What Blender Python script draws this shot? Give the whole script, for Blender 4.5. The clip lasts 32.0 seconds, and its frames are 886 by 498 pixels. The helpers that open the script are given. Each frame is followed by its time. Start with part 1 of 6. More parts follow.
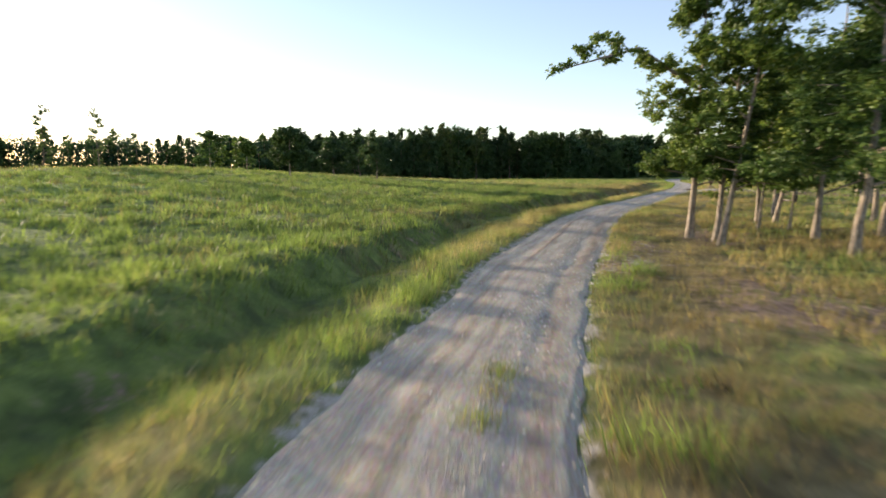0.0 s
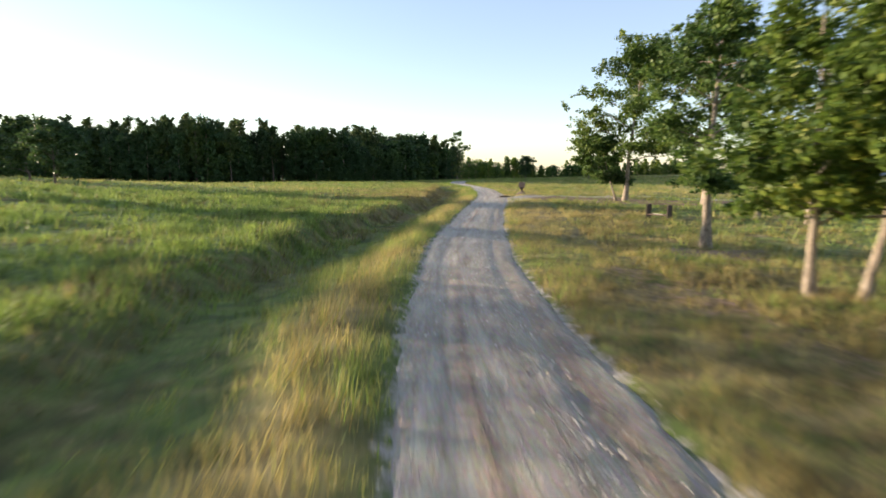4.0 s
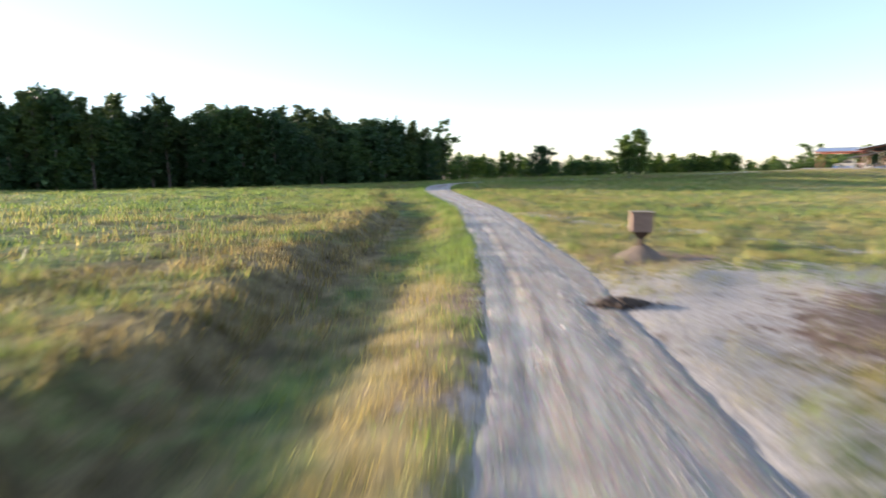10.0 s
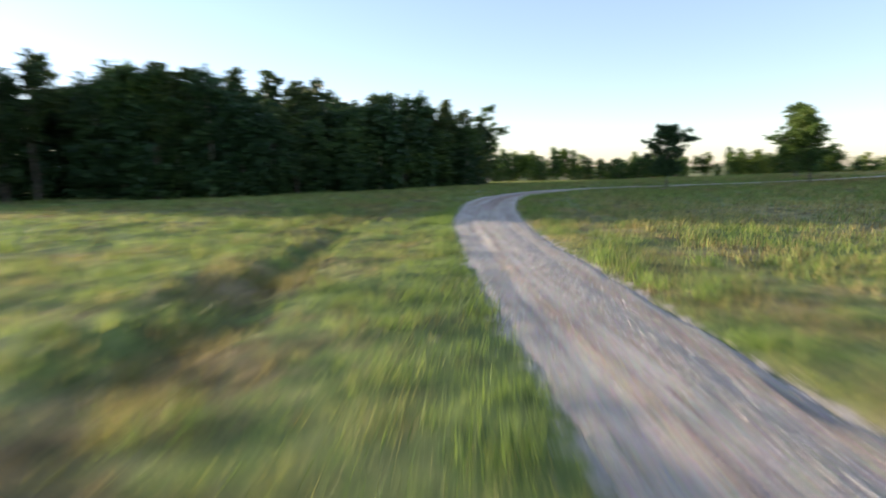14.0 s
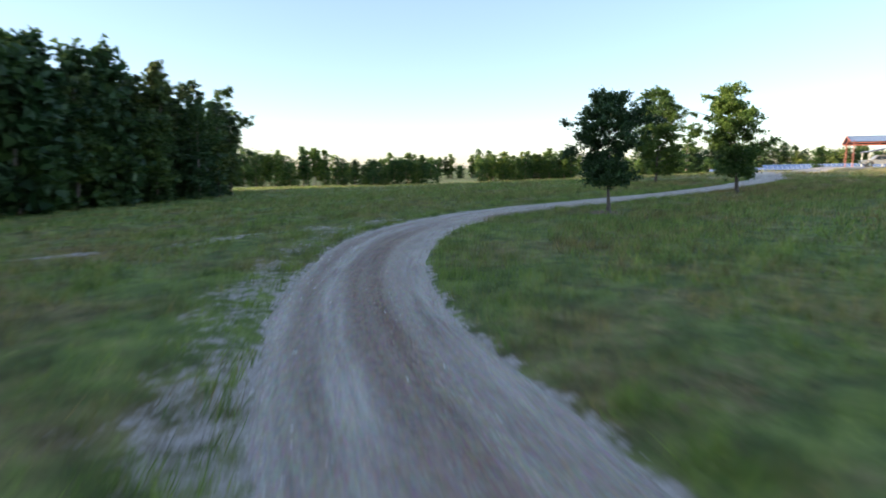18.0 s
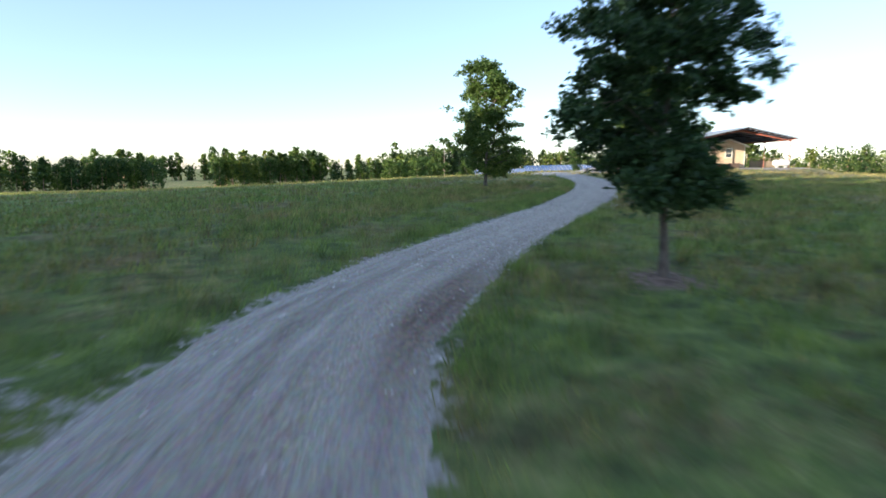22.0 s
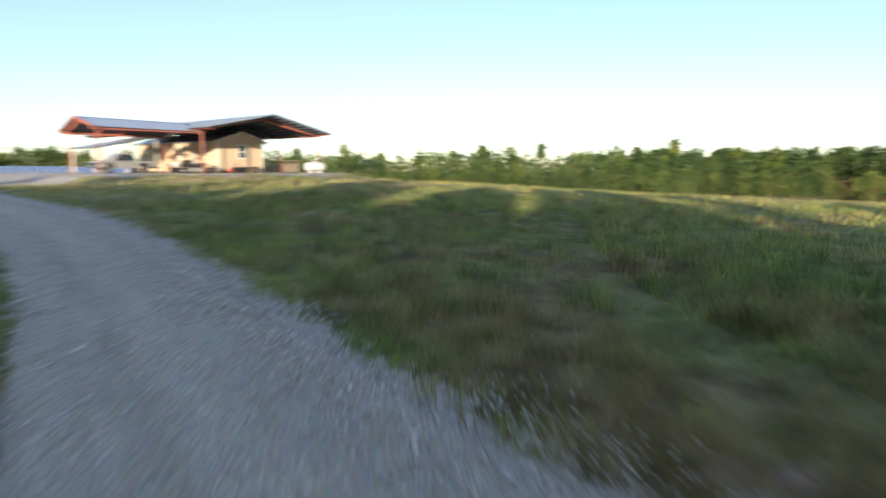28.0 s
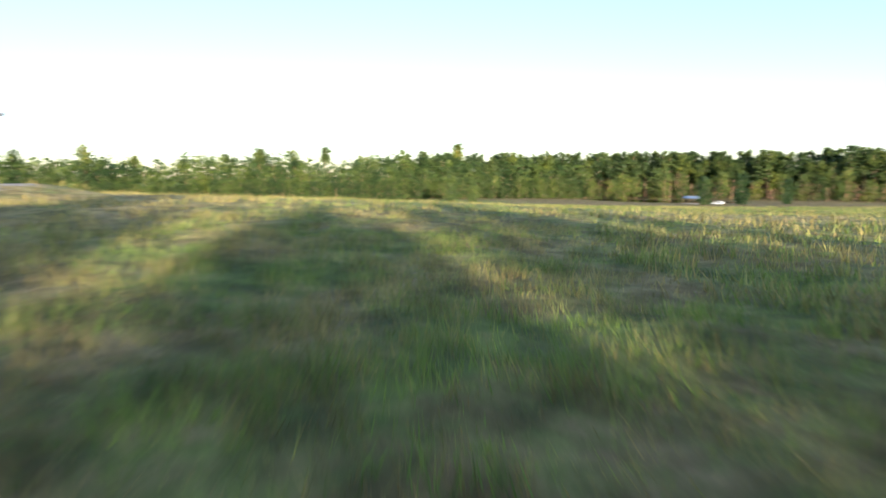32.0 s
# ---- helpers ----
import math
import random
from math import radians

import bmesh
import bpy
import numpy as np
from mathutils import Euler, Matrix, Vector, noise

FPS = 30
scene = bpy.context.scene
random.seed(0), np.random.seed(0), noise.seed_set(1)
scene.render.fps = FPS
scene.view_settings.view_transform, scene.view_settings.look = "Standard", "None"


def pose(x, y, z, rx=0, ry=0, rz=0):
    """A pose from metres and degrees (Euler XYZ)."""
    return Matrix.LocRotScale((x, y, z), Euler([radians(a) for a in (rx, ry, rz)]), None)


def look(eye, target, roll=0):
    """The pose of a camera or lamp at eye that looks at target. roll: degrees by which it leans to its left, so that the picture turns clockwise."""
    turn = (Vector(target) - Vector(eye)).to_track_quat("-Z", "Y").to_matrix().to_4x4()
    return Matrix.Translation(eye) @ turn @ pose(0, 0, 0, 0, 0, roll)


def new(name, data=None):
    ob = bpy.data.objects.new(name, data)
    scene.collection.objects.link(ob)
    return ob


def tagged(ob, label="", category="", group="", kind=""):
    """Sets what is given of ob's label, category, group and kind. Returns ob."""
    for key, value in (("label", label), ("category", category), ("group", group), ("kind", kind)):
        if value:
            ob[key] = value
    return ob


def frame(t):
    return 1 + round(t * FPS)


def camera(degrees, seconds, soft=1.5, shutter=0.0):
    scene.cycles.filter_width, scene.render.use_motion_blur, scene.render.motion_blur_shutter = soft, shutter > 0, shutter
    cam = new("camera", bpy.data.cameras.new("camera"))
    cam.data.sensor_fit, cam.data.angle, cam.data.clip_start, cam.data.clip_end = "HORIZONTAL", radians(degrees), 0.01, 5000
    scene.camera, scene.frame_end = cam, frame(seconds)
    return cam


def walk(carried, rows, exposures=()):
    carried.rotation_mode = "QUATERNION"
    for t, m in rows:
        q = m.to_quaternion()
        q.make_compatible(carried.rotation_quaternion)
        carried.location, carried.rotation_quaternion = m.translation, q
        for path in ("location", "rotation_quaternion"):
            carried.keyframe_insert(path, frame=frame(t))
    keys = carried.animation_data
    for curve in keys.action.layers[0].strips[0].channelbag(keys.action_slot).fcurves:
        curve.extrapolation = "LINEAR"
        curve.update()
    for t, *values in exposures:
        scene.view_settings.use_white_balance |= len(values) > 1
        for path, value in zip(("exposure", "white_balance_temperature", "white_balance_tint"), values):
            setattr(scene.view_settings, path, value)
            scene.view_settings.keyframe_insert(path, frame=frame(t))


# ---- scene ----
cam = camera(73.7, 32.0, soft=1.6, shutter=1.0)
# seconds, x, y, z, yaw, pitch, roll of the low flight along the farm road
PATH = [
    (0.0, 0.00, 0.00, 2.69, 0.06, -7.78, 0.02),
    (0.5, 0.31, 2.51, 2.73, 0.61, -7.75, -0.06),
    (1.0, 0.58, 5.18, 2.75, 0.53, -7.71, -0.10),
    (1.5, 0.85, 7.98, 2.74, -0.42, -7.66, -0.14),
    (2.0, 1.07, 10.93, 2.76, -9.64, -7.63, -0.35),
    (2.5, 1.46, 13.99, 2.75, -11.96, -7.65, -0.34),
    (3.0, 2.11, 17.14, 2.74, -14.30, -7.67, -0.40),
    (3.5, 2.69, 20.24, 2.68, -21.04, -7.64, -0.43),
    (4.0, 3.50, 23.35, 2.65, -21.89, -7.64, -0.33),
    (4.5, 4.41, 26.42, 2.65, -22.08, -7.65, -0.22),
    (6.5, 9.28, 39.78, 2.99, -22.49, -7.82, -0.28),
    (7.0, 11.20, 43.78, 2.94, -22.39, -7.81, -0.21),
    (7.5, 13.11, 47.86, 2.90, -27.06, -7.76, -0.21),
    (8.0, 15.14, 51.96, 2.87, -28.61, -7.78, -0.17),
    (8.5, 17.30, 56.13, 2.83, -28.80, -7.82, -0.10),
    (9.0, 19.68, 60.39, 2.77, -28.84, -7.85, -0.04),
    (9.5, 22.19, 64.69, 2.71, -27.24, -7.88, 0.01),
    (10.0, 24.73, 69.13, 2.69, -22.76, -7.93, 0.05),
    (10.5, 27.33, 73.89, 2.68, -18.07, -7.98, 0.14),
    (11.0, 29.82, 78.91, 2.61, -15.17, -8.05, 0.28),
    (11.5, 32.18, 84.09, 2.51, -15.03, -8.05, 0.45),
    (12.0, 34.43, 89.39, 2.39, -10.32, -8.06, 0.44),
    (12.5, 36.47, 94.67, 2.29, -8.17, -8.09, 0.41),
    (13.0, 38.22, 100.15, 2.24, -7.97, -8.09, 0.34),
    (13.5, 39.97, 105.86, 2.29, -8.64, -8.01, 0.30),
    (14.0, 41.57, 111.77, 2.37, -18.96, -7.94, 0.30),
    (14.5, 43.12, 117.49, 2.40, -21.55, -7.94, 0.31),
    (15.0, 44.74, 122.84, 2.39, -25.14, -7.88, 0.02),
    (15.5, 46.43, 127.86, 2.41, -34.68, -7.75, -0.08),
    (17.5, 52.53, 141.63, 2.46, -40.31, -7.90, 0.18),
    (18.0, 53.97, 144.55, 2.49, -43.74, -7.89, 0.18),
    (18.5, 55.48, 147.35, 2.52, -47.33, -7.88, 0.11),
    (19.0, 57.03, 150.02, 2.55, -54.75, -7.91, -0.05),
    (19.5, 58.72, 152.50, 2.52, -64.19, -7.82, -0.14),
    (20.0, 60.55, 154.66, 2.49, -68.46, -7.86, -0.12),
    (20.5, 62.52, 156.56, 2.44, -68.69, -7.85, -0.07),
    (21.0, 64.51, 158.11, 2.38, -68.61, -7.83, 0.02),
    (21.5, 67.05, 159.83, 2.31, -68.56, -7.84, -0.04),
    (22.0, 69.68, 161.33, 2.27, -68.50, -7.82, -0.00),
    (22.5, 72.09, 162.59, 2.23, -68.47, -7.83, -0.05),
    (23.0, 74.57, 163.80, 2.24, -68.46, -7.87, -0.05),
    (23.5, 77.18, 164.97, 2.23, -68.56, -7.90, -0.14),
    (24.0, 80.43, 166.02, 2.28, -77.66, -7.82, -0.20),
    (24.5, 83.94, 167.16, 2.36, -88.50, -7.74, -0.31),
    (26.5, 96.72, 168.57, 2.57, -102.01, -7.75, -0.32),
    (27.0, 99.96, 168.54, 2.63, -103.76, -7.77, -0.02),
    (27.5, 103.25, 168.28, 2.69, -110.28, -7.74, -0.01),
    (28.0, 106.59, 167.72, 2.74, -120.00, -7.68, -0.14),
    (28.5, 109.75, 166.97, 2.75, -125.70, -7.63, -0.21),
    (29.0, 112.75, 165.86, 2.72, -127.19, -7.61, -0.19),
    (29.5, 115.53, 164.56, 2.71, -131.22, -7.52, -0.15),
    (30.0, 118.02, 163.17, 2.70, -133.79, -7.45, -0.04),
    (30.5, 120.22, 161.68, 2.70, -134.35, -7.39, 0.07),
    (31.0, 122.11, 160.18, 2.73, -134.78, -7.34, 0.21),
    (31.5, 124.04, 158.63, 2.76, -136.43, -7.29, 0.23),
    (32.0, 125.93, 157.06, 2.79, -141.11, -7.21, 0.22),
]
# seconds, stops, kelvin, tint of the camera's own exposure
EXPOSURES = [(0.0, 1.60, 7150, 13), (4.0, 1.73, 7100, 13), (7.0, 2.05, 6500, 14), (9.0, 2.0, 6350, 15), (13.0, 1.70, 6500, 17), (15.0, 1.78, 6500, 13), (17.5, 1.86, 6350, 12),
             (19.0, 1.76, 6250, 11), (21.0, 1.76, 6250, 11), (22.5, 1.97, 6000, 12), (24.0, 2.44, 6250, 13), (26.5, 2.38, 6550, 13), (27.2, 2.22, 6550, 12),
             (28.0, 1.50, 6300, 10), (30.0, 1.95, 6450, 10), (32.0, 1.86, 6300, 10)]
walk(cam, [(t, pose(x, y, z, 90 + pitch, roll, yaw)) for t, x, y, z, yaw, pitch, roll in PATH],
     EXPOSURES)

# ---- light: low evening sun and clear sky ----
SUN_YAW, SUN_ELEV = 52.0, 7.1
world = bpy.data.worlds.new("evening_sky")
scene.world = world
world.use_nodes = True
wn = world.node_tree.nodes
wn.clear()
sky = wn.new("ShaderNodeTexSky")
sky.sky_type = "NISHITA"
sky.sun_disc = False
sky.sun_elevation = radians(SUN_ELEV)
sky.sun_rotation = radians(-SUN_YAW)
sky.altitude = 100
sky.air_density = 0.85
sky.dust_density = 0.32
sky.ozone_density = 1.6
bg = wn.new("ShaderNodeBackground")
bg.inputs["Strength"].default_value = 0.090
haze = wn.new("ShaderNodeMixRGB")   # thin evening haze over the whole sky
haze.blend_type = "ADD"
haze.inputs[0].default_value = 1.0
haze.inputs[2].default_value = (0.70, 0.87, 1.12, 1)
wo = wn.new("ShaderNodeOutputWorld")
world.node_tree.links.new(sky.outputs[0], haze.inputs[1])
clear = wn.new("ShaderNodeMixRGB")   # clean, slightly cool air
clear.blend_type = "MULTIPLY"
clear.inputs[0].default_value = 1.0
clear.inputs[2].default_value = (1.0, 0.97, 1.03, 1)
world.node_tree.links.new(haze.outputs[0], clear.inputs[1])
world.node_tree.links.new(clear.outputs[0], bg.inputs[0])
world.node_tree.links.new(bg.outputs[0], wo.inputs[0])
sun = new("sun", bpy.data.lights.new("sun", "SUN"))
sun.data.energy = 3.7
sun.data.angle = radians(0.6)
sun.data.color = (1.0, 0.86, 0.66)
SUN_DIR = Vector((-math.sin(radians(SUN_YAW)) * math.cos(radians(SUN_ELEV)),
                  math.cos(radians(SUN_YAW)) * math.cos(radians(SUN_ELEV)), math.sin(radians(SUN_ELEV))))
sun.matrix_world = look(SUN_DIR * 300, (0, 0, 0))


# ---- materials ----
def ramp(nt, fac, stops):
    n = nt.nodes.new("ShaderNodeValToRGB")
    while len(n.color_ramp.elements) < len(stops):
        n.color_ramp.elements.new(0.5)
    for e, (p, c) in zip(n.color_ramp.elements, stops):
        e.position = p
        e.color = (*c, 1)
    nt.links.new(fac, n.inputs[0])
    return n.outputs[0]


def noise_tex(nt, vec, scale, detail=4.0, rough=0.6):
    n = nt.nodes.new("ShaderNodeTexNoise")
    n.inputs["Scale"].default_value = scale
    n.inputs["Detail"].default_value = detail
    n.inputs["Roughness"].default_value = rough
    if vec is not None:
        nt.links.new(vec, n.inputs["Vector"])
    return n.outputs[0]


def mixc(nt, fac, a, b, mode="MIX"):
    n = nt.nodes.new("ShaderNodeMix")
    n.data_type = "RGBA"
    n.blend_type = mode
    for sock, v in ((n.inputs[0], fac), (n.inputs[6], a), (n.inputs[7], b)):
        if isinstance(v, (int, float)):
            sock.default_value = v
        elif isinstance(v, tuple):
            sock.default_value = (*v, 1)
        else:
            nt.links.new(v, sock)
    return n.outputs[2]


def maths(nt, op, a, b=0.0, clamp=False):
    n = nt.nodes.new("ShaderNodeMath")
    n.operation = op
    n.use_clamp = clamp
    for sock, v in zip(n.inputs, (a, b)):
        if isinstance(v, (int, float)):
            sock.default_value = v
        else:
            nt.links.new(v, sock)
    return n.outputs[0]


def blank(name, rough=0.8, metal=0.0):
    m = bpy.data.materials.new(name)
    m.use_nodes = True
    nt = m.node_tree
    p = nt.nodes["Principled BSDF"]
    p.inputs["Roughness"].default_value = rough
    p.inputs["Metallic"].default_value = metal
    return m, nt, p


def bump(nt, p, height, strength, dist):
    b = nt.nodes.new("ShaderNodeBump")
    b.inputs["Strength"].default_value = strength
    b.inputs["Distance"].default_value = dist
    nt.links.new(height, b.inputs["Height"])
    nt.links.new(b.outputs[0], p.inputs["Normal"])


def world_pos(nt):
    return nt.nodes.new("ShaderNodeNewGeometry").outputs["Position"]


def attr(nt, name):
    n = nt.nodes.new("ShaderNodeAttribute")
    n.attribute_name = name
    return n.outputs["Fac"]


def surface(name, ca, cb, scale=4.0, rough=0.7, metal=0.0, fine=30.0, relief=0.15, dist=0.01, spot=None):
    """Two tones at a coarse scale, grain at a fine one, and relief."""
    m, nt, p = blank(name, rough, metal)
    vec = nt.nodes.new("ShaderNodeTexCoord").outputs["Object"]
    big = noise_tex(nt, vec, scale)
    small = noise_tex(nt, vec, fine, 3)
    c = ramp(nt, big, [(0.3, ca), (0.7, cb)])
    c = mixc(nt, 0.5, c, ramp(nt, small, [(0.3, tuple(v * 0.75 for v in ca)), (0.7, tuple(min(1, v * 1.12) for v in cb))]))
    if spot:
        c = mixc(nt, ramp(nt, noise_tex(nt, vec, scale * 0.6, 6), [(0.55, (0, 0, 0)), (0.68, (1, 1, 1))]), c, spot)
    nt.links.new(c, p.inputs["Base Color"])
    bump(nt, p, small, relief, dist)
    return m


def grass_colour(nt):
    """Pasture colour over the plan: lush, yellowing and dry patches, bare soil and gravel by attribute."""
    pos = world_pos(nt)
    flat = nt.nodes.new("ShaderNodeVectorMath")
    flat.operation = "MULTIPLY"
    flat.inputs[1].default_value = (1, 1, 0.2)
    nt.links.new(pos, flat.inputs[0])
    v = flat.outputs[0]
    big = noise_tex(nt, v, 0.055, 5, 0.6)
    mid = noise_tex(nt, v, 0.42, 5, 0.65)
    fine = noise_tex(nt, v, 3.3, 4, 0.7)
    tuft = noise_tex(nt, v, 1.15, 4, 0.65)
    rust = noise_tex(nt, v, 0.21, 6, 0.7)
    green = ramp(nt, tuft, [(0.34, (0.085, 0.125, 0.042)), (0.48, (0.148, 0.215, 0.058)), (0.58, (0.215, 0.292, 0.072)), (0.70, (0.31, 0.385, 0.105))])
    brown = ramp(nt, tuft, [(0.34, (0.125, 0.084, 0.04)), (0.5, (0.24, 0.168, 0.084)), (0.66, (0.37, 0.275, 0.15))])
    tan = ramp(nt, tuft, [(0.34, (0.23, 0.175, 0.08)), (0.5, (0.38, 0.295, 0.135)), (0.66, (0.52, 0.42, 0.21))])
    r = maths(nt, "ADD", maths(nt, "MULTIPLY", rust, 1.0), maths(nt, "MULTIPLY", fine, 0.35))
    r = maths(nt, "ADD", r, maths(nt, "MULTIPLY", attr(nt, "rusty"), 1.0))
    c = mixc(nt, ramp(nt, r, [(0.62, (0, 0, 0)), (0.84, (0.9, 0.9, 0.9))]), green, brown)
    d = maths(nt, "ADD", maths(nt, "MULTIPLY", big, 1.1), attr(nt, "dry"))
    d = maths(nt, "ADD", d, maths(nt, "MULTIPLY", mid, 0.9))
    d = maths(nt, "ADD", d, maths(nt, "MULTIPLY", fine, 0.35))
    dryness = ramp(nt, maths(nt, "MULTIPLY", d, 0.5), [(0.59, (0, 0, 0)), (0.80, (1, 1, 1))])
    c = mixc(nt, dryness, c, tan)
    return c, v, mid, fine


def ground_material():
    m, nt, p = blank("pasture", 0.9)
    c, v, mid, fine = grass_colour(nt)
    grit = noise_tex(nt, v, 14, 5, 0.75)
    c = mixc(nt, 0.55, c, mixc(nt, 1.0, c, ramp(nt, grit, [(0.3, (0.5, 0.5, 0.5)), (0.7, (1.45, 1.45, 1.45))]), "MULTIPLY"))
    # ground colour mixed towards dark to stand for shade between the blades
    c = mixc(nt, maths(nt, "MULTIPLY", attr(nt, "thatch_shade"), 0.32), c, ramp(nt, fine, [(0.35, (0.035, 0.032, 0.015)), (0.65, (0.095, 0.08, 0.04))]))
    soil = ramp(nt, fine, [(0.35, (0.13, 0.082, 0.058)), (0.65, (0.32, 0.225, 0.17))])
    stone = ramp(nt, grit, [(0.3, (0.22, 0.185, 0.155)), (0.5, (0.42, 0.375, 0.33)), (0.7, (0.66, 0.60, 0.54))])
    edge = maths(nt, "ADD", maths(nt, "MULTIPLY", fine, 1.5), maths(nt, "SUBTRACT", maths(nt, "MULTIPLY", mid, 1.1), 0.6))
    s = ramp(nt, maths(nt, "ADD", maths(nt, "MULTIPLY", attr(nt, "soil"), 1.0), maths(nt, "SUBTRACT", edge, 0.7)), [(0.35, (0, 0, 0)), (0.6, (1, 1, 1))])
    g = ramp(nt, maths(nt, "ADD", maths(nt, "MULTIPLY", attr(nt, "gravel"), 1.0), maths(nt, "SUBTRACT", edge, 0.7)), [(0.4, (0, 0, 0)), (0.6, (1, 1, 1))])
    c = mixc(nt, s, c, soil)
    c = mixc(nt, g, c, stone)
    nt.links.new(c, p.inputs["Base Color"])
    p.inputs["Specular IOR Level"].default_value = 0.15
    h = maths(nt, "ADD", maths(nt, "MULTIPLY", fine, 1.0), maths(nt, "MULTIPLY", grit, 0.5))
    bump(nt, p, h, 0.7, 0.16)
    return m


def blade_material():
    m, nt, p = blank("grass_blades", 0.6)
    c, v, mid, fine = grass_colour(nt)
    isl = nt.nodes.new("ShaderNodeNewGeometry").outputs["Random Per Island"]
    c = mixc(nt, 1.0, c, ramp(nt, isl, [(0.0, (0.75, 0.8, 0.7)), (0.6, (1.2, 1.2, 1.0)), (1.0, (1.5, 1.4, 1.1))]), "MULTIPLY")
    nt.links.new(c, p.inputs["Base Color"])
    p.inputs["Specular IOR Level"].default_value = 0.25
    tr = nt.nodes.new("ShaderNodeBsdfTranslucent")
    nt.links.new(c, tr.inputs[0])
    mx = nt.nodes.new("ShaderNodeMixShader")
    mx.inputs[0].default_value = 0.45
    nt.links.new(p.outputs[0], mx.inputs[1])
    nt.links.new(tr.outputs[0], mx.inputs[2])
    nt.links.new(mx.outputs[0], nt.nodes["Material Output"].inputs[0])
    return m


def leaf_material(name, stops, through_light=0.3):
    m, nt, p = blank(name, 0.5)
    isl = nt.nodes.new("ShaderNodeNewGeometry").outputs["Random Per Island"]
    c = ramp(nt, isl, stops)
    rnd = nt.nodes.new("ShaderNodeObjectInfo").outputs["Random"]
    c = mixc(nt, 1.0, c, ramp(nt, rnd, [(0.0, (0.8, 0.85, 0.8)), (0.5, (1.0, 1.0, 1.0)), (1.0, (1.25, 1.12, 0.95))]), "MULTIPLY")
    big = noise_tex(nt, world_pos(nt), 0.35, 3)
    c = mixc(nt, 1.0, c, ramp(nt, big, [(0.3, (0.7, 0.75, 0.7)), (0.7, (1.25, 1.2, 1.1))]), "MULTIPLY")
    stand = noise_tex(nt, world_pos(nt), 0.09, 2)
    c = mixc(nt, 1.0, c, ramp(nt, stand, [(0.36, (0.62, 0.72, 0.72)), (0.5, (1.0, 1.0, 1.0)), (0.64, (1.45, 1.28, 1.0))]), "MULTIPLY")
    tone = attr(nt, "tone")   # one tree of a joined wood differs from the next
    c = mixc(nt, 1.0, c, ramp(nt, tone, [(0.0, (1, 1, 1)), (0.05, (0.6, 0.7, 0.72)), (0.55, (1.0, 1.0, 1.0)), (1.0, (1.5, 1.34, 1.0))]), "MULTIPLY")
    nt.links.new(c, p.inputs["Base Color"])
    p.inputs["Specular IOR Level"].default_value = 0.3
    tr = nt.nodes.new("ShaderNodeBsdfTranslucent")
    nt.links.new(c, tr.inputs[0])
    mx = nt.nodes.new("ShaderNodeMixShader")
    mx.inputs[0].default_value = through_light
    nt.links.new(p.outputs[0], mx.inputs[1])
    nt.links.new(tr.outputs[0], mx.inputs[2])
    nt.links.new(mx.outputs[0], nt.nodes["Material Output"].inputs[0])
    return m


def bark_material(name, ca, cb):
    m, nt, p = blank(name, 0.9)
    vec = nt.nodes.new("ShaderNodeTexCoord").outputs["Object"]
    st = nt.nodes.new("ShaderNodeVectorMath")
    st.operation = "MULTIPLY"
    st.inputs[1].default_value = (9, 9, 1.6)
    nt.links.new(vec, st.inputs[0])
    n1 = noise_tex(nt, st.outputs[0], 2.0, 6, 0.7)
    n2 = noise_tex(nt, vec, 1.2, 3)
    c = ramp(nt, n1, [(0.38, ca), (0.6, cb)])
    c = mixc(nt, ramp(nt, n2, [(0.45, (0, 0, 0)), (0.75, (0.5, 0.5, 0.5))]), c, (0.28, 0.26, 0.23))
    nt.links.new(c, p.inputs["Base Color"])
    bump(nt, p, n1, 0.8, 0.04)
    return m


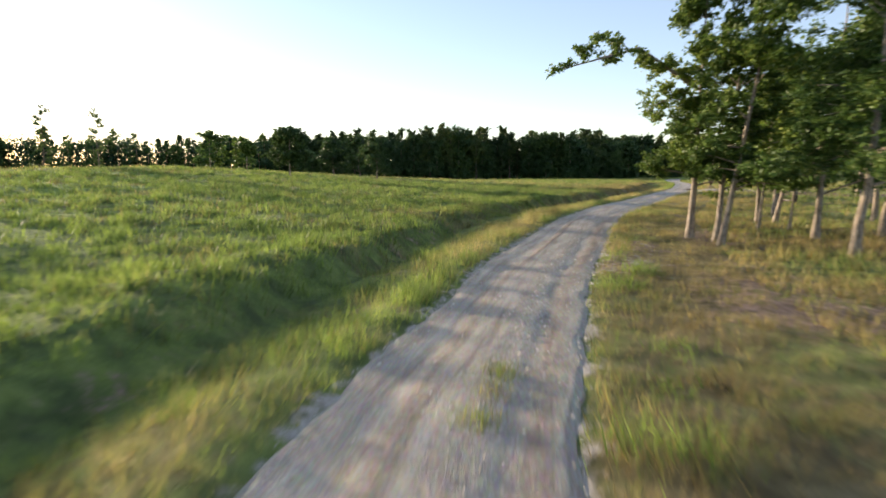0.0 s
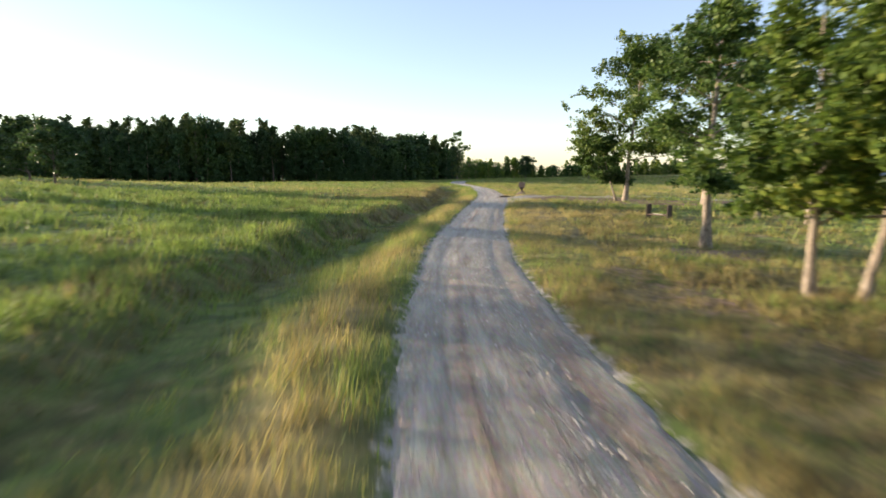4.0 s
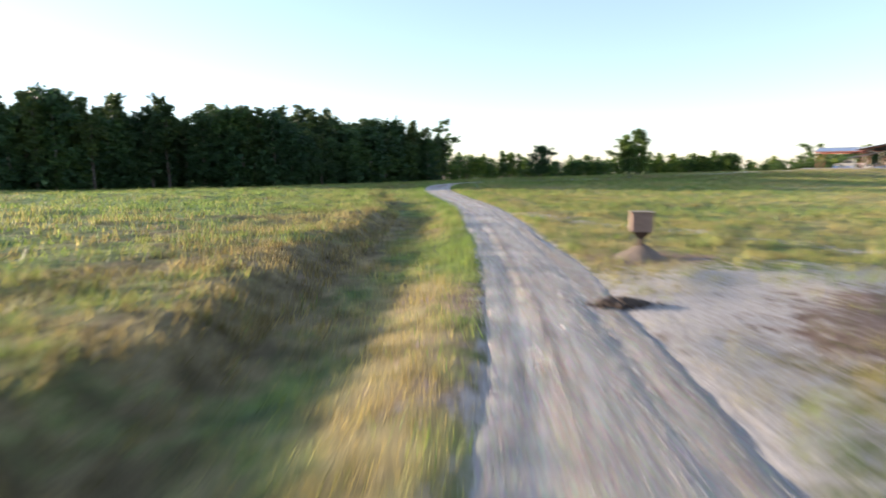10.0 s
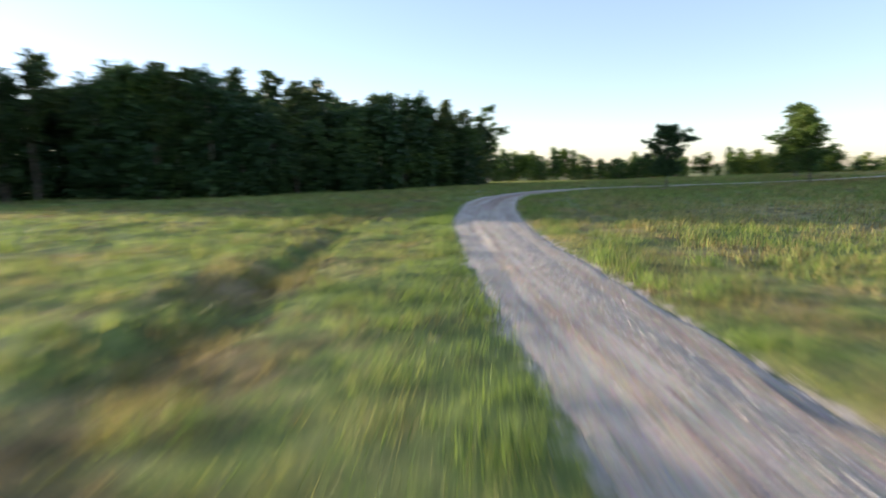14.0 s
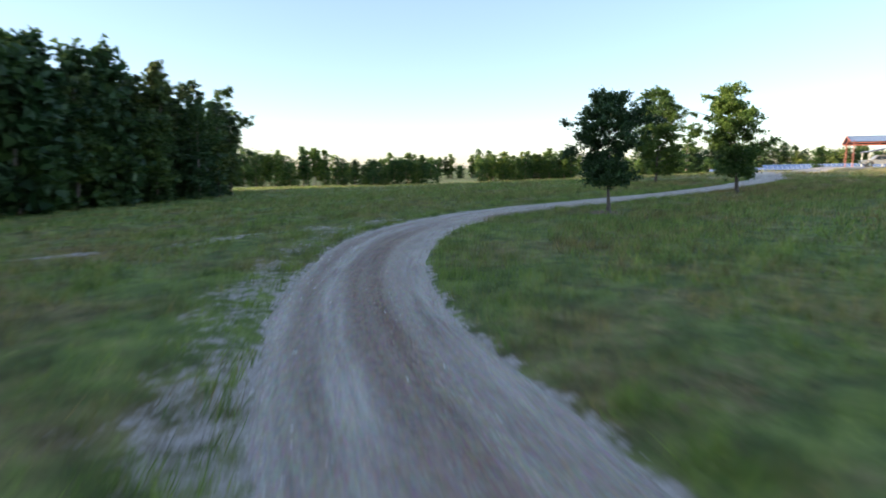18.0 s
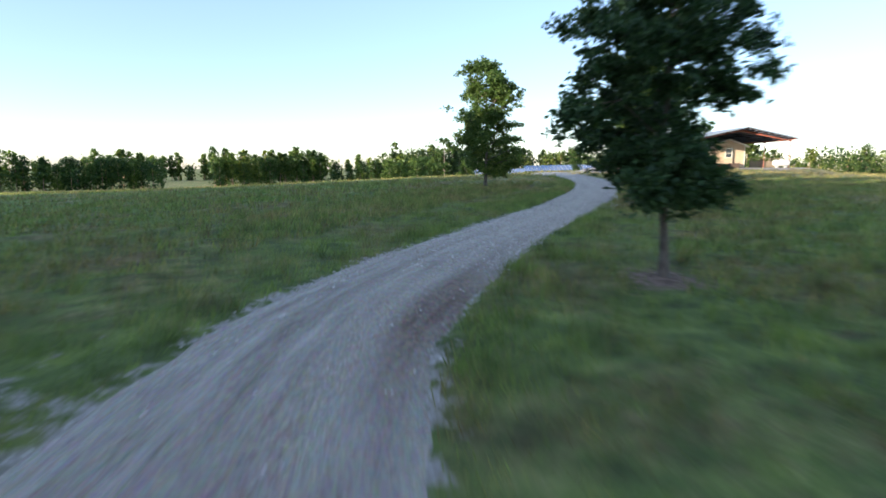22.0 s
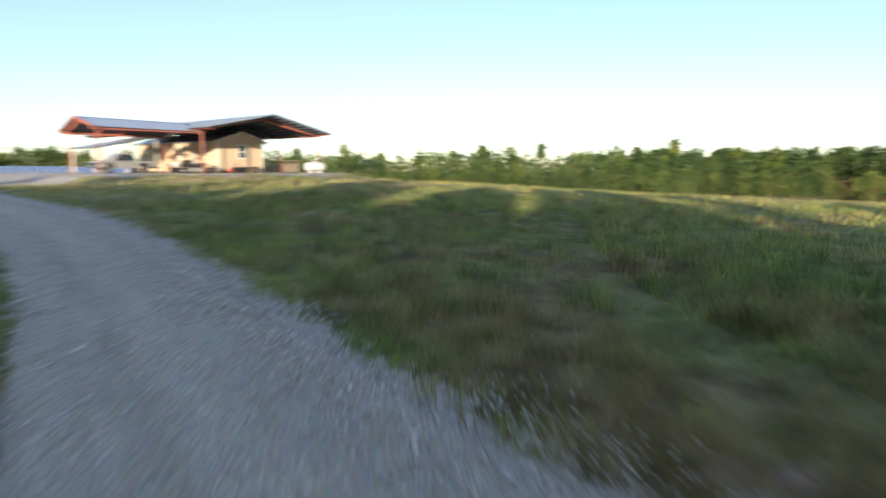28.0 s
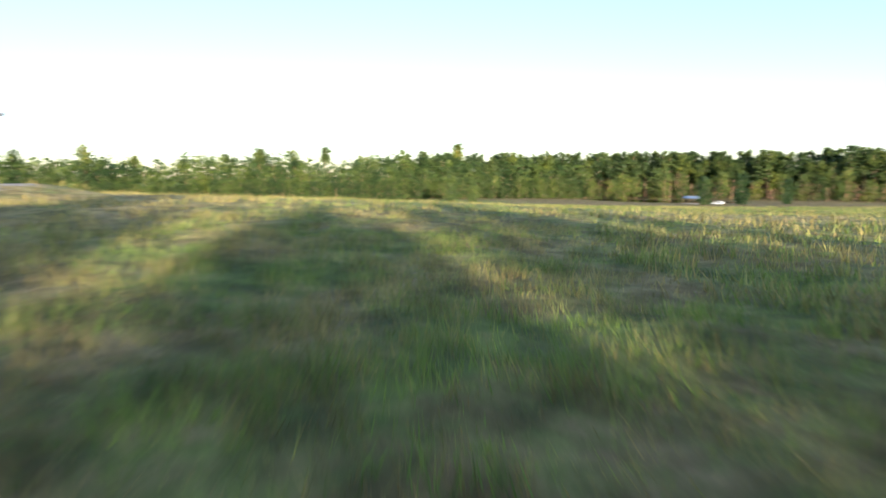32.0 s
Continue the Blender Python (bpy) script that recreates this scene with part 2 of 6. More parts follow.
def road_material():
    m, nt, p = blank("gravel_road", 0.9)
    pos = world_pos(nt)
    uv = nt.nodes.new("ShaderNodeTexCoord").outputs["UV"]
    st = nt.nodes.new("ShaderNodeVectorMath")
    st.operation = "MULTIPLY"
    st.inputs[1].default_value = (7.0, 0.35, 1)
    nt.links.new(uv, st.inputs[0])
    streak = noise_tex(nt, st.outputs[0], 1.0, 5, 0.65)
    patch = noise_tex(nt, pos, 0.35, 5, 0.6)
    vor = nt.nodes.new("ShaderNodeTexVoronoi")
    vor.inputs["Scale"].default_value = 26
    nt.links.new(pos, vor.inputs["Vector"])
    peb = noise_tex(nt, pos, 22, 4, 0.8)
    base = ramp(nt, streak, [(0.34, (0.270, 0.222, 0.178)), (0.46, (0.410, 0.356, 0.290)), (0.56, (0.480, 0.428, 0.352)), (0.68, (0.590, 0.540, 0.450))])
    base = mixc(nt, ramp(nt, patch, [(0.42, (0, 0, 0)), (0.62, (0.45, 0.45, 0.45))]), base, (0.370, 0.307, 0.245))
    base = mixc(nt, attr(nt, "loose"), base, ramp(nt, peb, [(0.3, (0.27, 0.222, 0.17)), (0.5, (0.49, 0.43, 0.34)), (0.66, (0.76, 0.70, 0.57))]))
    base = mixc(nt, maths(nt, "MULTIPLY", attr(nt, "mud"), ramp(nt, streak, [(0.3, (0.45, 0.45, 0.45)), (0.6, (1, 1, 1))])), base, ramp(nt, patch, [(0.3, (0.140, 0.091, 0.065)), (0.7, (0.270, 0.185, 0.133))]))
    base = mixc(nt, 0.35, base, vor.outputs["Color"], "SOFT_LIGHT")
    base = mixc(nt, 0.5, base, mixc(nt, 1.0, base, ramp(nt, peb, [(0.3, (0.55, 0.55, 0.55)), (0.7, (1.4, 1.4, 1.4))]), "MULTIPLY"))
    clod = noise_tex(nt, pos, 9.0, 3, 0.7)   # churned clods along the tyre tracks
    base = mixc(nt, maths(nt, "MULTIPLY", attr(nt, "mud"), 0.7), base, mixc(nt, 1.0, base, ramp(nt, clod, [(0.36, (0.5, 0.47, 0.45)), (0.6, (1.35, 1.3, 1.25))]), "MULTIPLY"))
    nt.links.new(base, p.inputs["Base Color"])
    h = maths(nt, "ADD", peb, maths(nt, "MULTIPLY", streak, 0.8))
    bump(nt, p, maths(nt, "ADD", h, maths(nt, "MULTIPLY", maths(nt, "MULTIPLY", clod, attr(nt, "mud")), 2.2)), 0.85, 0.06)
    return m


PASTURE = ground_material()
BLADES = blade_material()
ROAD = road_material()
LEAF_OAK = leaf_material("oak_leaves", [(0.0, (0.045, 0.09, 0.024)), (0.5, (0.085, 0.15, 0.034)), (0.85, (0.13, 0.20, 0.05)), (1.0, (0.20, 0.25, 0.09))], 0.38)
LEAF_DARK = leaf_material("dark_oak_leaves", [(0.0, (0.026, 0.058, 0.024)), (0.6, (0.05, 0.10, 0.036)), (1.0, (0.095, 0.15, 0.055))], 0.3)
LEAF_PINE = leaf_material("pine_needles", [(0.0, (0.035, 0.065, 0.024)), (0.6, (0.065, 0.105, 0.035)), (1.0, (0.11, 0.15, 0.05))], 0.25)
LEAF_BRUSH = leaf_material("edge_brush_leaves", [(0.0, (0.045, 0.08, 0.028)), (0.5, (0.082, 0.132, 0.042)), (1.0, (0.14, 0.185, 0.07))], 0.3)
BARK_OAK = bark_material("oak_bark", (0.10, 0.075, 0.055), (0.40, 0.32, 0.245))
BARK_PINE = bark_material("pine_bark", (0.06, 0.042, 0.032), (0.15, 0.10, 0.07))
BARK_DARK = bark_material("dark_oak_bark", (0.06, 0.045, 0.035), (0.20, 0.155, 0.12))
# reddish pine bark, lightened in its colour to look lit by low sun
BARK_SUNNY = bark_material("sunlit_reddish_pine_bark", (0.20, 0.11, 0.065), (0.42, 0.26, 0.16))


# ---- plan of the land ----
def smooth(a, b, u):
    u = np.clip((np.asarray(u, float) - a) / (b - a), 0, 1)
    return u * u * (3 - 2 * u)


def hump(x, y, cx, cy, sx, sy):
    return np.exp(-((x - cx) / sx) ** 2 / 2 - ((y - cy) / sy) ** 2 / 2)


def land(x, y):
    """Height of the land, before ruts and tussocks."""
    x, y = np.asarray(x, float), np.asarray(y, float)
    z = -0.2 + 2.75 * hump(x, y, 188, 172, 48, 42) + 3.0 * hump(x, y, -45, 85, 26, 45) - 0.6 * hump(x, y, 29, 42, 10, 14)
    z = z - 10.5 * smooth(-20, 230, (x - 150) * 0.45 - (y - 120) * 0.89) * smooth(40, 115, x)
    z = z - 6 * smooth(-40, 250, (x - 100) * 0.6 + (y - 200) * 0.8)
    z = z - 0.9 * smooth(-30, 2, (x - 50) * -0.49 + (y - 190) * 0.87) * smooth(140, 95, x)
    return z - 1.2 * hump(x, y, 235, -150, 38, 18) - 0.6 * hump(x, y, 146, 88, 20, 24)


ROAD_PLAN = [(-2.2, -14), (-1.3, -4), (0, 5.2), (1.05, 9.6), (2.2, 14.3), (3.6, 19), (6.4, 28.3), (8.8, 34.7), (11, 40), (13.3, 45), (17.6, 53.5),
             (22.6, 63), (27.7, 72.2), (33.5, 83.7), (38.7, 96), (42.4, 105.2), (45.5, 115), (48.7, 126), (51.4, 134.4), (54, 141), (57, 147.6),
             (60, 153.1), (63.5, 157.6), (67.5, 161.4), (72, 164.3), (77.5, 166.4), (84, 167.1), (92, 167.2), (101, 167), (110, 167.3), (118, 167.9),
             (126, 169), (134, 170.8), (142, 173.2), (150.5, 176.2), (158, 179.5), (166, 183)]


def spline(pts, step):
    """Even steps along a smooth curve through the points."""
    p = np.array(pts, float)
    p = np.vstack([2 * p[0] - p[1], p, 2 * p[-1] - p[-2]])
    out = []
    for i in range(1, len(p) - 2):
        for t in np.linspace(0, 1, 24, endpoint=False):
            a, b, c, d = p[i - 1:i + 3]
            out.append(0.5 * ((2 * b) + (c - a) * t + (2 * a - 5 * b + 4 * c - d) * t * t + (3 * b - a - 3 * c + d) * t ** 3))
    out = np.array(out + [p[-2]])
    s = np.r_[0, np.cumsum(np.linalg.norm(np.diff(out, axis=0), axis=1))]
    q = np.arange(0, s[-1], step)
    return np.stack([np.interp(q, s, out[:, 0]), np.interp(q, s, out[:, 1])], 1)


LINE = spline(ROAD_PLAN, 0.4)
TANG = np.gradient(LINE, axis=0)
TANG /= np.linalg.norm(TANG, axis=1)[:, None]
SIDE = np.stack([TANG[:, 1], -TANG[:, 0]], 1)   # to the right of the way
LENGTH = np.arange(len(LINE)) * 0.4
LINE = LINE + SIDE * (0.12 * smooth(30, 44, LENGTH) - 0.16 * smooth(44, 30, LENGTH) + 0.32 * smooth(192, 206, LENGTH))[:, None]
HALF = 1.56 + 0.15 * smooth(148, 165, LENGTH) * smooth(215, 195, LENGTH) + 0.12 * smooth(192, 206, LENGTH) + 0.06 * np.sin(LENGTH * 0.33) * np.sin(LENGTH * 0.11 + 1)


def to_line(x, y, line):
    """Nearest index on a line of points and the distance, for many places."""
    best = np.full(x.shape, 1e9)
    idx = np.zeros(x.shape, int)
    for i in range(0, len(line), 1):
        d = (x - line[i, 0]) ** 2 + (y - line[i, 1]) ** 2
        k = d < best
        best[k] = d[k]
        idx[k] = i
    return idx, np.sqrt(best)


COARSE = LINE[::4]


def road_offset(x, y):
    """Signed distance from the road's middle (right positive) and the length along it."""
    x, y = np.asarray(x, float), np.asarray(y, float)
    i, _ = to_line(x, y, COARSE)
    i = i * 4
    off = (x - LINE[i, 0]) * SIDE[i, 0] + (y - LINE[i, 1]) * SIDE[i, 1]
    along = (x - LINE[i, 0]) * TANG[i, 0] + (y - LINE[i, 1]) * TANG[i, 1]
    far = np.abs(along) > 6
    d = np.hypot(x - LINE[i, 0], y - LINE[i, 1])
    return np.where(far, np.sign(off + 1e-9) * d, off), LENGTH[i] + along, d


def near_poly(x, y, pts, radius):
    line = spline(pts, 0.8)
    _, d = to_line(np.asarray(x, float), np.asarray(y, float), line)
    return np.clip(1.15 - d / radius * 0.65, 0, 1)


def wobble(x, y, k):
    """Cheap smooth roughness over the plan."""
    return (np.sin(x * 1.31 * k + 1.7 * np.sin(y * 0.83 * k)) + np.sin(y * 1.57 * k + 1.3 * np.sin(x * 0.71 * k + 2)) +
            0.6 * np.sin((x + y) * 2.3 * k + np.sin(x * 1.9 * k))) / 2.6


# house frame: right along the gable front, back into the house
HO = np.array([164.9, 159.2])
HR, HD = np.array([0.37, -0.929]), np.array([0.929, 0.37])
PAD_Z = 2.3


def in_house(x, y):
    dx, dy = x - HO[0], y - HO[1]
    return dx * HR[0] + dy * HR[1], dx * HD[0] + dy * HD[1]


def ditch_line(s):
    """How far left of the road's middle the foot of the ditch's bank runs."""
    return 5.75 - 1.6 * smooth(30, 16, s) + 0.4 * np.exp(-((s - 36) / 5) ** 2) + 0.35 * smooth(62, 100, s) + 0.35 * np.sin(s * 0.13) + 1.1 * np.exp(-((s - 67) / 6) ** 2) + 0.6 * np.exp(-((s - 143) / 6) ** 2)


def ground_height(x, y, off=None, s=None):
    x, y = np.asarray(x, float), np.asarray(y, float)
    if off is None:
        off, s, _ = road_offset(x, y)
    z = land(x, y)
    a = np.abs(off)
    half = np.interp(s, LENGTH, HALF)
    rough = 0.045 * wobble(x + 0.4 * y, y, 2.1) + 0.075 * wobble(x, y, 1.0) + 0.11 * wobble(x + 7, y - 3, 0.33) + 0.10 * wobble(x - 20, y + 9, 0.11)
    z = z + rough * smooth(1.4, 4.0, a) * smooth(400, 150, np.hypot(x - 80, y - 90))
    mid = smooth(90, 102, s) * smooth(142, 130, s)   # wide hollow between the junction and the bend
    slit = smooth(131, 145, s)   # it runs out as a narrow slit towards the bend
    deep = smooth(50, 58, s) * smooth(96, 88, s)   # the ditch is deepest short of the junction
    cut = off + ditch_line(s) + 0.45 * wobble(x, y, 0.55) + 0.2 * wobble(y, x, 1.6)
    ditch = smooth(-0.95, 0.1, cut) * np.clip((-2.3 + 0.5 * mid - 3.0 * slit - off - 0.3 * wobble(x, y, 0.8)) / (3.2 - 0.9 * smooth(32, 20, s) - 1.1 * mid - 0.8 * deep - 2.3 * slit), 0, 1) ** 1.15 * smooth(-12, 0, s) * smooth(166, 156, s)
    z = z + (0.10 + 0.17 * smooth(34, 22, s)) * np.exp(-((cut + 1.9) / (0.9 + 0.8 * smooth(34, 22, s) * (cut < -1.9))) ** 2) * smooth(-12, 0, s) * smooth(160, 140, s)
    z = z - (0.50 + 0.2 * deep + 0.12 * np.sin(s * 0.21 + 1) + 0.16 * smooth(42, 28, s) - 0.10 * smooth(105, 135, s) - 0.14 * slit + 0.12 * wobble(x, y, 0.4)) * ditch
    z = z + 0.04 * np.exp(-((off + 2.4) / 0.7) ** 2) * smooth(0, 10, s) * smooth(150, 120, s)
    z = z - 0.10 * smooth(half + 0.05, half - 0.4, a) * (s > -20)
    r, d = in_house(x, y)
    pad = smooth(-6, -1, d) * smooth(24, 18, d) * smooth(-14, -9.5, r) * smooth(22, 17, r)
    return z * (1 - pad) + PAD_Z * pad


def link_mesh(name, verts, faces, material, smooth_shade=False):
    me = bpy.data.meshes.new(name)
    if isinstance(verts, np.ndarray) and isinstance(faces, np.ndarray):
        n, k = faces.shape
        me.vertices.add(len(verts))
        me.vertices.foreach_set("co", np.ascontiguousarray(verts, np.float32).ravel())
        me.loops.add(n * k)
        me.loops.foreach_set("vertex_index", np.ascontiguousarray(faces, np.int32).ravel())
        me.polygons.add(n)
        me.polygons.foreach_set("loop_start", np.arange(0, n * k, k, dtype=np.int32))
        me.update(calc_edges=True)
    else:
        me.from_pydata([tuple(v) for v in verts], [], [tuple(f) for f in faces])
    me.materials.append(material)
    if smooth_shade:
        me.polygons.foreach_set("use_smooth", np.ones(len(me.polygons), bool))
    return me


def floats(me, name, values):
    a = me.attributes.new(name, "FLOAT", "POINT")
    a.data.foreach_set("value", np.ascontiguousarray(values, np.float32))


def grid_axis(lo, hi, fine, far):
    mid = np.arange(lo, hi + fine / 2, fine)
    out = [hi]
    step = fine
    while out[-1] < far:
        step *= 1.22
        out.append(out[-1] + step)
    low = [lo]
    step = fine
    while low[-1] > -far:
        step *= 1.22
        low.append(low[-1] - step)
    return np.array(low[:0:-1] + list(mid) + out[1:])


def dry_map(x, y, off, s):
    """How parched the grass stands: the verge and the field before the bend, less in the bottom by the wood."""
    v = 0.12 * smooth(-30, 10, y) - 0.06
    v = v + (0.10 + 0.34 * smooth(30, 44, s) * smooth(108, 98, s) + 0.14 * np.sin(s * 0.6) * np.sin(s * 0.23)) * np.exp(-((off + 2.6) / 1.1) ** 2) * smooth(150, 118, s) - 0.3 * np.exp(-((off + 2.1) / 0.6) ** 2) * smooth(96, 106, s)
    v = v + (0.13 - 0.2 * smooth(36, 26, s) + 0.15 * smooth(56, 64, s) * smooth(92, 80, s)) * np.exp(-((off - 3.0) / 2.6) ** 2) * smooth(150, 125, s)
    v = v + 0.05 * smooth(95, 60, np.hypot(x - 52, y - 75)) * (off > 0) + 0.02 * smooth(45, 20, np.hypot(x - 40, y - 110))
    v = v - 0.25 * hump(x, y, -20, 40, 22, 26) - 0.16 * hump(x, y, 0, 72, 16, 22) - 0.13 * hump(x, y, 46, 131, 9, 13)
    v = v - 0.13 * smooth(135, 150, y) * smooth(150, 120, x) + 0.22 * hump(x, y, 165, 150, 28, 28) + 0.06 * smooth(150, 165, x + 0.3 * (y - 160))
    return v


def rusty_map(x, y, off, s):
    """Where brown seed heads and dead stems mix into the green."""
    v = -0.03 - 0.12 * smooth(30, 5, y) * (off < -4) - 0.07 * smooth(120, 132, s) * smooth(168, 156, s) * (off < -1)
    v = v + 0.03 * hump(x, y, 40, 135, 16, 22) * (off < 0) + (0.15 + 0.05 * smooth(30, 22, s) * smooth(1.6, 3.4, off)) * (off > 1.5) * smooth(66, 50, s)
    v = v + 0.03 * smooth(95, 110, x) + 0.06 * hump(x, y, 122, 158, 12, 9) + (0.05 + 0.07 * smooth(84, 100, s) * smooth(132, 120, s)) * np.exp(-((off + ditch_line(s) - 0.6) / 1.7) ** 2) * smooth(152, 140, s)
    v = v + 0.11 * smooth(-5.0, -6.5, off) * smooth(-20, -11, off) * smooth(78, 100, s) * (1 - 0.8 * smooth(118, 130, s))
    v = v + 0.08 * smooth(-4.6, -5.4, off) * smooth(-9, -7, off) * smooth(70, 86, s) * smooth(158, 146, s)
    v = v + 0.11 * smooth(1.2, 2.5, off) * smooth(14, 8, off) * smooth(56, 64, s) * smooth(92, 80, s)
    v = v + 0.12 * smooth(9, 4, off) * smooth(1.5, 2.5, off) * smooth(220, 227, s) * smooth(250, 238, s)
    return v + 0.02 * smooth(140, 150, y) * smooth(100, 90, x)


def soil_map(x, y, off, s):
    v = near_poly(x, y, [(31.5, 79.5), (35, 76.5), (41, 71.5), (48, 66.5), (58, 62)], 2.4)
    v = np.maximum(v, near_poly(x, y, [(36.5, 70), (43, 63.5), (50, 60)], 1.5) * 0.9)
    v = np.maximum(v, near_poly(x, y, [(30.5, 75.5), (33.5, 77.8), (38, 77.5), (43, 74.5)], 2.8) * 0.9)
    v = np.maximum(v, near_poly(x, y, [(4.8, 16.3), (6.6, 19), (7.6, 22.4)], 1.05) * 0.66)
    v = np.maximum(v, 0.95 * hump(x, y, 22.3, 41.6, 2.0, 1.4))
    v = np.maximum(v, 0.9 * hump(x, y, 38.0, 83.6, 1.8, 1.4))
    v = np.maximum(v, 0.8 * hump(x, y, 82.6, 161.5, 0.9, 0.7))
    v = np.maximum(v, 0.9 * hump(x, y, 103.3, 162.1, 1.2, 0.9))
    v = np.maximum(v, 0.55 * np.exp(-((off - 3.2) / 0.9) ** 2) * smooth(222, 227, s) * smooth(238, 231, s))
    v = np.maximum(v, (0.30 - 0.14 * smooth(46, 56, s) * smooth(96, 84, s) - 0.12 * smooth(112, 122, s)) * np.exp(-((off + ditch_line(s) + 0.3) / 0.8) ** 2) * smooth(-12, 2, s) * smooth(152, 140, s) * (0.55 + 0.45 * np.sin(s * 0.37)))
    v = np.maximum(v, 0.62 * np.exp(-((off - 5.5) / 2.2) ** 2) * smooth(70, 45, s) * smooth(18, 26, s) * (0.72 + 0.28 * np.sin(s * 0.5)))
    return v


def gravel_map(x, y, off, s):
    v = near_poly(x, y, [(42.5, 104), (43.8, 98), (44.7, 90.5), (47.3, 80), (53, 68), (60, 60)], 1.2) * 0.58
    v = np.maximum(v, near_poly(x, y, [(40, 168.6), (48, 167.6), (56.5, 166.9), (61.6, 165.9), (66, 166.5), (70.5, 166.9), (74, 167.5)], 0.85) * 0.55)
    v = np.maximum(v, near_poly(x, y, [(53.0, 143), (54.8, 147.5), (57.4, 152.7), (60.8, 158), (65.2, 163), (70, 166.6), (75, 168.6)], 1.0) * 0.5)
    v = np.maximum(v, near_poly(x, y, [(4.8, 16.0), (6.6, 19), (7.4, 22.2)], 1.1) * 0.4)
    v = np.maximum(v, near_poly(x, y, [(29.6, 73.0), (32.0, 76.5), (35.0, 79.2), (38.5, 79.5), (43, 77)], 2.8) * 0.74)
    v = np.maximum(v, np.clip(1.1 - np.maximum(off - 1.4, -1.4 - 1.6 * off) * 0.75, 0, 1) * smooth(222, 230, s))
    v = np.maximum(v, 0.7 * hump(x, y, 102.6, 164.8, 1.6, 0.6))
    half = np.interp(s, LENGTH, HALF)
    v = np.maximum(v, 0.62 * np.clip(1.0 - (np.abs(off) - half + 0.1) / 0.5, 0, 1) * (s > -30) * (s < 268))
    r, d = in_house(x, y)
    v = np.maximum(v, smooth(-2.8, -1.6, d) * smooth(22, 18, d) * smooth(-18, -15, r) * smooth(18.2, 16.2, r))
    v = np.maximum(v, near_poly(x, y, [(150, 176), (160, 179), (172, 180), (186, 176)], 3.2))
    return v


FIELD_LEG = spline([(100, 168), (107, 167.5), (113, 165.5), (119, 162.5), (126, 157), (133, 150), (139, 144)], 0.4)
WAY = np.vstack([LINE[LENGTH < 255], FIELD_LEG])


def build_ground():
    xs, ys = grid_axis(-16, 150, 0.5, 3200), grid_axis(-8, 190, 0.5, 3200)
    X, Y = np.meshgrid(xs, ys)
    x, y = X.ravel(), Y.ravel()
    off, s, _ = road_offset(x, y)
    z = ground_height(x, y, off, s)
    nx, ny = len(xs), len(ys)
    i = np.arange(nx * ny).reshape(ny, nx)
    faces = np.stack([i[:-1, :-1], i[:-1, 1:], i[1:, 1:], i[1:, :-1]], -1).reshape(-1, 4)
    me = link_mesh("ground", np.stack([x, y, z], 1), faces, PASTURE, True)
    floats(me, "dry", dry_map(x, y, off, s))
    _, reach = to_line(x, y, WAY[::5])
    floats(me, "thatch_shade", smooth(34, 8, reach))   # stems and earth near the way, coloured dark for the shade between blades
    floats(me, "rusty", rusty_map(x, y, off, s))
    floats(me, "soil", soil_map(x, y, off, s))
    floats(me, "gravel", gravel_map(x, y, off, s))
    tagged(new("ground", me), "rolling pasture of green and drying grass with bare patches", "ground", kind="structure")


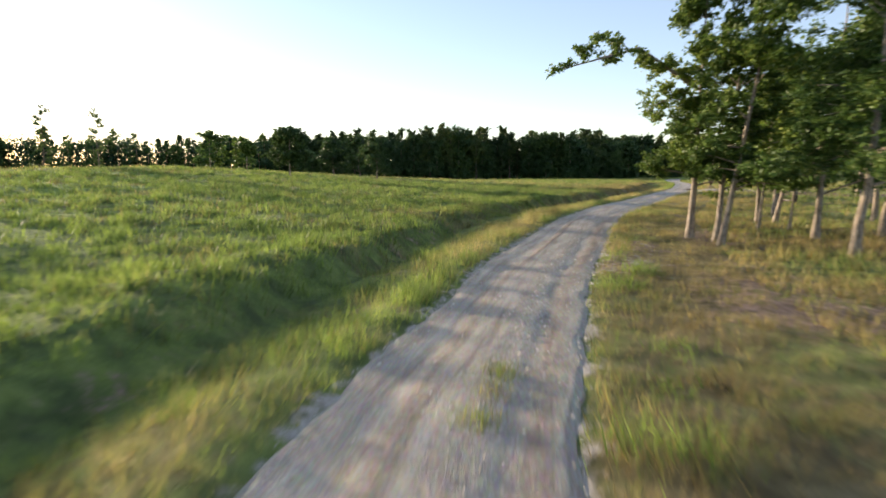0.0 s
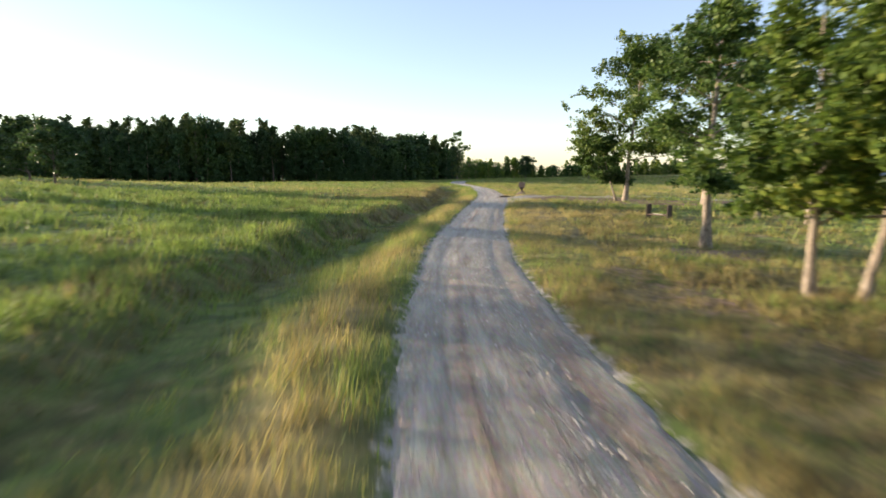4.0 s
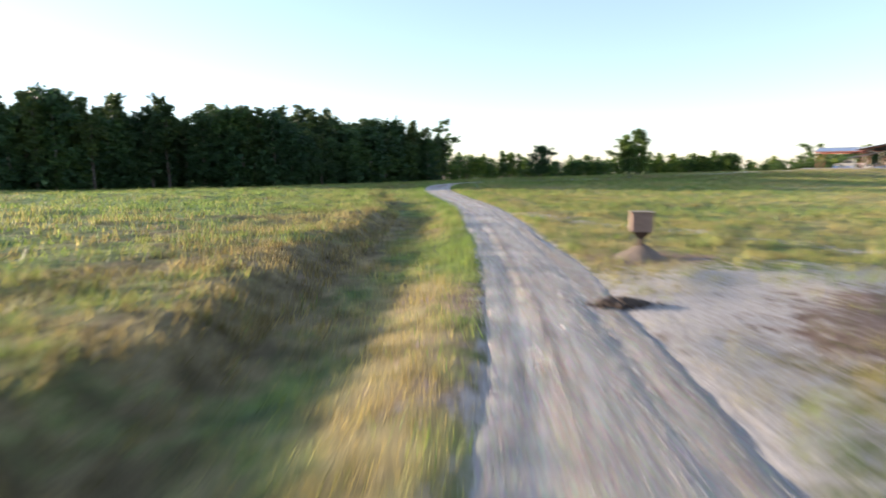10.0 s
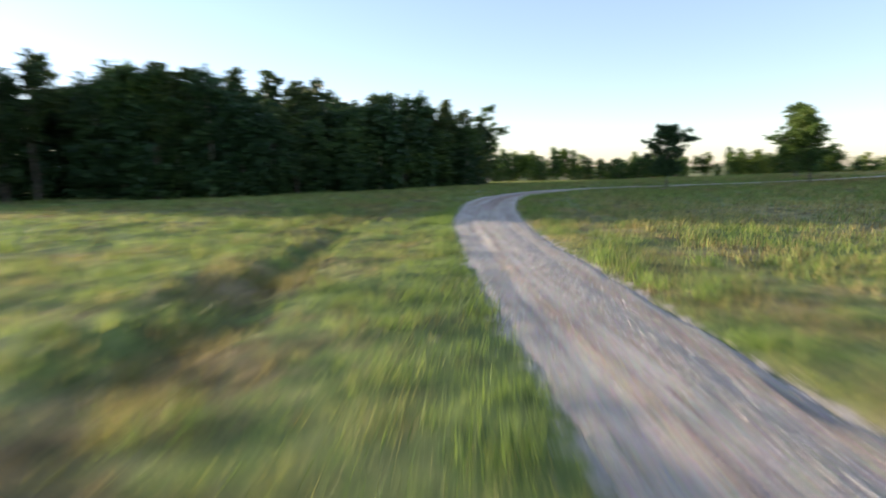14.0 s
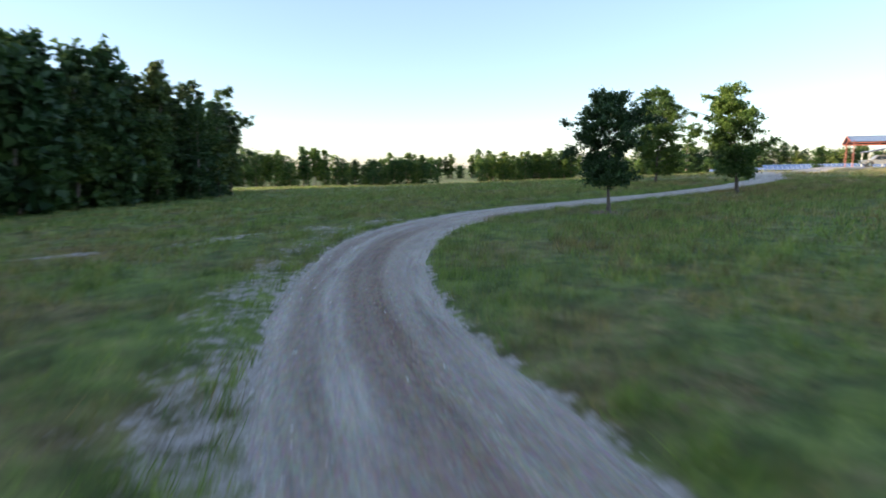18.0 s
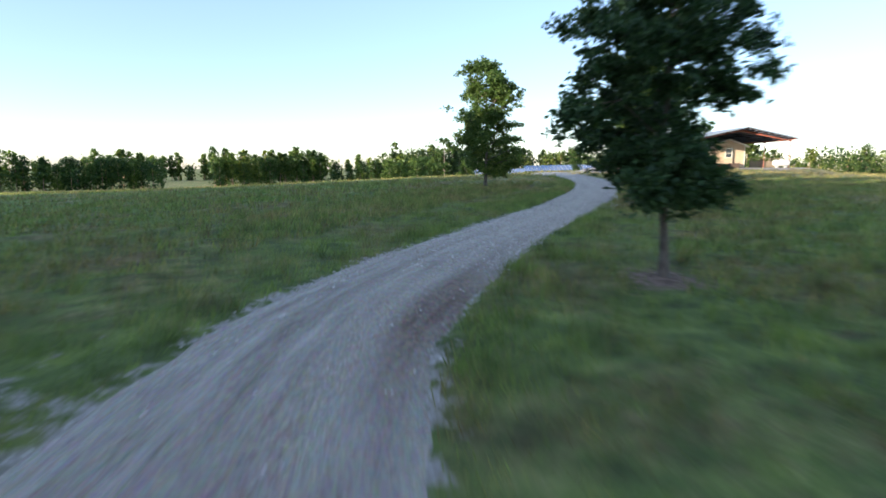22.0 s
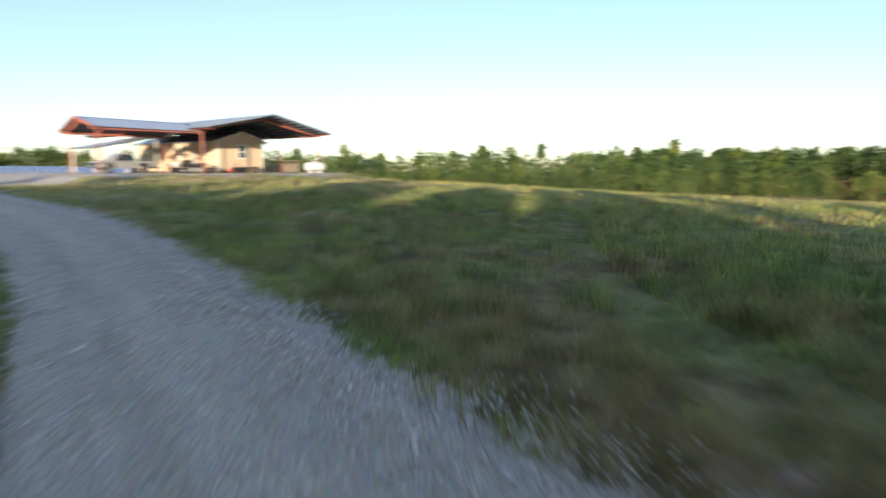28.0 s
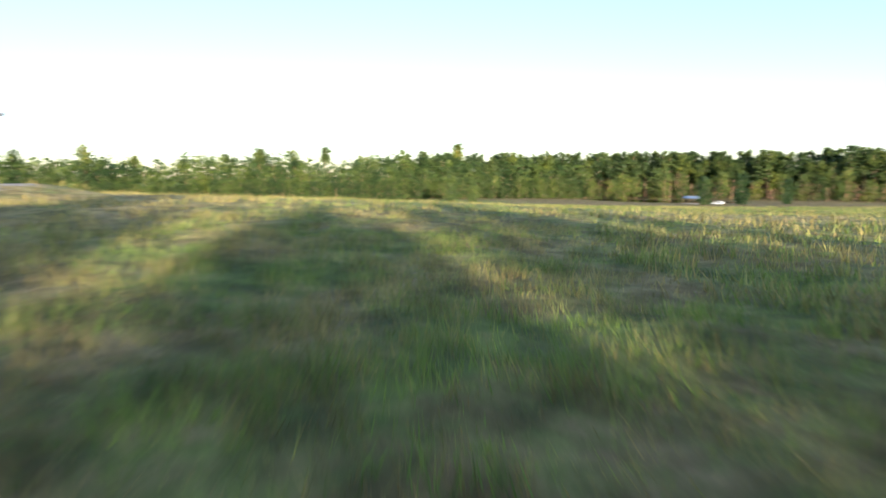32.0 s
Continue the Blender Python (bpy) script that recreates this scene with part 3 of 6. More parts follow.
def build_road():
    cross = np.linspace(-1, 1, 25)
    n = len(LINE)
    P = np.zeros((n, 25, 3))
    rng = np.random.default_rng(4)
    ragged = np.cumsum(rng.normal(0, 0.05, (n, 2)), 0)
    ragged -= np.stack([np.convolve(np.pad(ragged[:, k], 12, "edge"), np.ones(25) / 25, "valid") for k in (0, 1)], 1)
    for k, c in enumerate(cross):
        w = HALF * c + np.where(abs(c) > 0.8, ragged[:, 0 if c < 0 else 1], 0) * 0.8
        q = LINE + SIDE * w[:, None]
        crown = 0.05 * (1 - c * c)
        rut = -0.03 * np.exp(-((abs(c) - 0.5) / 0.14) ** 2) - 0.008 * np.exp(-((c - 0.22) / 0.06) ** 2)
        lumps = 0.012 * wobble(q[:, 0] * 4, q[:, 1] * 4, 1.0)
        P[:, k, :2] = q
        P[:, k, 2] = land(q[:, 0], q[:, 1]) - 0.03 + crown + rut + lumps - 0.05 * (abs(c) > 0.97)
    i = np.arange(n * 25).reshape(n, 25)
    faces = np.stack([i[:-1, :-1], i[:-1, 1:], i[1:, 1:], i[1:, :-1]], -1).reshape(-1, 4)
    me = link_mesh("road", P.reshape(-1, 3), faces, ROAD, True)
    loose = np.tile(0.75 * np.exp(-((cross - 0.30) / 0.16) ** 2) + 0.45 * np.exp(-((np.abs(cross) - 0.9) / 0.12) ** 2), (n, 1))
    late = smooth(196, 225, LENGTH)[:, None]
    loose = loose * (1 - late) + late * (0.95 - 0.5 * np.exp(-((np.abs(cross) - 0.42) / 0.2) ** 2))[None]
    bend = (smooth(164, 178, LENGTH) * smooth(202, 188, LENGTH))[:, None]
    weave = 0.06 * np.sin(LENGTH * 0.31)[:, None]
    u = cross[None] + weave
    bands = 0.95 * np.exp(-((u - 0.06) / 0.30) ** 4) + 0.6 * np.exp(-((u + 0.66) / 0.14) ** 2) + 0.35 * np.exp(-((u - 0.5) / 0.10) ** 2) - 0.35 * np.exp(-((u - 0.0) / 0.05) ** 2)
    wet = np.exp(-((LENGTH - 203) / 3.2) ** 2)[:, None] * smooth(0.25, 0.6, cross[None])
    mud = np.maximum(wet, bend * np.clip(bands, 0, 1)) + (1 - bend) * (np.exp(-((u + 0.30) / 0.07) ** 2) + 0.9 * np.exp(-((u - 0.66) / 0.13) ** 2) + 0.45 * np.exp(-((u - 0.2) / 0.12) ** 2)) * ((0.72 + 0.28 * np.sin(LENGTH * 0.19)) * (0.6 + 0.4 * smooth(60, 36, LENGTH)))[:, None]
    floats(me, "mud", np.clip(mud * (1 - 0.7 * late), 0, 1).ravel())
    floats(me, "loose", np.clip(loose, 0, 1).ravel())
    uv = me.uv_layers.new(name="UVMap")
    li = np.zeros(len(me.loops), np.int32)
    me.loops.foreach_get("vertex_index", li)
    U = np.stack([np.tile(cross, n), np.repeat(LENGTH, 25)], 1)[li]
    uv.data.foreach_set("uv", U.astype(np.float32).ravel())
    tagged(new("road", me), "pale grey gravel farm road with wheel ruts", "road", kind="structure")


build_ground()
build_road()


# ---- trees ----
def tube(path, radii, sides=8):
    path = np.array(path, float)
    n = len(path)
    V, Fc = [], []
    up = np.array([0.31, 0.17, 0.93])
    for i in range(n):
        t = path[min(i + 1, n - 1)] - path[max(i - 1, 0)]
        t = t / (np.linalg.norm(t) + 1e-9)
        a = np.cross(t, up if abs(t @ up) < 0.95 else np.array([1.0, 0, 0]))
        a /= np.linalg.norm(a)
        b = np.cross(t, a)
        for k in range(sides):
            g = 2 * math.pi * k / sides
            V.append(path[i] + radii[i] * (math.cos(g) * a + math.sin(g) * b))
    for i in range(n - 1):
        for k in range(sides):
            k2 = (k + 1) % sides
            Fc.append((i * sides + k, i * sides + k2, (i + 1) * sides + k2, (i + 1) * sides + k))
    return V, Fc


def merge(parts):
    V, Fc = [], []
    for v, f in parts:
        o = len(V)
        V += list(v)
        Fc += [tuple(i + o for i in q) for q in f]
    return np.array(V, float), np.array(Fc, np.int64)


def leaves(rng, clumps, count, size, droop=0.2, tri=False, flat=0.72, twigs=8):
    """Leaf sprays: bent quads along short twigs that reach out of clump middles (x, y, z, radius)."""
    c = np.array(clumps)
    w = c[:, 3] ** 2
    pick = rng.choice(len(c), count, p=w / w.sum())
    out = c[:, :3] - np.average(c[:, :3], axis=0, weights=w)
    out /= np.linalg.norm(out, axis=1)[:, None] + 1e-6
    way = rng.normal(0, 1, (len(c), twigs, 3)) + 0.55 * out[:, None] + np.array([0, 0, 0.2])
    way /= np.linalg.norm(way, axis=2)[:, :, None]
    reach = rng.uniform(0.65, 1.75, (len(c), twigs)) * c[:, 3:4]
    k = rng.integers(0, twigs, count)
    t = rng.uniform(0.03, 1.0, count) ** 0.8
    d, r = way[pick, k], c[pick, 3]
    p = c[pick, :3] + (d * (reach[pick, k] * t)[:, None] + rng.normal(0, 1, (count, 3)) * (r * (0.27 - 0.12 * t))[:, None]) * np.array([1, 1, flat])
    p[:, 2] -= droop * size * 4 * np.abs(rng.normal(0, 0.3, count))
    a = rng.normal(0, 1, (count, 3)) + 0.8 * d
    a[:, 2] *= 0.6
    a /= np.linalg.norm(a, axis=1)[:, None]
    b = np.cross(a, rng.normal(0, 1, (count, 3)) + np.array([0, 0, 0.35]))
    b /= np.linalg.norm(b, axis=1)[:, None] + 1e-9
    L = size * rng.uniform(0.55, 1.35, count)[:, None]
    W = L * rng.uniform(0.35, 0.6, count)[:, None]
    sag = np.zeros((count, 3))
    sag[:, 2] = -0.25 * L[:, 0]
    if tri:
        V = np.stack([p - a * L, p - b * W * 1.6 + a * L * 0.4, p + b * W * 1.6 + a * L * 0.6], 1).reshape(-1, 3)
        return V, np.arange(count * 3).reshape(-1, 3)
    V = np.stack([p - a * L, p - b * W, p + a * L + sag, p + b * W], 1).reshape(-1, 3)
    return V, np.arange(count * 4).reshape(-1, 4)


def far_tree(seed, height, spread, bottom, count, leaf, needle=False, round_top=0.0):
    """A tree of the far woods: tapered trunk, an uneven crown of small sprays round a dense heart; pines carry flat tufts on bare boles."""
    rng = np.random.default_rng(seed)
    tz = np.linspace(-0.3, height * 0.9, 5)
    bend = np.cumsum(rng.normal(0, 0.009 * height, (5, 2)), 0)
    woods = [tube(np.stack([bend[:, 0], bend[:, 1], tz], 1), 0.014 * height * (1 - 0.75 * np.linspace(0, 1, 5)), 5)]
    clumps, heart = [], []
    n = 26 if needle else 46
    lobe = rng.uniform(0, 6.28, 3)
    for k in range(n):
        f = (k + rng.uniform(0, 1)) / n
        z = bottom + (height - bottom) * f * 0.97
        ang = k * 2.399 + rng.uniform(-0.7, 0.7)
        if needle:
            wide = spread * math.sin(math.pi * (0.24 + 0.56 * f)) * rng.uniform(0.15, 1.0) * (0.8 + 0.3 * math.sin(9 * f + lobe[0]))
            size = spread * rng.uniform(0.18, 0.36)
        else:
            wide = spread * math.sin(math.pi * (0.22 + (0.62 - round_top) * f)) ** 0.8 * rng.uniform(0.3, 1.0) * (0.8 + 0.25 * math.sin(ang + lobe[1]) + 0.15 * math.sin(2 * ang + 5 * f + lobe[2]))
            size = spread * rng.uniform(0.2, 0.4)
        x, y = np.interp(z, tz, bend[:, 0]), np.interp(z, tz, bend[:, 1])
        clumps.append((x + wide * math.cos(ang), y + wide * math.sin(ang), z, size))
        heart.append((x + 0.5 * wide * math.cos(ang), y + 0.5 * wide * math.sin(ang), z * 0.97, size))
        if needle and k % 4 == 1:
            woods.append(tube([(x, y, z - 0.3), (x + 0.9 * wide * math.cos(ang), y + 0.9 * wide * math.sin(ang), z)], [0.004 * height, 0.002 * height], 3))
    a, b = leaves(rng, clumps, count, leaf, 0.1, True, 0.8, 7), leaves(rng, heart, max(24, count // 12), leaf * 2.0, 0.1, True, 0.8, 5)
    return merge(woods), (np.vstack([a[0], b[0]]), np.vstack([a[1], b[1] + len(a[0])]))


def broadleaf(seed, height, spread, bottom, trunk_r, count, leaf, lean=(0.0, 0.0), limbs=13, plain=False, dense=1.0, top_taper=0.55, sides=8, fill=0, skew=(0.0, 0.0), scatter=1.0, profile=None, lobes=()):
    """Trunk-and-limb mesh data and crown mesh data, standing at the origin."""
    rng = np.random.default_rng(seed)
    n = 9
    tz = np.linspace(-0.25, height * 0.9, n)
    drift = np.cumsum(rng.normal(0, 0.05 * spread / 3, (n, 2)), 0)
    drift[0] = drift[1] = 0
    tp = np.stack([lean[0] * tz / height + drift[:, 0], lean[1] * tz / height + drift[:, 1], tz], 1)
    tr = trunk_r * (1 - 0.86 * np.linspace(0, 1, n) ** 0.8)
    tr[0] *= 1.45
    tr[1] *= 1.05
    woods = [tube(tp, tr, sides)]
    clumps = []
    for k in range(limbs):
        f = rng.uniform(0.0, 1.0) if k > 2 else k / 3
        z0 = bottom * 0.75 + (height * 0.88 - bottom * 0.75) * f
        base = np.array([np.interp(z0, tz, tp[:, 0]), np.interp(z0, tz, tp[:, 1]), z0])
        ang = k * 2.399 + rng.uniform(-0.5, 0.5)
        reach = spread * (1 - (1 - top_taper) * f ** 1.5) * rng.uniform(0.6, 1.08)
        if profile:
            reach = spread * float(np.interp(f, *zip(*profile))) * rng.uniform(0.7, 1.12)
        elif f < 0.15:
            reach *= 0.85
        rise = (0.15 + 0.55 * f) * reach * rng.uniform(0.5, 1.2)
        end = base + np.array([math.cos(ang) * reach, math.sin(ang) * reach, rise])
        end[2] = min(end[2], height * 0.97)
        mid = (base + end) / 2 + np.array([0, 0, 0.12 * reach]) + rng.normal(0, 0.08 * reach, 3)
        r0 = max(0.02, np.interp(z0, tz, tr) * 0.5)
        woods.append(tube([base, base * 0.6 + mid * 0.4, mid, end], [r0, r0 * 0.75, r0 * 0.5, r0 * 0.15], 5))
        for g in range(6):
            q = mid * (1 - g / 4.6) + end * (g / 4.6)
            q = q + rng.normal(0, (0.17 * reach + 0.07 * spread) * scatter, 3) * np.array([1, 1, 0.7])
            q[2] = min(max(q[2], bottom), height)
            clumps.append((*q, spread * rng.uniform(0.10, 0.24) * dense))
            if g < 3:
                woods.append(tube([mid * 0.5 + q * 0.5 - (q - mid) * 0.5, q], [r0 * 0.35, r0 * 0.1], 4))
    for k in range(fill):
        d = rng.normal(0, 1, 3)
        d = d / np.linalg.norm(d) * rng.uniform(0.35, 1.0) ** 0.5
        zz = (bottom + height) / 2 + d[2] * (height - bottom) / 2 * 0.94
        if profile:
            zz = bottom + (height * 0.96 - bottom) * rng.uniform(0, 1)
            d = d * float(np.interp((zz - bottom) / (height - bottom), *zip(*profile))) * rng.uniform(0.5, 0.95)
        clumps.append((np.interp(zz, tz, tp[:, 0]) + skew[0] + d[0] * spread * 0.9, np.interp(zz, tz, tp[:, 1]) + skew[1] + d[1] * spread * 0.9, zz, spread * rng.uniform(0.14, 0.26) * dense))
    for ex, ey, ez, n_clumps in lobes:   # single long limbs that carry their own foliage
        base = np.array([np.interp(ez * 0.72, tz, tp[:, 0]), np.interp(ez * 0.72, tz, tp[:, 1]), ez * 0.72])
        end = np.array([ex, ey, ez])
        mid = base * 0.45 + end * 0.55 + np.array([0, 0, 0.25])
        woods.append(tube([base, mid, end], [trunk_r * 0.4, trunk_r * 0.25, 0.015], 5))
        for g in np.linspace(0.35, 1.0, n_clumps):
            q = base * (1 - g) + end * g + rng.normal(0, 0.13 * spread, 3) * np.array([1, 1, 0.55])
            clumps.append((*q, spread * rng.uniform(0.13, 0.22)))
    for k in range(5):
        clumps.append((tp[-1][0] + rng.normal(0, spread * 0.2), tp[-1][1] + rng.normal(0, spread * 0.2), height - spread * rng.uniform(0.1, 0.35), spread * rng.uniform(0.16, 0.24)))
    return merge(woods[:1] if plain else woods), leaves(rng, clumps, count, leaf)


def pine(seed, height, spread, bare, trunk_r, count, leaf, plain=False):
    rng = np.random.default_rng(seed)
    tz = np.linspace(-0.3, height * 0.97, 7)
    drift = np.cumsum(rng.normal(0, 0.1, (7, 2)), 0)
    tp = np.stack([drift[:, 0], drift[:, 1], tz], 1)
    tr = trunk_r * (1 - 0.85 * np.linspace(0, 1, 7))
    woods = [tube(tp, tr, 4 if plain else 7)]
    clumps = []
    for k in range(17):
        f = (k + rng.uniform(0, 1)) / 17
        z0 = height * (bare + (0.97 - bare) * f)
        base = np.array([np.interp(z0, tz, tp[:, 0]), np.interp(z0, tz, tp[:, 1]), z0])
        ang = rng.uniform(0, 6.28)
        reach = spread * (1.0 - 0.62 * f) * rng.uniform(0.4, 1.1)
        end = base + np.array([math.cos(ang) * reach, math.sin(ang) * reach, reach * rng.uniform(0.0, 0.45)])
        woods.append(tube([base, (base + end) / 2 + np.array([0, 0, 0.1]), end], [trunk_r * 0.3, trunk_r * 0.18, 0.02], 4))
        clumps.append((*end, spread * rng.uniform(0.2, 0.36)))
        clumps.append((*((base + 2 * end) / 3), spread * rng.uniform(0.16, 0.28)))
    clumps.append((tp[-1][0], tp[-1][1], height, spread * 0.25))
    return merge(woods[:1] if plain else woods), leaves(rng, clumps, count, leaf, 0.1)


def tree_thing(kind, data, leaf_mat, bark_mat, x, y, turn=0.0, label="", group="", scale=1.0):
    (wv, wf), (lv, lf) = data
    e = new(kind)
    e.empty_display_size = 0.3
    for nm, v, f, m in (("trunk", wv, wf, bark_mat), ("crown", lv, lf, leaf_mat)):
        o = new(nm, link_mesh(nm, v, f, m, nm == "trunk"))
        o.parent = e
    e.matrix_basis = pose(x, y, float(ground_height(np.array([x]), np.array([y]))[0]), 0, 0, turn) @ Matrix.Scale(scale, 4)
    return tagged(e, label, "tree", group)


# roadside grove before the first bend
GROVE = [
    # x, y, height, spread, crown bottom, trunk radius, leaves, lean
    (10.02, 23.95, 10.5, 1.8, 2.8, 0.15, 23000, (0.3, 0.1)),
    (10.6, 22.9, 10.0, 1.8, 2.7, 0.13, 14000, (1.1, 0.2)),
    (10.2, 21.6, 11.0, 2.0, 2.7, 0.125, 19000, (1.5, -0.3)),
    (13.0, 18.5, 11.0, 2.8, 3.0, 0.16, 27000, (0.3, 0.2)),
    (15.3, 24.2, 11.0, 3.1, 2.4, 0.15, 16000, (0.4, 0.1)),
    (18.0, 33.8, 8.2, 2.3, 2.4, 0.15, 12000, (-0.3, 0.2)),
    (18.3, 32.6, 8.0, 2.4, 2.6, 0.14, 9000, (0.8, -0.5)),
    (19.4, 26.0, 11.0, 3.4, 2.3, 0.17, 13000, (0.4, 0.0)),
    (24.4, 43.5, 11.0, 2.9, 3.0, 0.24, 17000, (0.2, 0.3)),
    (27.0, 37.0, 10.0, 3.6, 2.6, 0.2, 8000, (0.0, 0.0)),
    (37.4, 51.9, 11.5, 3.8, 3.0, 0.22, 8000, (0.0, 0.0)),
    (37.9, 48.6, 11.0, 3.8, 3.2, 0.2, 8000, (0.3, 0.0)),
    (43.8, 62.7, 14.0, 4.2, 3.6, 0.24, 14000, (0.2, 0.0)),
    (41.9, 70.8, 15.0, 5.6, 5.2, 0.25, 27000, (1.0, -0.3)),
]


def add_limb(data, seed, base, end, r0, count, leaf, arch=0.35):
    """One long drooping limb with its foliage, added to a tree's mesh data."""
    rng = np.random.default_rng(seed)
    base, end = np.array(base, float), np.array(end, float)
    mid = (base + end) / 2 + np.array([0, 0, arch])
    (wv, wf), (lv, lf) = data
    tv, tf = merge([tube([base, mid, end], [r0, r0 * 0.6, r0 * 0.2], 6)])
    cl = [(*(base + (end - base) * g + np.array([0, 0, arch * 4 * g * (1 - g)]) + rng.normal(0, 0.2, 3)), rng.uniform(0.2, 0.42)) for g in np.linspace(0.08, 1.0, 17)]
    nv, nf = leaves(rng, cl, count, leaf)
    return (np.vstack([wv, tv]), np.vstack([wf, tf + len(wv)])), (np.vstack([lv, nv]), np.vstack([lf, nf + len(lv)]))


for k, (x, y, h, sp, bo, tr, cnt, ln) in enumerate(GROVE):
    data = broadleaf(20 + k, h, sp, bo, tr, int(cnt * 1.25), 0.08 if k < 4 else 0.11 if k < 12 else 0.15, ln, 18 if k < 12 else 24, fill=20 if k < 12 else 14, dense=1.0 if k < 12 else 0.9, scatter=1.0 if k < 12 else 0.6)
    if k == 0:
        data = add_limb(data, 7, (0, 0, 5.9), (-6.3, -4.8, 5.9), 0.09, 4200, 0.07, 1.1)
        data = add_limb(data, 8, (0, 0, 5.4), (-2.6, -1.2, 4.9), 0.05, 1100, 0.07)
    tree_thing("oak_tree", data, LEAF_OAK, BARK_OAK, x, y, 0, "roadside oak with light bark and an open leafy crown", "oaks of the roadside grove")
small = broadleaf(60, 6.2, 2.4, 2.0, 0.11, 24000, 0.12, (-1.6, 0.9), 12, fill=44, skew=(-0.6, 0.3))
tree_thing("oak_tree", small, LEAF_OAK, BARK_OAK, 41.4, 71.6, 0, "slim young oak leaning beside the big oak", "oaks of the roadside grove")

for k, (x, y, h, ln) in enumerate([(12.17, 26.26, 3.0, (0.1, 0.2)), (14.6, 27.4, 6.0, (0.5, 0.1)), (15.3, 28.6, 5.5, (0.3, 0.0)), (16.2, 27.6, 6.5, (0.4, 0.1))]):
    tree_thing("oak_sapling", broadleaf(64 + k, h, 0.55 if k == 0 else 1.3, 1.3 if k == 0 else 2.2, 0.035 if k == 0 else 0.07, 260 if k == 0 else 4500, 0.08, ln, 8), LEAF_OAK, BARK_OAK, x, y, 0,
               "thin young oak among the roadside trees", "oaks of the roadside grove")

# lone trees along the road past the bend
ROUND = [(0, 0.4), (0.15, 0.72), (0.35, 0.95), (0.6, 1.08), (0.8, 0.95), (1.0, 0.4)]
TIERS = [(0, 0.5), (0.12, 0.74), (0.28, 0.76), (0.4, 0.66), (0.5, 0.75), (0.68, 0.7), (0.85, 0.5), (1.0, 0.25)]
RAGGED = [(0, 0.6), (0.12, 0.95), (0.3, 1.0), (0.48, 0.78), (0.6, 0.5), (0.72, 0.85), (0.86, 0.7), (1.0, 0.3)]
tree_thing("oak_tree", broadleaf(75, 6.35, 1.95, 1.75, 0.11, 40000, 0.075, (-0.05, 0.15), 26, dense=1.0, fill=90, skew=(-0.05, 0.2), profile=ROUND, scatter=0.8), LEAF_DARK, BARK_DARK, 82.6, 161.5, 0,
           "small dense dark-green oak in a ring of bare soil", "lone trees by the road")
tree_thing("oak_tree", broadleaf(72, 8.5, 2.25, 1.75, 0.16, 44000, 0.095, (-0.3, 0.9), 24, fill=56, skew=(-0.2, 0.3), dense=1.15, profile=TIERS, scatter=0.6,
                                 lobes=[(-1.9, 4.1, 5.4, 8), (-3.2, 2.7, 5.1, 8), (0.6, -2.1, 4.2, 7), (1.6, -1.4, 3.8, 6), (-0.6, 3.4, 6.6, 6), (-1.2, 2.2, 7.8, 6), (1.0, 0.9, 3.2, 8), (0.9, 1.2, 2.5, 9), (2.1, 0.9, 2.6, 8)]), LEAF_OAK, BARK_DARK, 103.3, 162.4, 0,
           "spreading oak with tiers of foliage beside the road", "lone trees by the road")
tree_thing("oak_tree", broadleaf(73, 10.6, 2.6, 1.5, 0.15, 44000, 0.105, (0.2, 0.0), 24, fill=64, dense=1.15, profile=RAGGED, scatter=0.6,
                                 lobes=[(0.4, -2.9, 7.5, 8), (0.2, -1.9, 6.9, 5), (-0.5, 2.6, 6.4, 6), (0.2, -2.2, 8.6, 5), (0.0, 2.0, 9.6, 5), (-0.5, -3.4, 3.2, 9), (-0.6, -3.0, 2.3, 8), (-0.2, -2.6, 4.2, 8), (0.0, -2.2, 5.4, 7)]), LEAF_OAK, BARK_DARK, 117.4, 176.3, 0,
           "tall narrow oak with a ragged crown in the pasture", "lone trees by the road")
# airy tree and bushes on the far edge of the pasture, behind the ragged oak
tree_thing("broadleaf_tree", broadleaf(93, 14.2, 3.3, 3.0, 0.2, 9000, 0.2, (0.3, 0.0), 20, dense=0.85, top_taper=0.9, fill=10, scatter=0.7), LEAF_OAK, BARK_OAK, 245.0, 230.0, 0,
           "tall airy light-green tree on the far edge of the pasture", "field trees")
for k, (x, y, h) in enumerate([(242, 238, 8.5), (249, 224, 7.5), (252, 236, 9.5), (238, 246, 8.0)]):
    tree_thing("broadleaf_tree", broadleaf(94 + k, h, 2.9, 0.6, 0.14, 6000, 0.2, (0, 0), 14, dense=1.2, fill=34), LEAF_OAK, BARK_OAK, x, y, 0,
               "bushy green tree on the far edge of the pasture", "field trees")
# field trees seen at the start
tree_thing("oak_tree", broadleaf(74, 6.4, 2.35, 1.5, 0.16, 14000, 0.17, (0, 0), 16, dense=1.1, fill=40), LEAF_DARK, BARK_OAK, -19.4, 75.2, 0,
           "round dark oak alone on the field's crest", "field trees")
for k, (x, y, h) in enumerate([(-50, 128, 9.5), (-44, 133, 8.5)]):
    tree_thing("oak_tree", broadleaf(80 + k, h, 3.2, 1.6, 0.2, 4500, 0.28, (0, 0), 14, dense=1.2), LEAF_OAK, BARK_OAK, x, y, 0,
               "low bushy oak on the far side of the field", "field trees")

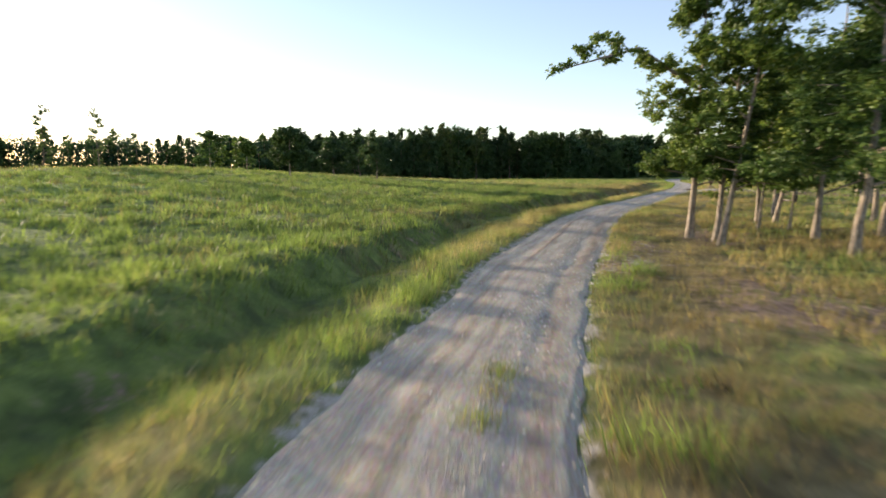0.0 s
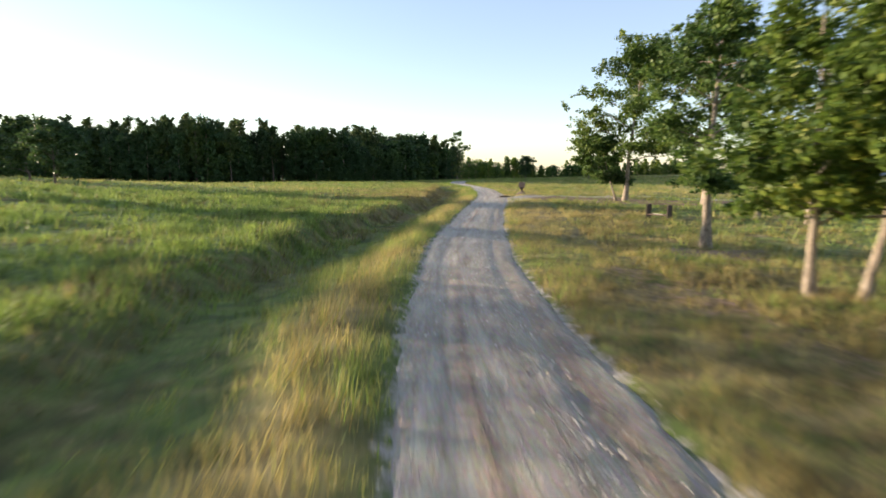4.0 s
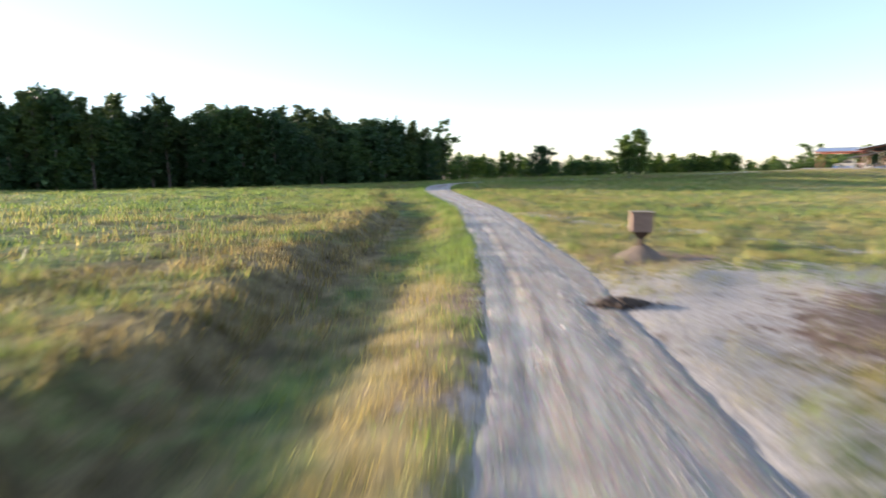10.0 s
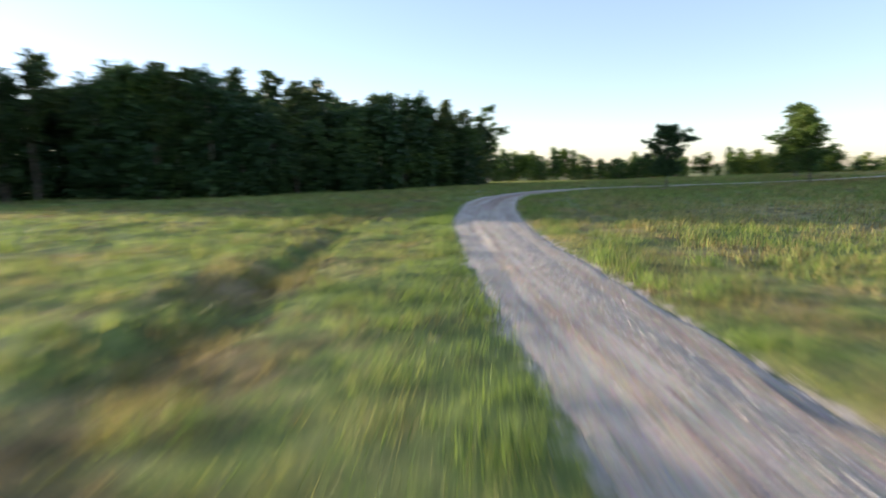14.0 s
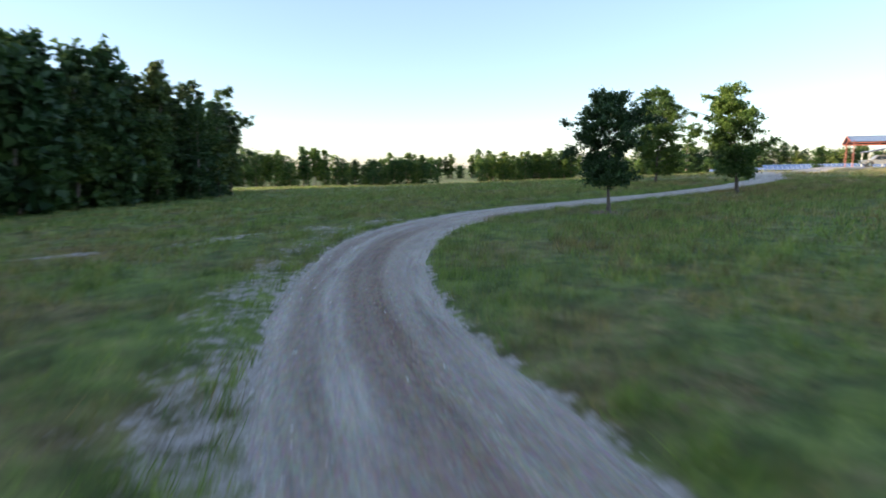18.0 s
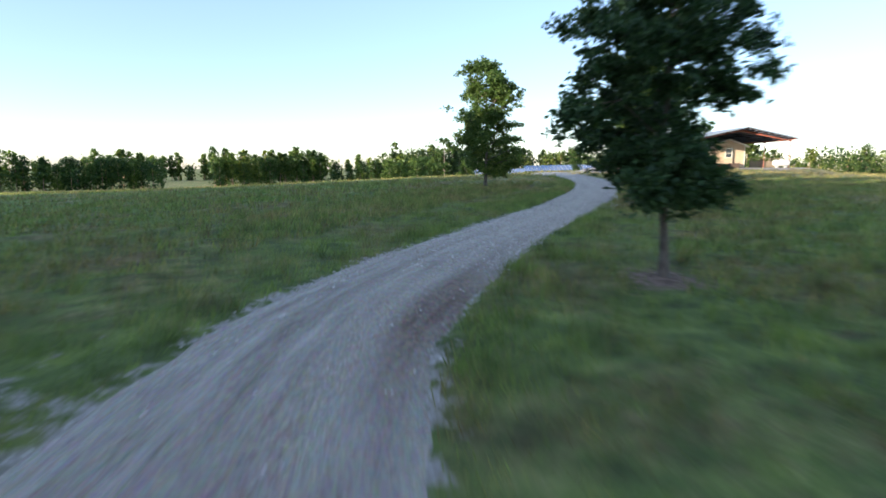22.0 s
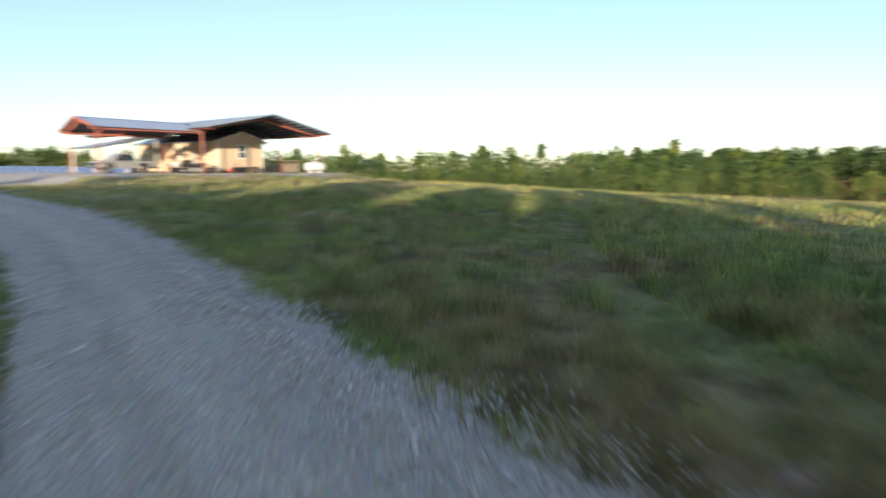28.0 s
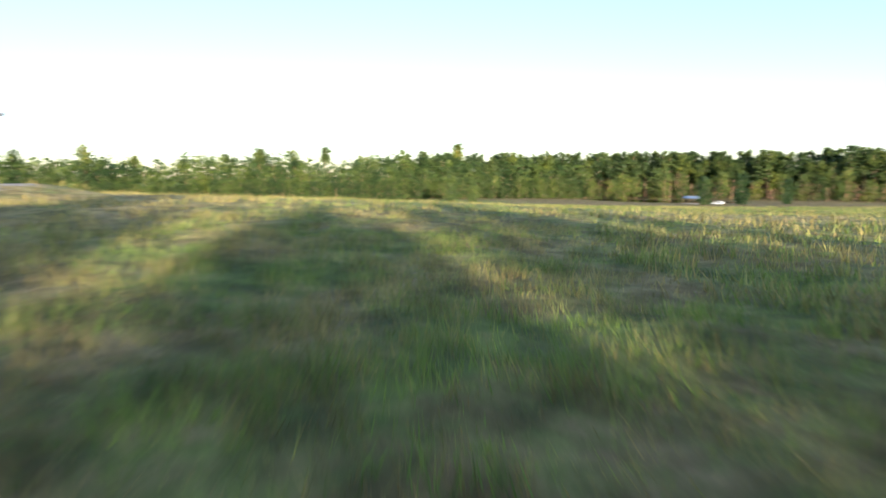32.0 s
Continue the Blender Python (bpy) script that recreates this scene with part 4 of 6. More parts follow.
# indistinct against the wood; added to throw a shadow band over the road
for k, (x, y, h) in enumerate([(-14, 100, 7.0), (-10.5, 94, 6.5), (-19, 103, 6.8)]):
    tree_thing("oak_tree", broadleaf(84 + k, h, 2.6, 1.2, 0.15, 7000, 0.18, (0, 0), 14, dense=1.15, fill=30), LEAF_DARK, BARK_DARK, x, y, 0,
               "low dark oak on the field before the wood, added for its shadow", "field trees")

# the wood that the road runs towards
PINES = [far_tree(100 + k, h, 3.0, b * h, 4600, 0.23, True) for k, (h, b) in enumerate([(17.5, 0.24), (19, 0.42), (16, 0.2), (18, 0.45), (15, 0.18)])]
BROADS = [far_tree(120 + k, h, 0.28 * h, 0.4, 5200, 0.25) for k, h in enumerate([14, 12, 15.5, 10])]
PINE_MESH = [(link_mesh("trunk", a[0], a[1], BARK_PINE, True), link_mesh("crown", b[0], b[1], LEAF_PINE)) for a, b in PINES]
BROAD_MESH = [(link_mesh("trunk", a[0], a[1], BARK_OAK, True), link_mesh("crown", b[0], b[1], LEAF_DARK)) for a, b in BROADS]


LOW_PINE = [far_tree(140 + k, h, 2.9, b * h, 1300, 0.42, True) for k, (h, b) in enumerate([(18, 0.4), (19, 0.5), (16.5, 0.3)])]
LOW_BROAD = [far_tree(150 + k, h, 0.3 * h, 0.5, 1200, 0.55) for k, h in enumerate([14, 12])]
LOW_PINE = [(link_mesh("trunk", a[0], a[1], BARK_PINE, True), link_mesh("crown", b[0], b[1], LEAF_PINE)) for a, b in LOW_PINE]
LOW_BROAD = [(link_mesh("trunk", a[0], a[1], BARK_OAK, True), link_mesh("crown", b[0], b[1], LEAF_DARK)) for a, b in LOW_BROAD]


def plant(kind, pair, x, y, scale, label, group, stretch=1.0):
    e = new(kind)
    for nm, me in zip(("trunk", "crown"), pair):
        o = new(nm, me)
        o.parent = e
    e.matrix_basis = pose(x, y, float(land(x, y)) - 0.1, 0, 0, random.uniform(0, 360)) @ Matrix.Diagonal((scale, scale, scale * stretch, 1))
    tagged(e, label, "tree", group)


random.seed(5)
WOOD_EDGE = [(-80, 242), (-58, 226), (-36, 209), (-16, 193), (-2, 182.5), (8, 181), (21, 187), (34, 184), (46, 187), (56, 196), (66, 205), (76, 214), (86, 222), (92, 231), (96, 244), (102, 258), (106, 270)]
edge = spline(WOOD_EDGE, 1.0)
et = np.gradient(edge, axis=0)
et /= np.linalg.norm(et, axis=1)[:, None]
en = np.stack([-et[:, 1], et[:, 0]], 1)
for row, (back, gap) in enumerate([(0, 3.4), (4.5, 3.8), (10, 4.6), (17, 5.5), (26, 7.0)]):
    i = random.uniform(0, 2)
    while i < len(edge):
        q = edge[int(i)] + en[int(i)] * (back + random.uniform(-2, 2))
        tip = 1 - 0.36 * float(smooth(238, 258, q[1])) - 0.14 * float(smooth(256, 270, q[1]))   # the wood runs out lower at its tip
        top = (15.6 - 1.3 * float(smooth(18, 42, q[0])) + (-1.5 if row < 2 else 2.2) * float(smooth(40, 46, q[0]) * smooth(62, 54, q[0])) + 0.9 * (row < 2 and random.random() < 0.2)) * tip
        kind = random.randrange(5 if row < 2 else 3)
        if random.random() < (0.35, 0.75, 0.7, 0.6, 0.6)[row]:
            pair, tall = (PINE_MESH[kind], (17.5, 19, 16, 18, 15)[kind]) if row < 2 else (LOW_PINE[kind], (18, 19, 16.5)[kind])
            plant("pine_tree", pair, q[0], q[1], top / tall * random.uniform(0.80, 1.06), "tall pine at the edge of the dark wood", "trees of the dark wood")
        else:
            pair, tall = (BROAD_MESH[kind % 4], (14, 12, 15.5, 10)[kind % 4]) if row < 2 else (LOW_BROAD[kind % 2], (14, 12)[kind % 2])
            plant("broadleaf_tree", pair, q[0], q[1], top / tall * random.uniform(0.62, 0.98), "dense broadleaf tree in the dark wood", "trees of the dark wood")
        i += gap * random.uniform(0.7, 1.35)
i = 0
while i < len(edge):
    q = edge[int(i)] + en[int(i)] * random.uniform(1.0, 3.5)
    plant("broadleaf_tree", random.choice(LOW_BROAD), q[0], q[1], random.uniform(0.38, 0.55), "low shadowy understorey tree of the dark wood", "trees of the dark wood")
    i += random.uniform(2.6, 4.4)
i = 0
while i < len(edge):
    q = edge[int(i)] + en[int(i)] * random.uniform(6.5, 9.5)
    # past x 46 the fill stands deeper and taller, added to lengthen the shadow
    deep = en[int(i)] * 9.0 if 46 < q[0] < 92 else en[int(i)] * 0.0
    if 2 < q[0] < 92:
        q = q + deep
        plant("broadleaf_tree", LOW_BROAD[0], q[0], q[1], random.uniform(0.84, 0.93) + (0.17 if 46 < q[0] else 0.0), "dense broadleaf tree in the dark wood", "trees of the dark wood")
    i += random.uniform(2.2, 3.2)
i = 0
while i < len(edge) * 0.6:
    q = edge[int(i)] + en[int(i)] * random.uniform(20, 32)
    plant("broadleaf_tree", random.choice(LOW_BROAD), q[0], q[1], random.uniform(0.42, 0.58), "low shadowy understorey tree of the dark wood", "trees of the dark wood")
    i += random.uniform(2.4, 3.6)
i = 2
while i < len(edge):
    q = edge[int(i)] + en[int(i)] * random.uniform(2, 10)
    k = random.choice((1, 3))
    top = (16.6 - 1.4 * float(smooth(18, 42, q[0])) - 1.5 * float(smooth(40, 46, q[0]) * smooth(62, 54, q[0])) + random.uniform(-1.0, 1.2)) * (1 - 0.36 * float(smooth(236, 256, q[1])))
    plant("pine_tree", PINE_MESH[k], q[0], q[1], top / (19, 18)[k // 2], "tall pine standing out above the dark wood", "trees of the dark wood")
    i += random.uniform(6, 13)
tree_thing("broadleaf_tree", broadleaf(92, 22.3, 4.6, 5.0, 0.27, 15000, 0.24, (0.8, 0.0), 20, dense=0.9, top_taper=0.9, fill=22, scatter=0.7), LEAF_OAK, BARK_OAK, 111.5, 275.0, 0,
           "tall airy light-green tree at the tip of the wood", "trees of the dark wood")
for x, y, top, k in ((-0.8, 215.9, 20.0, 1), (-4.5, 213, 18.4, 3), (20.2, 196.6, 17.3, 3), (33.4, 183.6, 15.0, 1), (11.0, 196, 16.8, 0), (-6.5, 187, 16.2, 0), (76.0, 222.5, 15.0, 2), (86.3, 253.9, 18.4, 3), (63.0, 251.1, 20.2, 1)):
    plant("pine_tree", PINE_MESH[k], x, y, top / (17.5, 19, 16, 18, 15)[k], "tall pine standing out above the dark wood", "trees of the dark wood")
THIN = pine(160, 12.5, 2.1, 0.22, 0.14, 1300, 0.2)
THIN_MESH = (link_mesh("trunk", *THIN[0], BARK_PINE, True), link_mesh("crown", *THIN[1], LEAF_BRUSH))
# the last three pines are unseen, added to shade the field by the grove
for x, y, sc in ((-85, 127, 1.12), (-77, 133, 1.1), (-86, 107, 1.25), (-92, 102, 1.3), (-84, 103, 1.2)):
    plant("pine_tree", THIN_MESH, x, y, sc, "thin tall pine of the skyline row, the unseen ones added for shade", "skyline pines", 1.15)


def far_wood(name, label, plan, rows, gap, tall, pines, seed, depth=7.0, leaf_mat=None, count=420, leaf=0.75, under=0.0, slim=0.16, bare=0.5, stepped=(1.0,), full=2, low=0.45):
    """A far wood joined into trunks and crowns: pines and broadleaf trees in rows, with brush at their feet."""
    rng = np.random.default_rng(seed)
    line = spline(plan, 1.0)
    t = np.gradient(line, axis=0)
    t /= np.linalg.norm(t, axis=1)[:, None]
    nrm = np.stack([-t[:, 1], t[:, 0]], 1)
    def grow(n, size):
        return [far_tree(300 + k, tall, slim * tall, (bare + b) * tall, n, size, True) for k, b in enumerate((0.0, 0.12, -0.1))] + \
               [far_tree(310 + k, tall, w * tall, 0.06 * tall, n, size, False, rt) for k, (w, rt) in enumerate(((0.3, 0.0), (0.38, 0.12), (0.46, 0.2), (0.34, -0.05)))]

    near, deep = grow(count, leaf), grow(count // 3, leaf * 1.6)
    LV, LF, WV, WF, LT, lo, wo_ = [], [], [], [], [], 0, 0
    for r in range(rows):
        i = rng.uniform(0, gap)
        while i < len(line):
            grown = 0.5 + 0.5 * math.sin(i * 0.11 + seed) * math.sin(i * 0.037 + 2 * seed)
            q = line[int(i)] + nrm[int(i)] * (r * depth + rng.uniform(-2.5, 2.5))
            isp = rng.random() < pines[min(r, len(pines) - 1)]
            brush = rng.random() < under and r == 0
            (wv, wf), (lv, lf) = (near if r < full else deep)[rng.integers(0, 3) if isp and not brush else rng.integers(3, 7)]
            h = rng.uniform(0.2, 0.42) if brush else rng.uniform(0.78, 1.12) if isp else rng.uniform(low, 0.82) + 0.24 * grown
            h *= stepped[min(r, len(stepped) - 1)]
            a = rng.uniform(0, 6.28)
            M = np.array([[math.cos(a), -math.sin(a), 0], [math.sin(a), math.cos(a), 0], [0, 0, 1]]) * h
            base = np.array([q[0], q[1], float(land(q[0], q[1])) - 0.2])
            LV.append(lv @ M.T + base)
            LF.append(lf + lo)
            lo += len(lv)
            LT.append(np.full(len(lv), rng.uniform(0.06, 1.0)))
            WV.append(wv @ M.T + base)
            WF.append(wf + wo_)
            wo_ += len(wv)
            i += gap * rng.uniform(0.5, 1.5) * (0.7 if brush else 1.0)
    e = tagged(new(name), label, "wood", kind="stuff")
    me = link_mesh("crowns", np.concatenate(LV), np.concatenate(LF), leaf_mat or LEAF_PINE)
    floats(me, "tone", np.concatenate(LT))
    new("crowns", me).parent = e
    o = new("trunks", link_mesh("trunks", np.concatenate(WV), np.concatenate(WF), BARK_SUNNY))
    o.parent = e


far_wood("far_wood", "treeline of mixed trees beyond the field", [(-58, 232), (-100, 238), (-135, 215), (-165, 170), (-190, 120)], 3, 2.9, 16, (0.2, 0.35), 8, 5.0, LEAF_DARK, 800, 0.4, 0.3, 0.15, 0.3, full=1, low=0.55)
far_wood("far_wood", "distant treeline of pines and broadleaf trees", [(110, 395), (170, 380), (205, 368)], 3, 3.8, 16.5, (0.25, 0.5), 2, 5.0, LEAF_OAK, 1500, 0.36, 0.3, 0.19, 0.3, full=1, low=0.55)
far_wood("far_wood", "distant treeline of pines and broadleaf trees", [(207, 367), (235, 357), (252, 351)], 3, 3.9, 14.0, (0.2, 0.4), 12, 5.0, LEAF_OAK, 1500, 0.34, 0.3, 0.19, 0.3, full=1, low=0.55)
far_wood("far_wood", "distant treeline of pines and broadleaf trees", [(271, 343), (290, 329), (307, 314)], 4, 3.8, 16.0, (0.4, 0.65), 3, 5.0, LEAF_OAK, 1500, 0.36, 0.2, 0.19, 0.3, full=1, low=0.55)
far_wood("far_wood", "low clump of broadleaf trees on the far field's edge", [(312, 310), (319, 304), (323, 298)], 2, 4.0, 11.5, (0.0, 0.1), 13, 4.0, LEAF_OAK, 1300, 0.32, 0.3, 0.2, 0.3)
far_wood("far_wood", "low clump of broadleaf trees on the far field's edge", [(327, 294), (338, 285), (350, 278)], 3, 3.8, 14.5, (0.1, 0.25), 14, 5.0, LEAF_OAK, 1400, 0.36, 0.3, 0.2, 0.35, full=1, low=0.55)
far_wood("far_wood", "hazy treeline behind the solar panels", [(352, 300), (395, 272), (420, 240), (435, 200), (440, 160), (440, 120)], 3, 4.2, 20.5, (0.12, 0.3), 4, 6.0, LEAF_BRUSH, 900, 0.5, 0.2, 0.17, 0.4, full=1, low=0.7)
far_wood("far_wood", "low distant wood on the skyline", [(60, 560), (220, 540), (360, 480), (480, 380), (560, 250), (590, 120)], 2, 8.0, 17, (0.2, 0.3), 15, 8.0, LEAF_OAK, 500, 0.9, 0.3, 0.2, 0.3)
SOUTH_WOOD = [(440, 130), (420, 60), (390, 0), (355, -60), (320, -110), (275, -155), (220, -178), (165, -180), (110, -190), (50, -190)]
far_wood("far_wood", "sunlit broadleaf trees along the wood beyond the pond", SOUTH_WOOD[:6], 4, 3.9, 27.0, (0.0, 0.1), 5, 6.0, LEAF_BRUSH, 1250, 0.52, 0.15, stepped=(0.45, 0.64, 0.82, 0.92), full=2, low=0.74)
far_wood("far_wood", "scattered pines standing above the broadleaf trees", [(448, 140), (434, 56), (404, -6), (368, -67), (330, -120)], 1, 17.0, 27.5, (1.0,), 9, 6.0, LEAF_PINE, 1300, 0.42, 0.0, 0.17, 0.64)
far_wood("far_wood", "sparse sunlit brush before the pines beyond the pond", SOUTH_WOOD[4:], 1, 6.0, 17, (0.15,), 7, 6.0, LEAF_BRUSH, 1300, 0.42, 0.5)
far_wood("far_wood", "tall pines with bare sunlit trunks beyond the pond", [(346, -96), (322, -128), (281, -166), (221, -191), (164, -193), (110, -203), (50, -203)], 5, 4.2, 24, (0.95, 0.8), 6, 6.0, LEAF_PINE, 1000, 0.5, 0.0, 0.17, 0.5)
far_wood("far_wood", "shadowy understorey deep among the pines beyond the pond", [(360, -106), (330, -146), (285, -190), (221, -214), (164, -217), (110, -226), (50, -226)], 2, 4.0, 14, (0.0, 0.1), 16, 6.0, LEAF_DARK, 520, 0.8, 0.0, full=0, low=0.7)


# single trees standing out in front of that wood, by the pond
SUNNY_MESH = (BROAD_MESH[0][0], link_mesh("crown", *BROADS[0][1], LEAF_BRUSH))
for x, y, sc, tone in [
    (199, -112, 0.86, "dark"),
    (187, -125, 0.98, "dark"),
    (172, -143, 0.80, "dark"),
    (291, -54, 0.90, "light"),
    (278, -52, 0.75, "light"),
]:
    plant("broadleaf_tree", BROAD_MESH[0] if tone == "dark" else SUNNY_MESH, x, y, sc, "round %s broadleaf tree before the wood by the pond" % ("dark-green" if tone == "dark" else "light-green"), "trees by the pond")


# five more trees added inside the wood to block sun from the end field
for x, y in ((58, 203.5), (62, 200.5), (55, 206), (60, 207), (55.5, 201)):
    plant("broadleaf_tree", LOW_BROAD[0], x, y, random.uniform(0.86, 0.90), "dense broadleaf tree in the dark wood", "trees of the dark wood")


# ---- grass ----
def blades(name, label, x, y, height, width, seed, lush=0.0):
    """Bent single blades standing on the ground, as one joined object."""
    rng = np.random.default_rng(seed)
    n = len(x)
    off, s, _ = road_offset(x, y)
    z = ground_height(x, y, off, s)
    a = rng.uniform(0, 6.28, n)
    tuss = np.clip(0.5 + 0.75 * wobble(x + 3, y + 0.3 * x, 2.1) + 0.4 * wobble(y, x, 0.8), 0, 1)
    h = height * rng.uniform(0.55, 1.25, n) * (0.55 + 0.95 * tuss)
    w = width * rng.uniform(0.6, 1.3, n)
    lean = rng.normal(0, 0.35, (n, 2)) * h[:, None] + np.array([0.10, -0.06]) * h[:, None]
    px, py = np.cos(a) * w, np.sin(a) * w
    base = np.stack([x, y, z - 0.02], 1)
    V = np.zeros((n, 3, 3))
    V[:, 0] = base + np.stack([px, py, 0 * z], 1)
    V[:, 1] = base - np.stack([px, py, 0 * z], 1)
    V[:, 2] = base + np.stack([lean[:, 0], lean[:, 1], h], 1)
    me = link_mesh(name, V.reshape(-1, 3), np.arange(n * 3).reshape(-1, 3), BLADES)
    d = dry_map(x, y, off, s) + rng.normal(0, 0.12, n) - lush
    floats(me, "dry", np.repeat(d, 3))
    floats(me, "rusty", np.repeat(rusty_map(x, y, off, s) + rng.normal(0, 0.08, n) - lush, 3))
    tagged(new(name, me), label, "grass", kind="stuff")


def clumped(rng, cx, cy, per, spread):
    n = len(cx)
    return (np.repeat(cx, per) + rng.normal(0, spread, n * per), np.repeat(cy, per) + rng.normal(0, spread, n * per))


def keep_grass(x, y, rng, extra=0.0):
    off, s, _ = road_offset(x, y)
    half = np.interp(s, LENGTH, HALF)
    bare = np.maximum(soil_map(x, y, off, s), gravel_map(x, y, off, s))
    ok = (np.abs(off) > half - 0.12 + extra + rng.uniform(0, 0.25, len(x))) & (rng.uniform(0, 1, len(x)) > np.clip(bare * 1.5 - 0.45, 0, 0.97))
    return x[ok], y[ok]


rng = np.random.default_rng(11)


def strip_points(rng, n, lo, hi, way):
    i = rng.integers(0, len(way), n)
    t = rng.uniform(0, 6.28, n)
    r = np.sqrt(rng.uniform(lo ** 2, hi ** 2, n))
    return way[i, 0] + np.cos(t) * r, way[i, 1] + np.sin(t) * r


def by_distance(x, y, lo, hi):
    _, d = to_line(x, y, WAY[::5])
    k = (d >= lo) & (d < hi)
    return x[k], y[k]


# close verge, near field and wider field, with falling density
cx, cy = strip_points(rng, 46000, 0.3, 5.5, WAY)
gx, gy = keep_grass(*by_distance(*clumped(rng, cx, cy, 9, 0.13), 0, 6.0), rng)
off, s, _ = road_offset(gx, gy)
tall = 1 + 0.55 * smooth(-1.7, -2.3, off) * smooth(-4.6, -3.4, off) * smooth(82, 70, s)   # the bank beside the grove stands highest
tall = tall + 0.8 * smooth(-1.6, -1.9, off) * smooth(-2.9, -2.4, off) * smooth(98, 106, s) * smooth(134, 124, s)
blades("verge_grass", "tall mixed green and straw-coloured grass along the verges", gx, gy, 0.23 * tall, 0.007, 1)
cx, cy = strip_points(rng, 56000, 4.5, 15, WAY)
gx, gy = keep_grass(*by_distance(*clumped(rng, cx, cy, 8, 0.2), 5.5, 16), rng)
blades("pasture_grass", "long pasture grass in uneven tussocks", gx, gy, 0.27, 0.018, 2)
cx, cy = strip_points(rng, 44000, 13, 45, WAY)
gx, gy = keep_grass(*by_distance(*clumped(rng, cx, cy, 6, 0.35), 15, 48), rng)
blades("pasture_grass", "long pasture grass in uneven tussocks", gx, gy, 0.30, 0.036, 3)
# tussocks of the field beside the start of the road
n = 9000
cx, cy = rng.uniform(-42, 12, n), rng.uniform(2, 86, n)
k = (road_offset(cx, cy)[0] < -6.4) & (wobble(cx, cy, 0.7) + 0.6 * wobble(cy, cx, 1.9) > -0.25)
gx, gy = clumped(rng, cx[k], cy[k], 22, 0.22)
blades("field_tussocks", "soft bright-green grass tussocks in the open field", gx, gy, 0.34, 0.02, 9, 0.12)
# the open fields out to the woods, in broad tufts
def field_points(rng, n):
    x, y = rng.uniform(-75, 215, n), rng.uniform(8, 300, n)
    return by_distance(x, y, 44, 150)


cx, cy = field_points(rng, 62000)
k = (cy < 190 - 0.1 * cx) | (cx > 70)
gx, gy = keep_grass(*clumped(rng, cx[k], cy[k], 6, 0.5), rng)
blades("field_grass", "long grass of the open fields in broad tufts", gx, gy, 0.30, 0.045, 8)
# seed stalks standing above the verge and the shaded field
i = rng.integers(0, len(LINE), 9000)
o = np.where(rng.uniform(0, 1, 9000) < 0.7, -rng.uniform(1.5, 4.2, 9000), rng.uniform(1.6, 4.5, 9000))
gx, gy = keep_grass(LINE[i, 0] + SIDE[i, 0] * o, LINE[i, 1] + SIDE[i, 1] * o, rng)
blades("seed_stalks", "thin straw seed stalks above the verge grass", gx, gy, 0.42, 0.003, 4)
# fresh green tufts along the road's edges and in the shaded fields
i = rng.integers(0, int(270 / 0.4), 520)
o = np.where(rng.uniform(0, 1, 520) < 0.6, -1, 1) * (1.75 + rng.gamma(1.2, 0.6, 520))
gx, gy = clumped(rng, LINE[i, 0] + SIDE[i, 0] * o, LINE[i, 1] + SIDE[i, 1] * o, 70, 0.24)
gx, gy = keep_grass(gx, gy, rng)
off, s, _ = road_offset(gx, gy)
k = (s < 34) | (s > 108) | (rng.uniform(0, 1, len(s)) < 0.2)
gx, gy, s = gx[k], gy[k], s[k]
blades("green_tufts", "bright green grass tufts along the road edges", gx, gy, 0.33 - 0.14 * smooth(165, 200, s), 0.011, 6, 0.45)
i = rng.integers(0, len(FIELD_LEG), 220)
gx, gy = clumped(rng, FIELD_LEG[i, 0] + rng.normal(0, 6, 220), FIELD_LEG[i, 1] + rng.normal(0, 6, 220), 60, 0.3)
gx, gy = keep_grass(gx, gy, rng)
blades("green_tufts", "bright green grass tufts in the shaded field", gx, gy, 0.26, 0.01, 7, 0.45)
# weeds on the road's crown at the start
k = np.array([(0.68, 7.8), (0.74, 7.55), (0.62, 7.2), (0.6, 6.9), (0.42, 6.35), (0.38, 6.1), (7.9, 31.0), (16.3, 49.6), (17.0, 50.9), (17.8, 52.6), (53.5, 139.5), (52.6, 137.6)])
gx, gy = clumped(rng, k[:, 0], k[:, 1], 150, 0.13)
for s0, s1, o0, n in ((60, 82, 0.25, 90), (150, 166, -0.15, 46)):
    s = rng.uniform(s0, s1, n)
    q = np.stack([np.interp(s, LENGTH, LINE[:, 0]), np.interp(s, LENGTH, LINE[:, 1])], 1) + np.stack([np.interp(s, LENGTH, SIDE[:, 0]), np.interp(s, LENGTH, SIDE[:, 1])], 1) * (o0 + rng.normal(0, 0.06, (n, 1)))
    wx, wy = clumped(rng, q[:, 0], q[:, 1], 26, 0.09)
    gx, gy = np.r_[gx, wx], np.r_[gy, wy]
blades("road_weeds", "tufts of weeds growing in the middle of the road", gx, gy, np.where(gy < 10, 0.2, 0.13), 0.008, 5)


# ---- things ----
JUNCTION = (92, 107)


